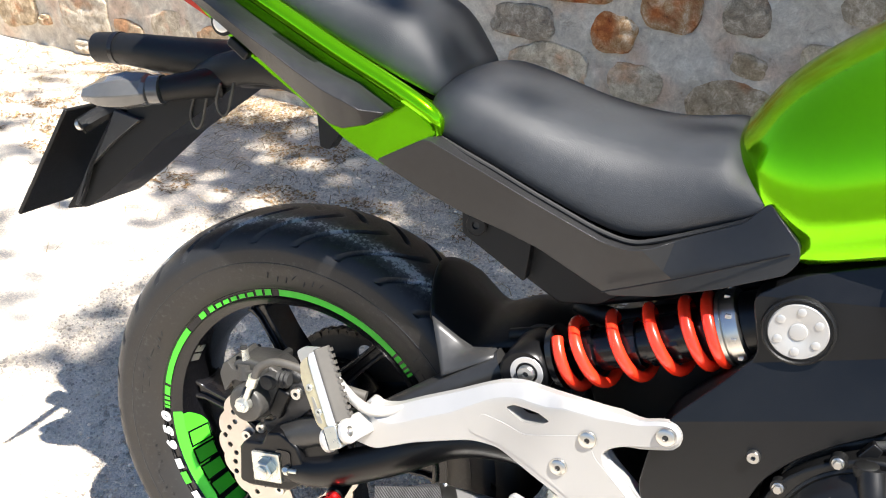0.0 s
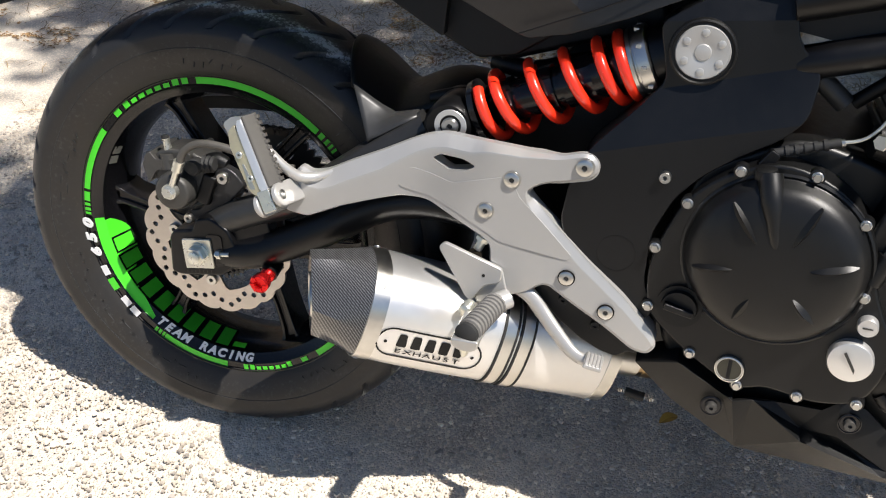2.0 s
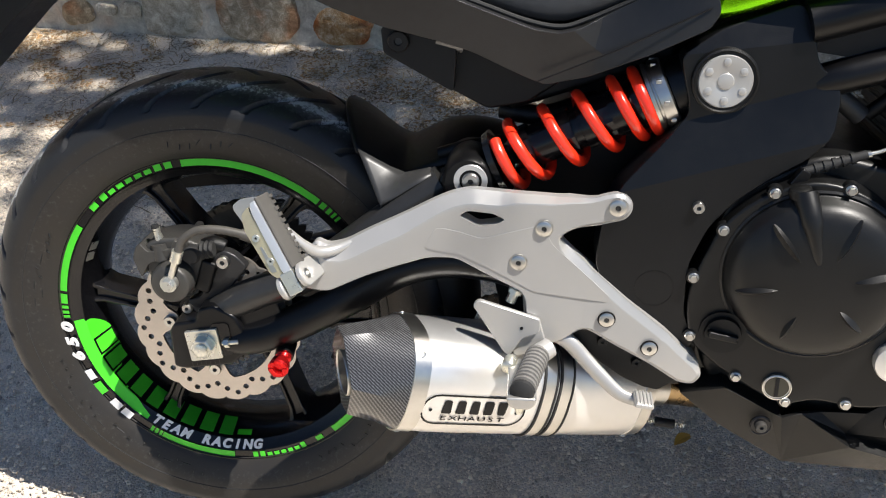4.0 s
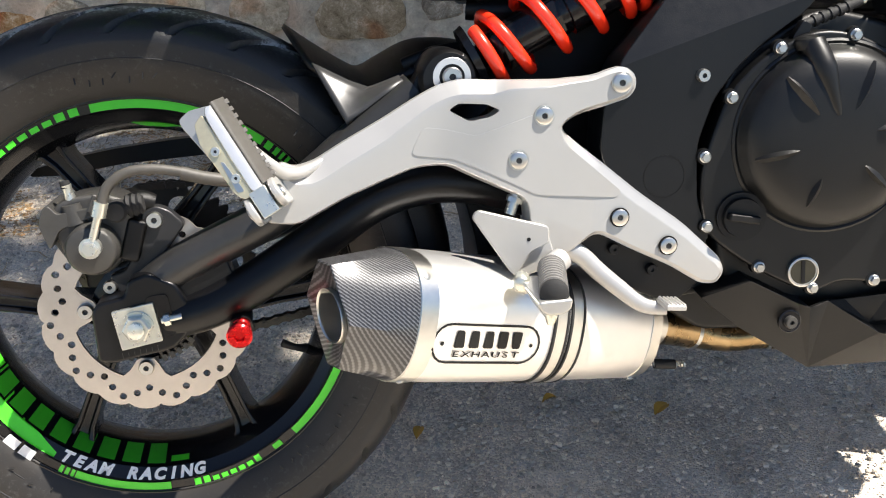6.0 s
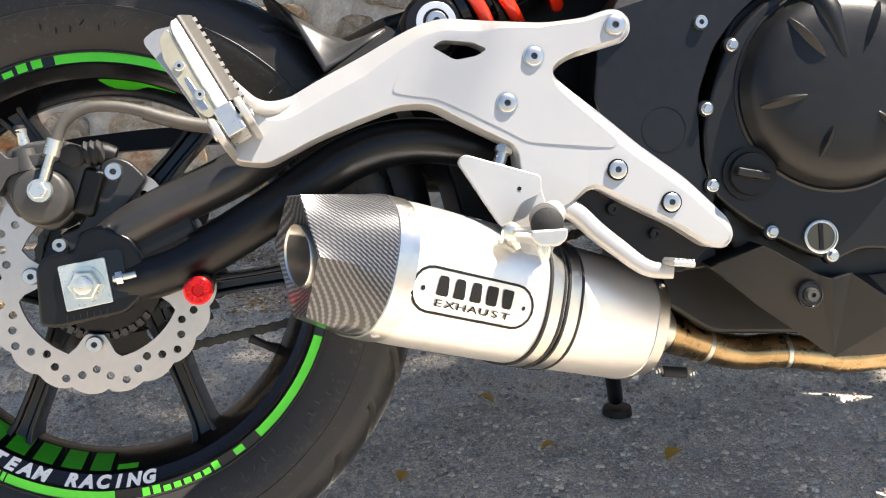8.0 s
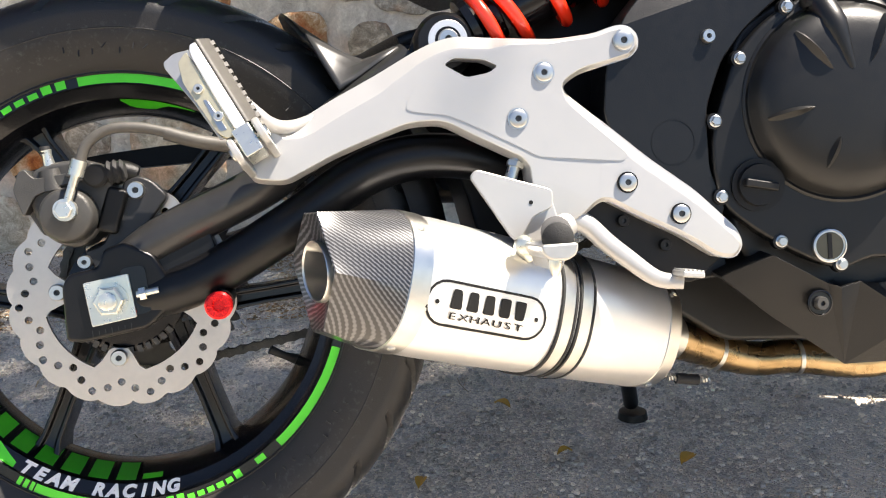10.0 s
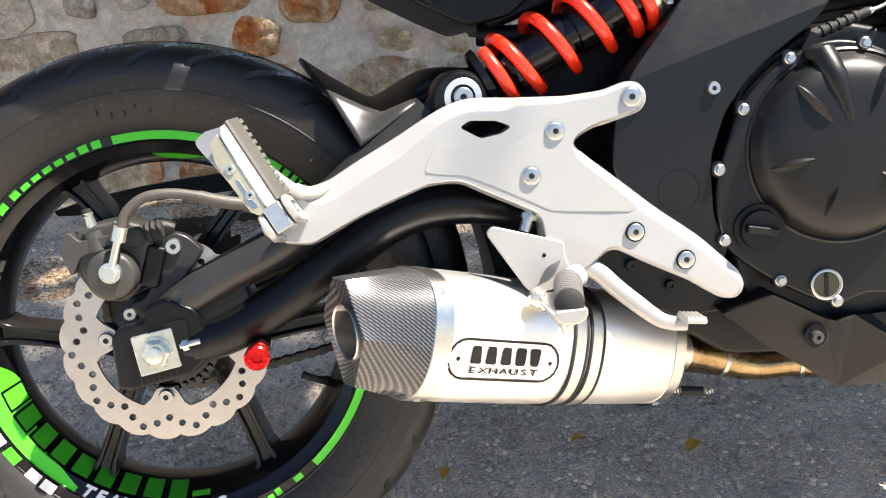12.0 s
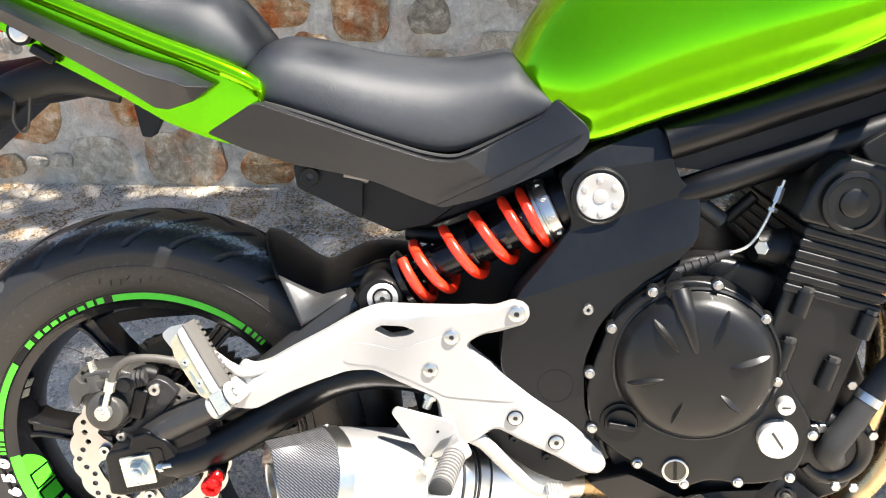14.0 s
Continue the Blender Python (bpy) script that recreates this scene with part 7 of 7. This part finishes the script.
def needle(rnd):
    l, w, h = rnd.uniform(0.008, 0.035), rnd.uniform(0.0005, 0.0016), rnd.uniform(0.0, 0.003)
    b = rnd.uniform(-0.3, 0.3) * l
    v = [(-l, -w, h), (-l, w, h), (0, b + w, h + 0.003), (0, b - w, h + 0.003), (l, -w, 0.001), (l, w, 0.001)]
    return v, [(0, 3, 2, 1), (3, 4, 5, 2)]


WALL_AT = lambda x: 1.62 - 0.16 * x


def near_bike(rnd):
    return rnd.uniform(-0.95, 1.25), rnd.uniform(-0.4, 1.4)


def by_wall(rnd):
    x = rnd.uniform(-2.6, 1.8)
    return x, WALL_AT(x) - abs(rnd.gauss(0, 0.38)) ** 1.15 - 0.01


scatter("grit", "loose grey grit and small stones on the asphalt", "grit", PEBBLE, 78000, near_bike, pebble, 3)
scatter("grit", "loose grey grit and small stones by the wall", "grit", PEBBLE, 7000, by_wall, pebble, 8)
def in_drifts(rnd):
    """Leaf bits gather in ragged drifts on the verge."""
    while True:
        x = rnd.uniform(-2.2, 1.5)
        y = WALL_AT(x) - rnd.uniform(0.02, 0.75)
        if noise.noise((x * 3.3, y * 3.3, 9)) + 0.5 * noise.noise((x * 11, y * 11, 2)) > 0.12:
            return x, y


def flake(rnd):
    """A curled bit of dry leaf."""
    l, w, h = rnd.uniform(0.003, 0.009), rnd.uniform(0.002, 0.005), rnd.uniform(0.001, 0.004)
    return [(-l, 0, 0.001), (0, -w, h), (l, 0, 0.001), (0, w, h * rnd.random())], [(0, 1, 2), (0, 2, 3)]


scatter("leaf_litter", "brown and orange bits of dry leaf on the verge", "leaf litter", LEAF_BROWN, 9000, in_drifts, flake, 12)
scatter("needle_litter", "dry brown needles and leaf bits along the wall", "leaf litter", LITTER, 5000, by_wall, needle, 5)


def leaf(x, y, l, turn, material, label):
    bm = bmesh.new()
    n = 7
    rows = []
    for k in range(n):
        t = k / (n - 1)
        w = l * 0.28 * math.sin(math.pi * min(0.98, t * 0.95 + 0.03)) ** 0.8
        z = 0.003 + 0.006 * math.sin(math.pi * t)
        rows.append([bm.verts.new((l * (t - 0.5), -w, z + 0.003)), bm.verts.new((l * (t - 0.5), 0, z)), bm.verts.new((l * (t - 0.5), w, z + 0.003))])
    for a, b in zip(rows, rows[1:]):
        for i in (0, 1):
            bm.faces.new((a[i], a[i + 1], b[i + 1], b[i]))
    o = part("fallen_leaf", bm, material, None, label)
    tagged(o, category="leaf", group="fallen leaves")
    o.matrix_world = pose(x, y, 0.003, 0, 0, turn)


for x, y, l, a in ((-0.385, -0.194, 0.022, 100), (0.651, 0.063, 0.035, 40), (0.30, 0.08, 0.028, 70), (-0.02, 0.75, 0.04, 10), (0.45, 0.30, 0.030, 130), (0.50, 0.12, 0.024, 200)):
    leaf(x, y, l, a, LEAF_YELLOW, "small dry yellow leaf lying on the ground")


# ---- the stone wall ----
def build_wall():
    TH, H, X0, X1 = 0.4, 2.0, -5.0, 5.0
    ang = math.atan(-0.16)
    base = pose(0, 1.62, 0, 0, 0, math.degrees(ang))
    nx, nz = 340, 80
    verts, faces = [], []
    for j in range(nz + 1):
        for i in range(nx + 1):
            x, z = X0 + (X1 - X0) * i / nx, -0.05 + (H + 0.05) * j / nz
            y = 0.014 * noise.noise((x * 7, z * 7, 1)) + 0.007 * noise.noise((x * 22, z * 22, 5))
            verts.append((x, y, z))
    for j in range(nz):
        for i in range(nx):
            a = j * (nx + 1) + i
            faces.append((a, a + 1, a + nx + 2, a + nx + 1))
    o = len(verts)
    verts += [(X0, TH, -0.05), (X1, TH, -0.05), (X1, TH, H), (X0, TH, H)]
    faces += [(o + 1, o, o + 3, o + 2), (nz * (nx + 1), nz * (nx + 1) + nx, o + 2, o + 3)]
    me = bpy.data.meshes.new("wall_north")
    me.from_pydata(verts, [], faces)
    me.materials.append(MORTAR)
    for f in me.polygons:
        f.use_smooth = True
    wall = tagged(new("wall_north", me), "rubble stone wall with wide grey mortar joints", "wall", kind="structure")
    wall.matrix_world = base
    rnd = random.Random(21)
    tones = {"pale": STONE_PALE, "tan": STONE_TAN, "rust": STONE_RUST, "grey": STONE_GREY}
    kinds = {t: [] for t in tones}
    for t in tones:
        for k in range(7):
            n = 28
            seed = rnd.uniform(0, 50)
            rings = ((1.04, 2.4), (1.0, -0.2), (0.90, -0.85), (0.62, -1.0), (0.30, -1.05))
            v, f = [], []
            for ring, (s, dep) in enumerate(rings):
                for i in range(n):
                    a = TAU * i / n
                    ca, sa = math.cos(a), math.sin(a)
                    q = (abs(ca) ** 3.4 + abs(sa) ** 3.4) ** (1 / 3.4)
                    rag = 1 + 0.20 * noise.noise((ca * 1.3, sa * 1.3, seed)) + 0.06 * noise.noise((ca * 3, sa * 3, seed + 9)) + 0.02 * noise.noise((ca * 9, sa * 9, seed + 4))
                    r = s * rag / q
                    x, z = 0.5 * r * ca, 0.5 * r * sa
                    # craggy face with a few broken ledges
                    y = dep + (0.55 * noise.noise((x * 3, z * 5, seed)) + 0.28 * noise.noise((x * 9, z * 9, seed)) if ring else 0)
                    v.append((x, y, z))
            v.append((0, -1.0, 0))
            for ring in range(len(rings) - 1):
                for i in range(n):
                    j = (i + 1) % n
                    f.append((ring * n + i, ring * n + j, (ring + 1) * n + j, (ring + 1) * n + i))
            for i in range(n):
                f.append(((len(rings) - 1) * n + i, (len(rings) - 1) * n + (i + 1) % n, len(rings) * n))
            m2 = bpy.data.meshes.new("stone")
            m2.from_pydata(v, [], f)
            m2.materials.append(tones[t])
            for p in m2.polygons:
                p.use_smooth = p.index >= n
            kinds[t].append(m2)
    laid = []
    count = [0]
    rest = {t: ([], []) for t in tones}

    def lay(x, z, w, h, tone, turn=0.0):
        m = Matrix.Translation((x, -0.003, z)) @ Euler((0, turn, 0)).to_matrix().to_4x4() @ Matrix.Diagonal((w, rnd.uniform(0.007, 0.012), h, 1))
        me2 = rnd.choice(kinds[tone])
        laid.append((x, z, w, h))
        if -2.0 < x < 1.6 and z < 1.0 and count[0] < 290:
            ob = new("stone", me2)
            ob.parent, ob.matrix_basis = wall, m
            count[0] += 1
        else:
            rv, rf = rest[tone]
            o = len(rv)
            rv += [tuple(m @ q.co) for q in me2.vertices]
            rf += [tuple(o + i for i in p.vertices) for p in me2.polygons]

    # the stones that stand out behind the bike
    for x, z, w, h, tone in (
            (-0.435, 0.100, 0.27, 0.20, "tan"), (-0.182, 0.250, 0.26, 0.215, "pale"), (-0.164, 0.064, 0.18, 0.11, "rust"),
            (-0.426, 0.300, 0.12, 0.105, "grey"), (-0.574, 0.262, 0.155, 0.125, "rust"), (-0.716, 0.085, 0.20, 0.16, "pale"),
            (-0.618, 0.433, 0.30, 0.10, "tan"), (0.108, 0.165, 0.21, 0.105, "rust"), (0.199, 0.050, 0.25, 0.105, "tan"),
            (0.174, 0.535, 0.165, 0.15, "rust"), (0.371, 0.527, 0.12, 0.10, "grey"), (0.36, 0.285, 0.24, 0.13, "tan"),
            (-0.26, 0.425, 0.20, 0.10, "grey"), (0.02, 0.43, 0.13, 0.11, "rust"), (0.09, 0.30, 0.15, 0.11, "pale"),
            (0.60, 0.42, 0.18, 0.13, "pale"), (-0.10, 0.545, 0.26, 0.09, "rust"), (0.44, 0.10, 0.18, 0.12, "rust")):
        lay(x, z, w, h, tone)
    # the rest of the rubble, large stones first
    for tries, lo, hi in ((1500, 0.22, 0.32), (4000, 0.14, 0.22), (5000, 0.07, 0.13)):
        for _ in range(tries):
            w = rnd.uniform(lo, hi)
            h = w * rnd.uniform(0.55, 0.9)
            x, z = rnd.uniform(-4.8, 4.8), rnd.uniform(h * 0.35, H - h * 0.6)
            if all(abs(x - c[0]) > (w + c[2]) * 0.5 + 0.004 or abs(z - c[1]) > (h + c[3]) * 0.5 + 0.003 for c in laid):
                lay(x, z, w, h, rnd.choice(("pale", "pale", "tan", "tan", "rust", "grey")), rnd.uniform(-0.25, 0.25))
    for t in tones:
        me3 = bpy.data.meshes.new("more_stones")
        me3.from_pydata(rest[t][0], [], rest[t][1])
        me3.materials.append(tones[t])
        ob = tagged(new("more_stones", me3), kind="stuff")
        ob.parent = wall


build_wall()


# ---- the tree over the wall, whose crown shades the ground behind the bike ----
def build_tree():
    rnd = random.Random(4)
    foot = Vector((4.3, 2.9, 0))
    tree = tagged(new("tree"), "tall tree with small leaves leaning over the stone wall", "tree")
    tree.location = foot
    trunk = [(0, 0, 0), (-0.05, -0.1, 1.6), (-0.25, -0.4, 3.2), (-0.6, -0.9, 4.8), (-1.0, -1.5, 6.2)]
    part("trunk", tube(trunk, (0.24, 0.20, 0.16, 0.12, 0.06), 14), BARK, tree, smooth=60)
    for k in range(16):
        o = Vector(trunk[rnd.choice((2, 3, 3, 4))])
        # the crown is thick over the road ahead, thin further back along the wall
        thin = k > 10
        tip = Vector((rnd.uniform(-3.8, -2.4), rnd.uniform(-2.4, -1.4), 6.1)) if thin else Vector((rnd.uniform(-2.2, 0.8), rnd.uniform(-3.0, -1.4), rnd.uniform(5.2, 6.4)))
        mid = o.lerp(tip, 0.5) + Vector((rnd.uniform(-0.2, 0.2), rnd.uniform(-0.2, 0.2), 0.3))
        part("limb", tube([o, mid, tip], (0.05, 0.03, 0.008), 8), BARK, tree, smooth=60)
    # a few loose sprays of leaves reach out over the seat and the tank
    sprays = ((0.085, 0.115, 0.022), (-0.07, 0.21, 0.035), (-0.36, 0.22, 0.05), (0.25, 0.10, 0.025))
    verts, faces = [], []
    slant = Vector((0.52, -0.15, 1.0))
    for _ in range(22000):
        # leaves hang in ragged clumps, thickest over the road just behind the bike
        gx, gy = rnd.uniform(-2.8, 2.4), rnd.uniform(0.0, 2.4)
        clump = 0.5 + 0.5 * noise.noise((gx * 3.1, gy * 3.1, 2)) + 0.35 * noise.noise((gx * 9, gy * 9, 5))
        edge = 0.31 + 0.12 * noise.noise((gx * 2, 0, 7))
        if gy < edge:
            keep = 0.06 * math.exp((gy - edge) / 0.2)
            keep += 0.35 * max(math.exp(-((gx - x) ** 2 + (gy - y) ** 2) / r ** 2) for x, y, r in sprays)
        elif gx > -0.55 and gy < 0.95:
            keep = 2.2 * clump + 0.8
        elif gx > -1.5 and 1.2 < gy < 2.0:
            keep = 3.2 * clump - 0.6 if gy < 1.68 or gx > -0.5 else 1.1 * clump - 0.2
            if gx > -0.95 and gy < 1.68:
                keep += 0.9
        elif gx > -0.8 and gy < 1.8:
            keep = 1.5 * clump + 0.15
        else:
            keep = (0.30 + 1.7 * min(1.0, max(0.0, (gx + 1.0) / 0.6)) * (1.0 if gy < 1.5 else 0.4)) * (clump * 1.8 - 0.5) * (1.0 if gx > -2.2 else 0.5) * (1.0 if gy < 1.4 else 0.5)
        if rnd.random() > keep:
            continue
        p = Vector((gx, gy, 0)) - foot + slant * rnd.uniform(4.9, 6.6)
        l, w = rnd.uniform(0.04, 0.075), rnd.uniform(0.018, 0.032)
        e = Euler((rnd.uniform(-0.8, 0.8), rnd.uniform(-0.8, 0.8), rnd.uniform(0, TAU))).to_matrix()
        o = len(verts)
        verts += [tuple(p + e @ Vector(q)) for q in ((-l, 0, 0), (0, -w, 0.004), (l, 0, 0), (0, w, 0.004))]
        faces.append((o, o + 1, o + 2, o + 3))
    me = bpy.data.meshes.new("crown")
    me.from_pydata(verts, [], faces)
    me.materials.append(LEAF_GREEN)
    ob = tagged(new("crown", me), kind="stuff")
    ob.parent = tree


build_tree()
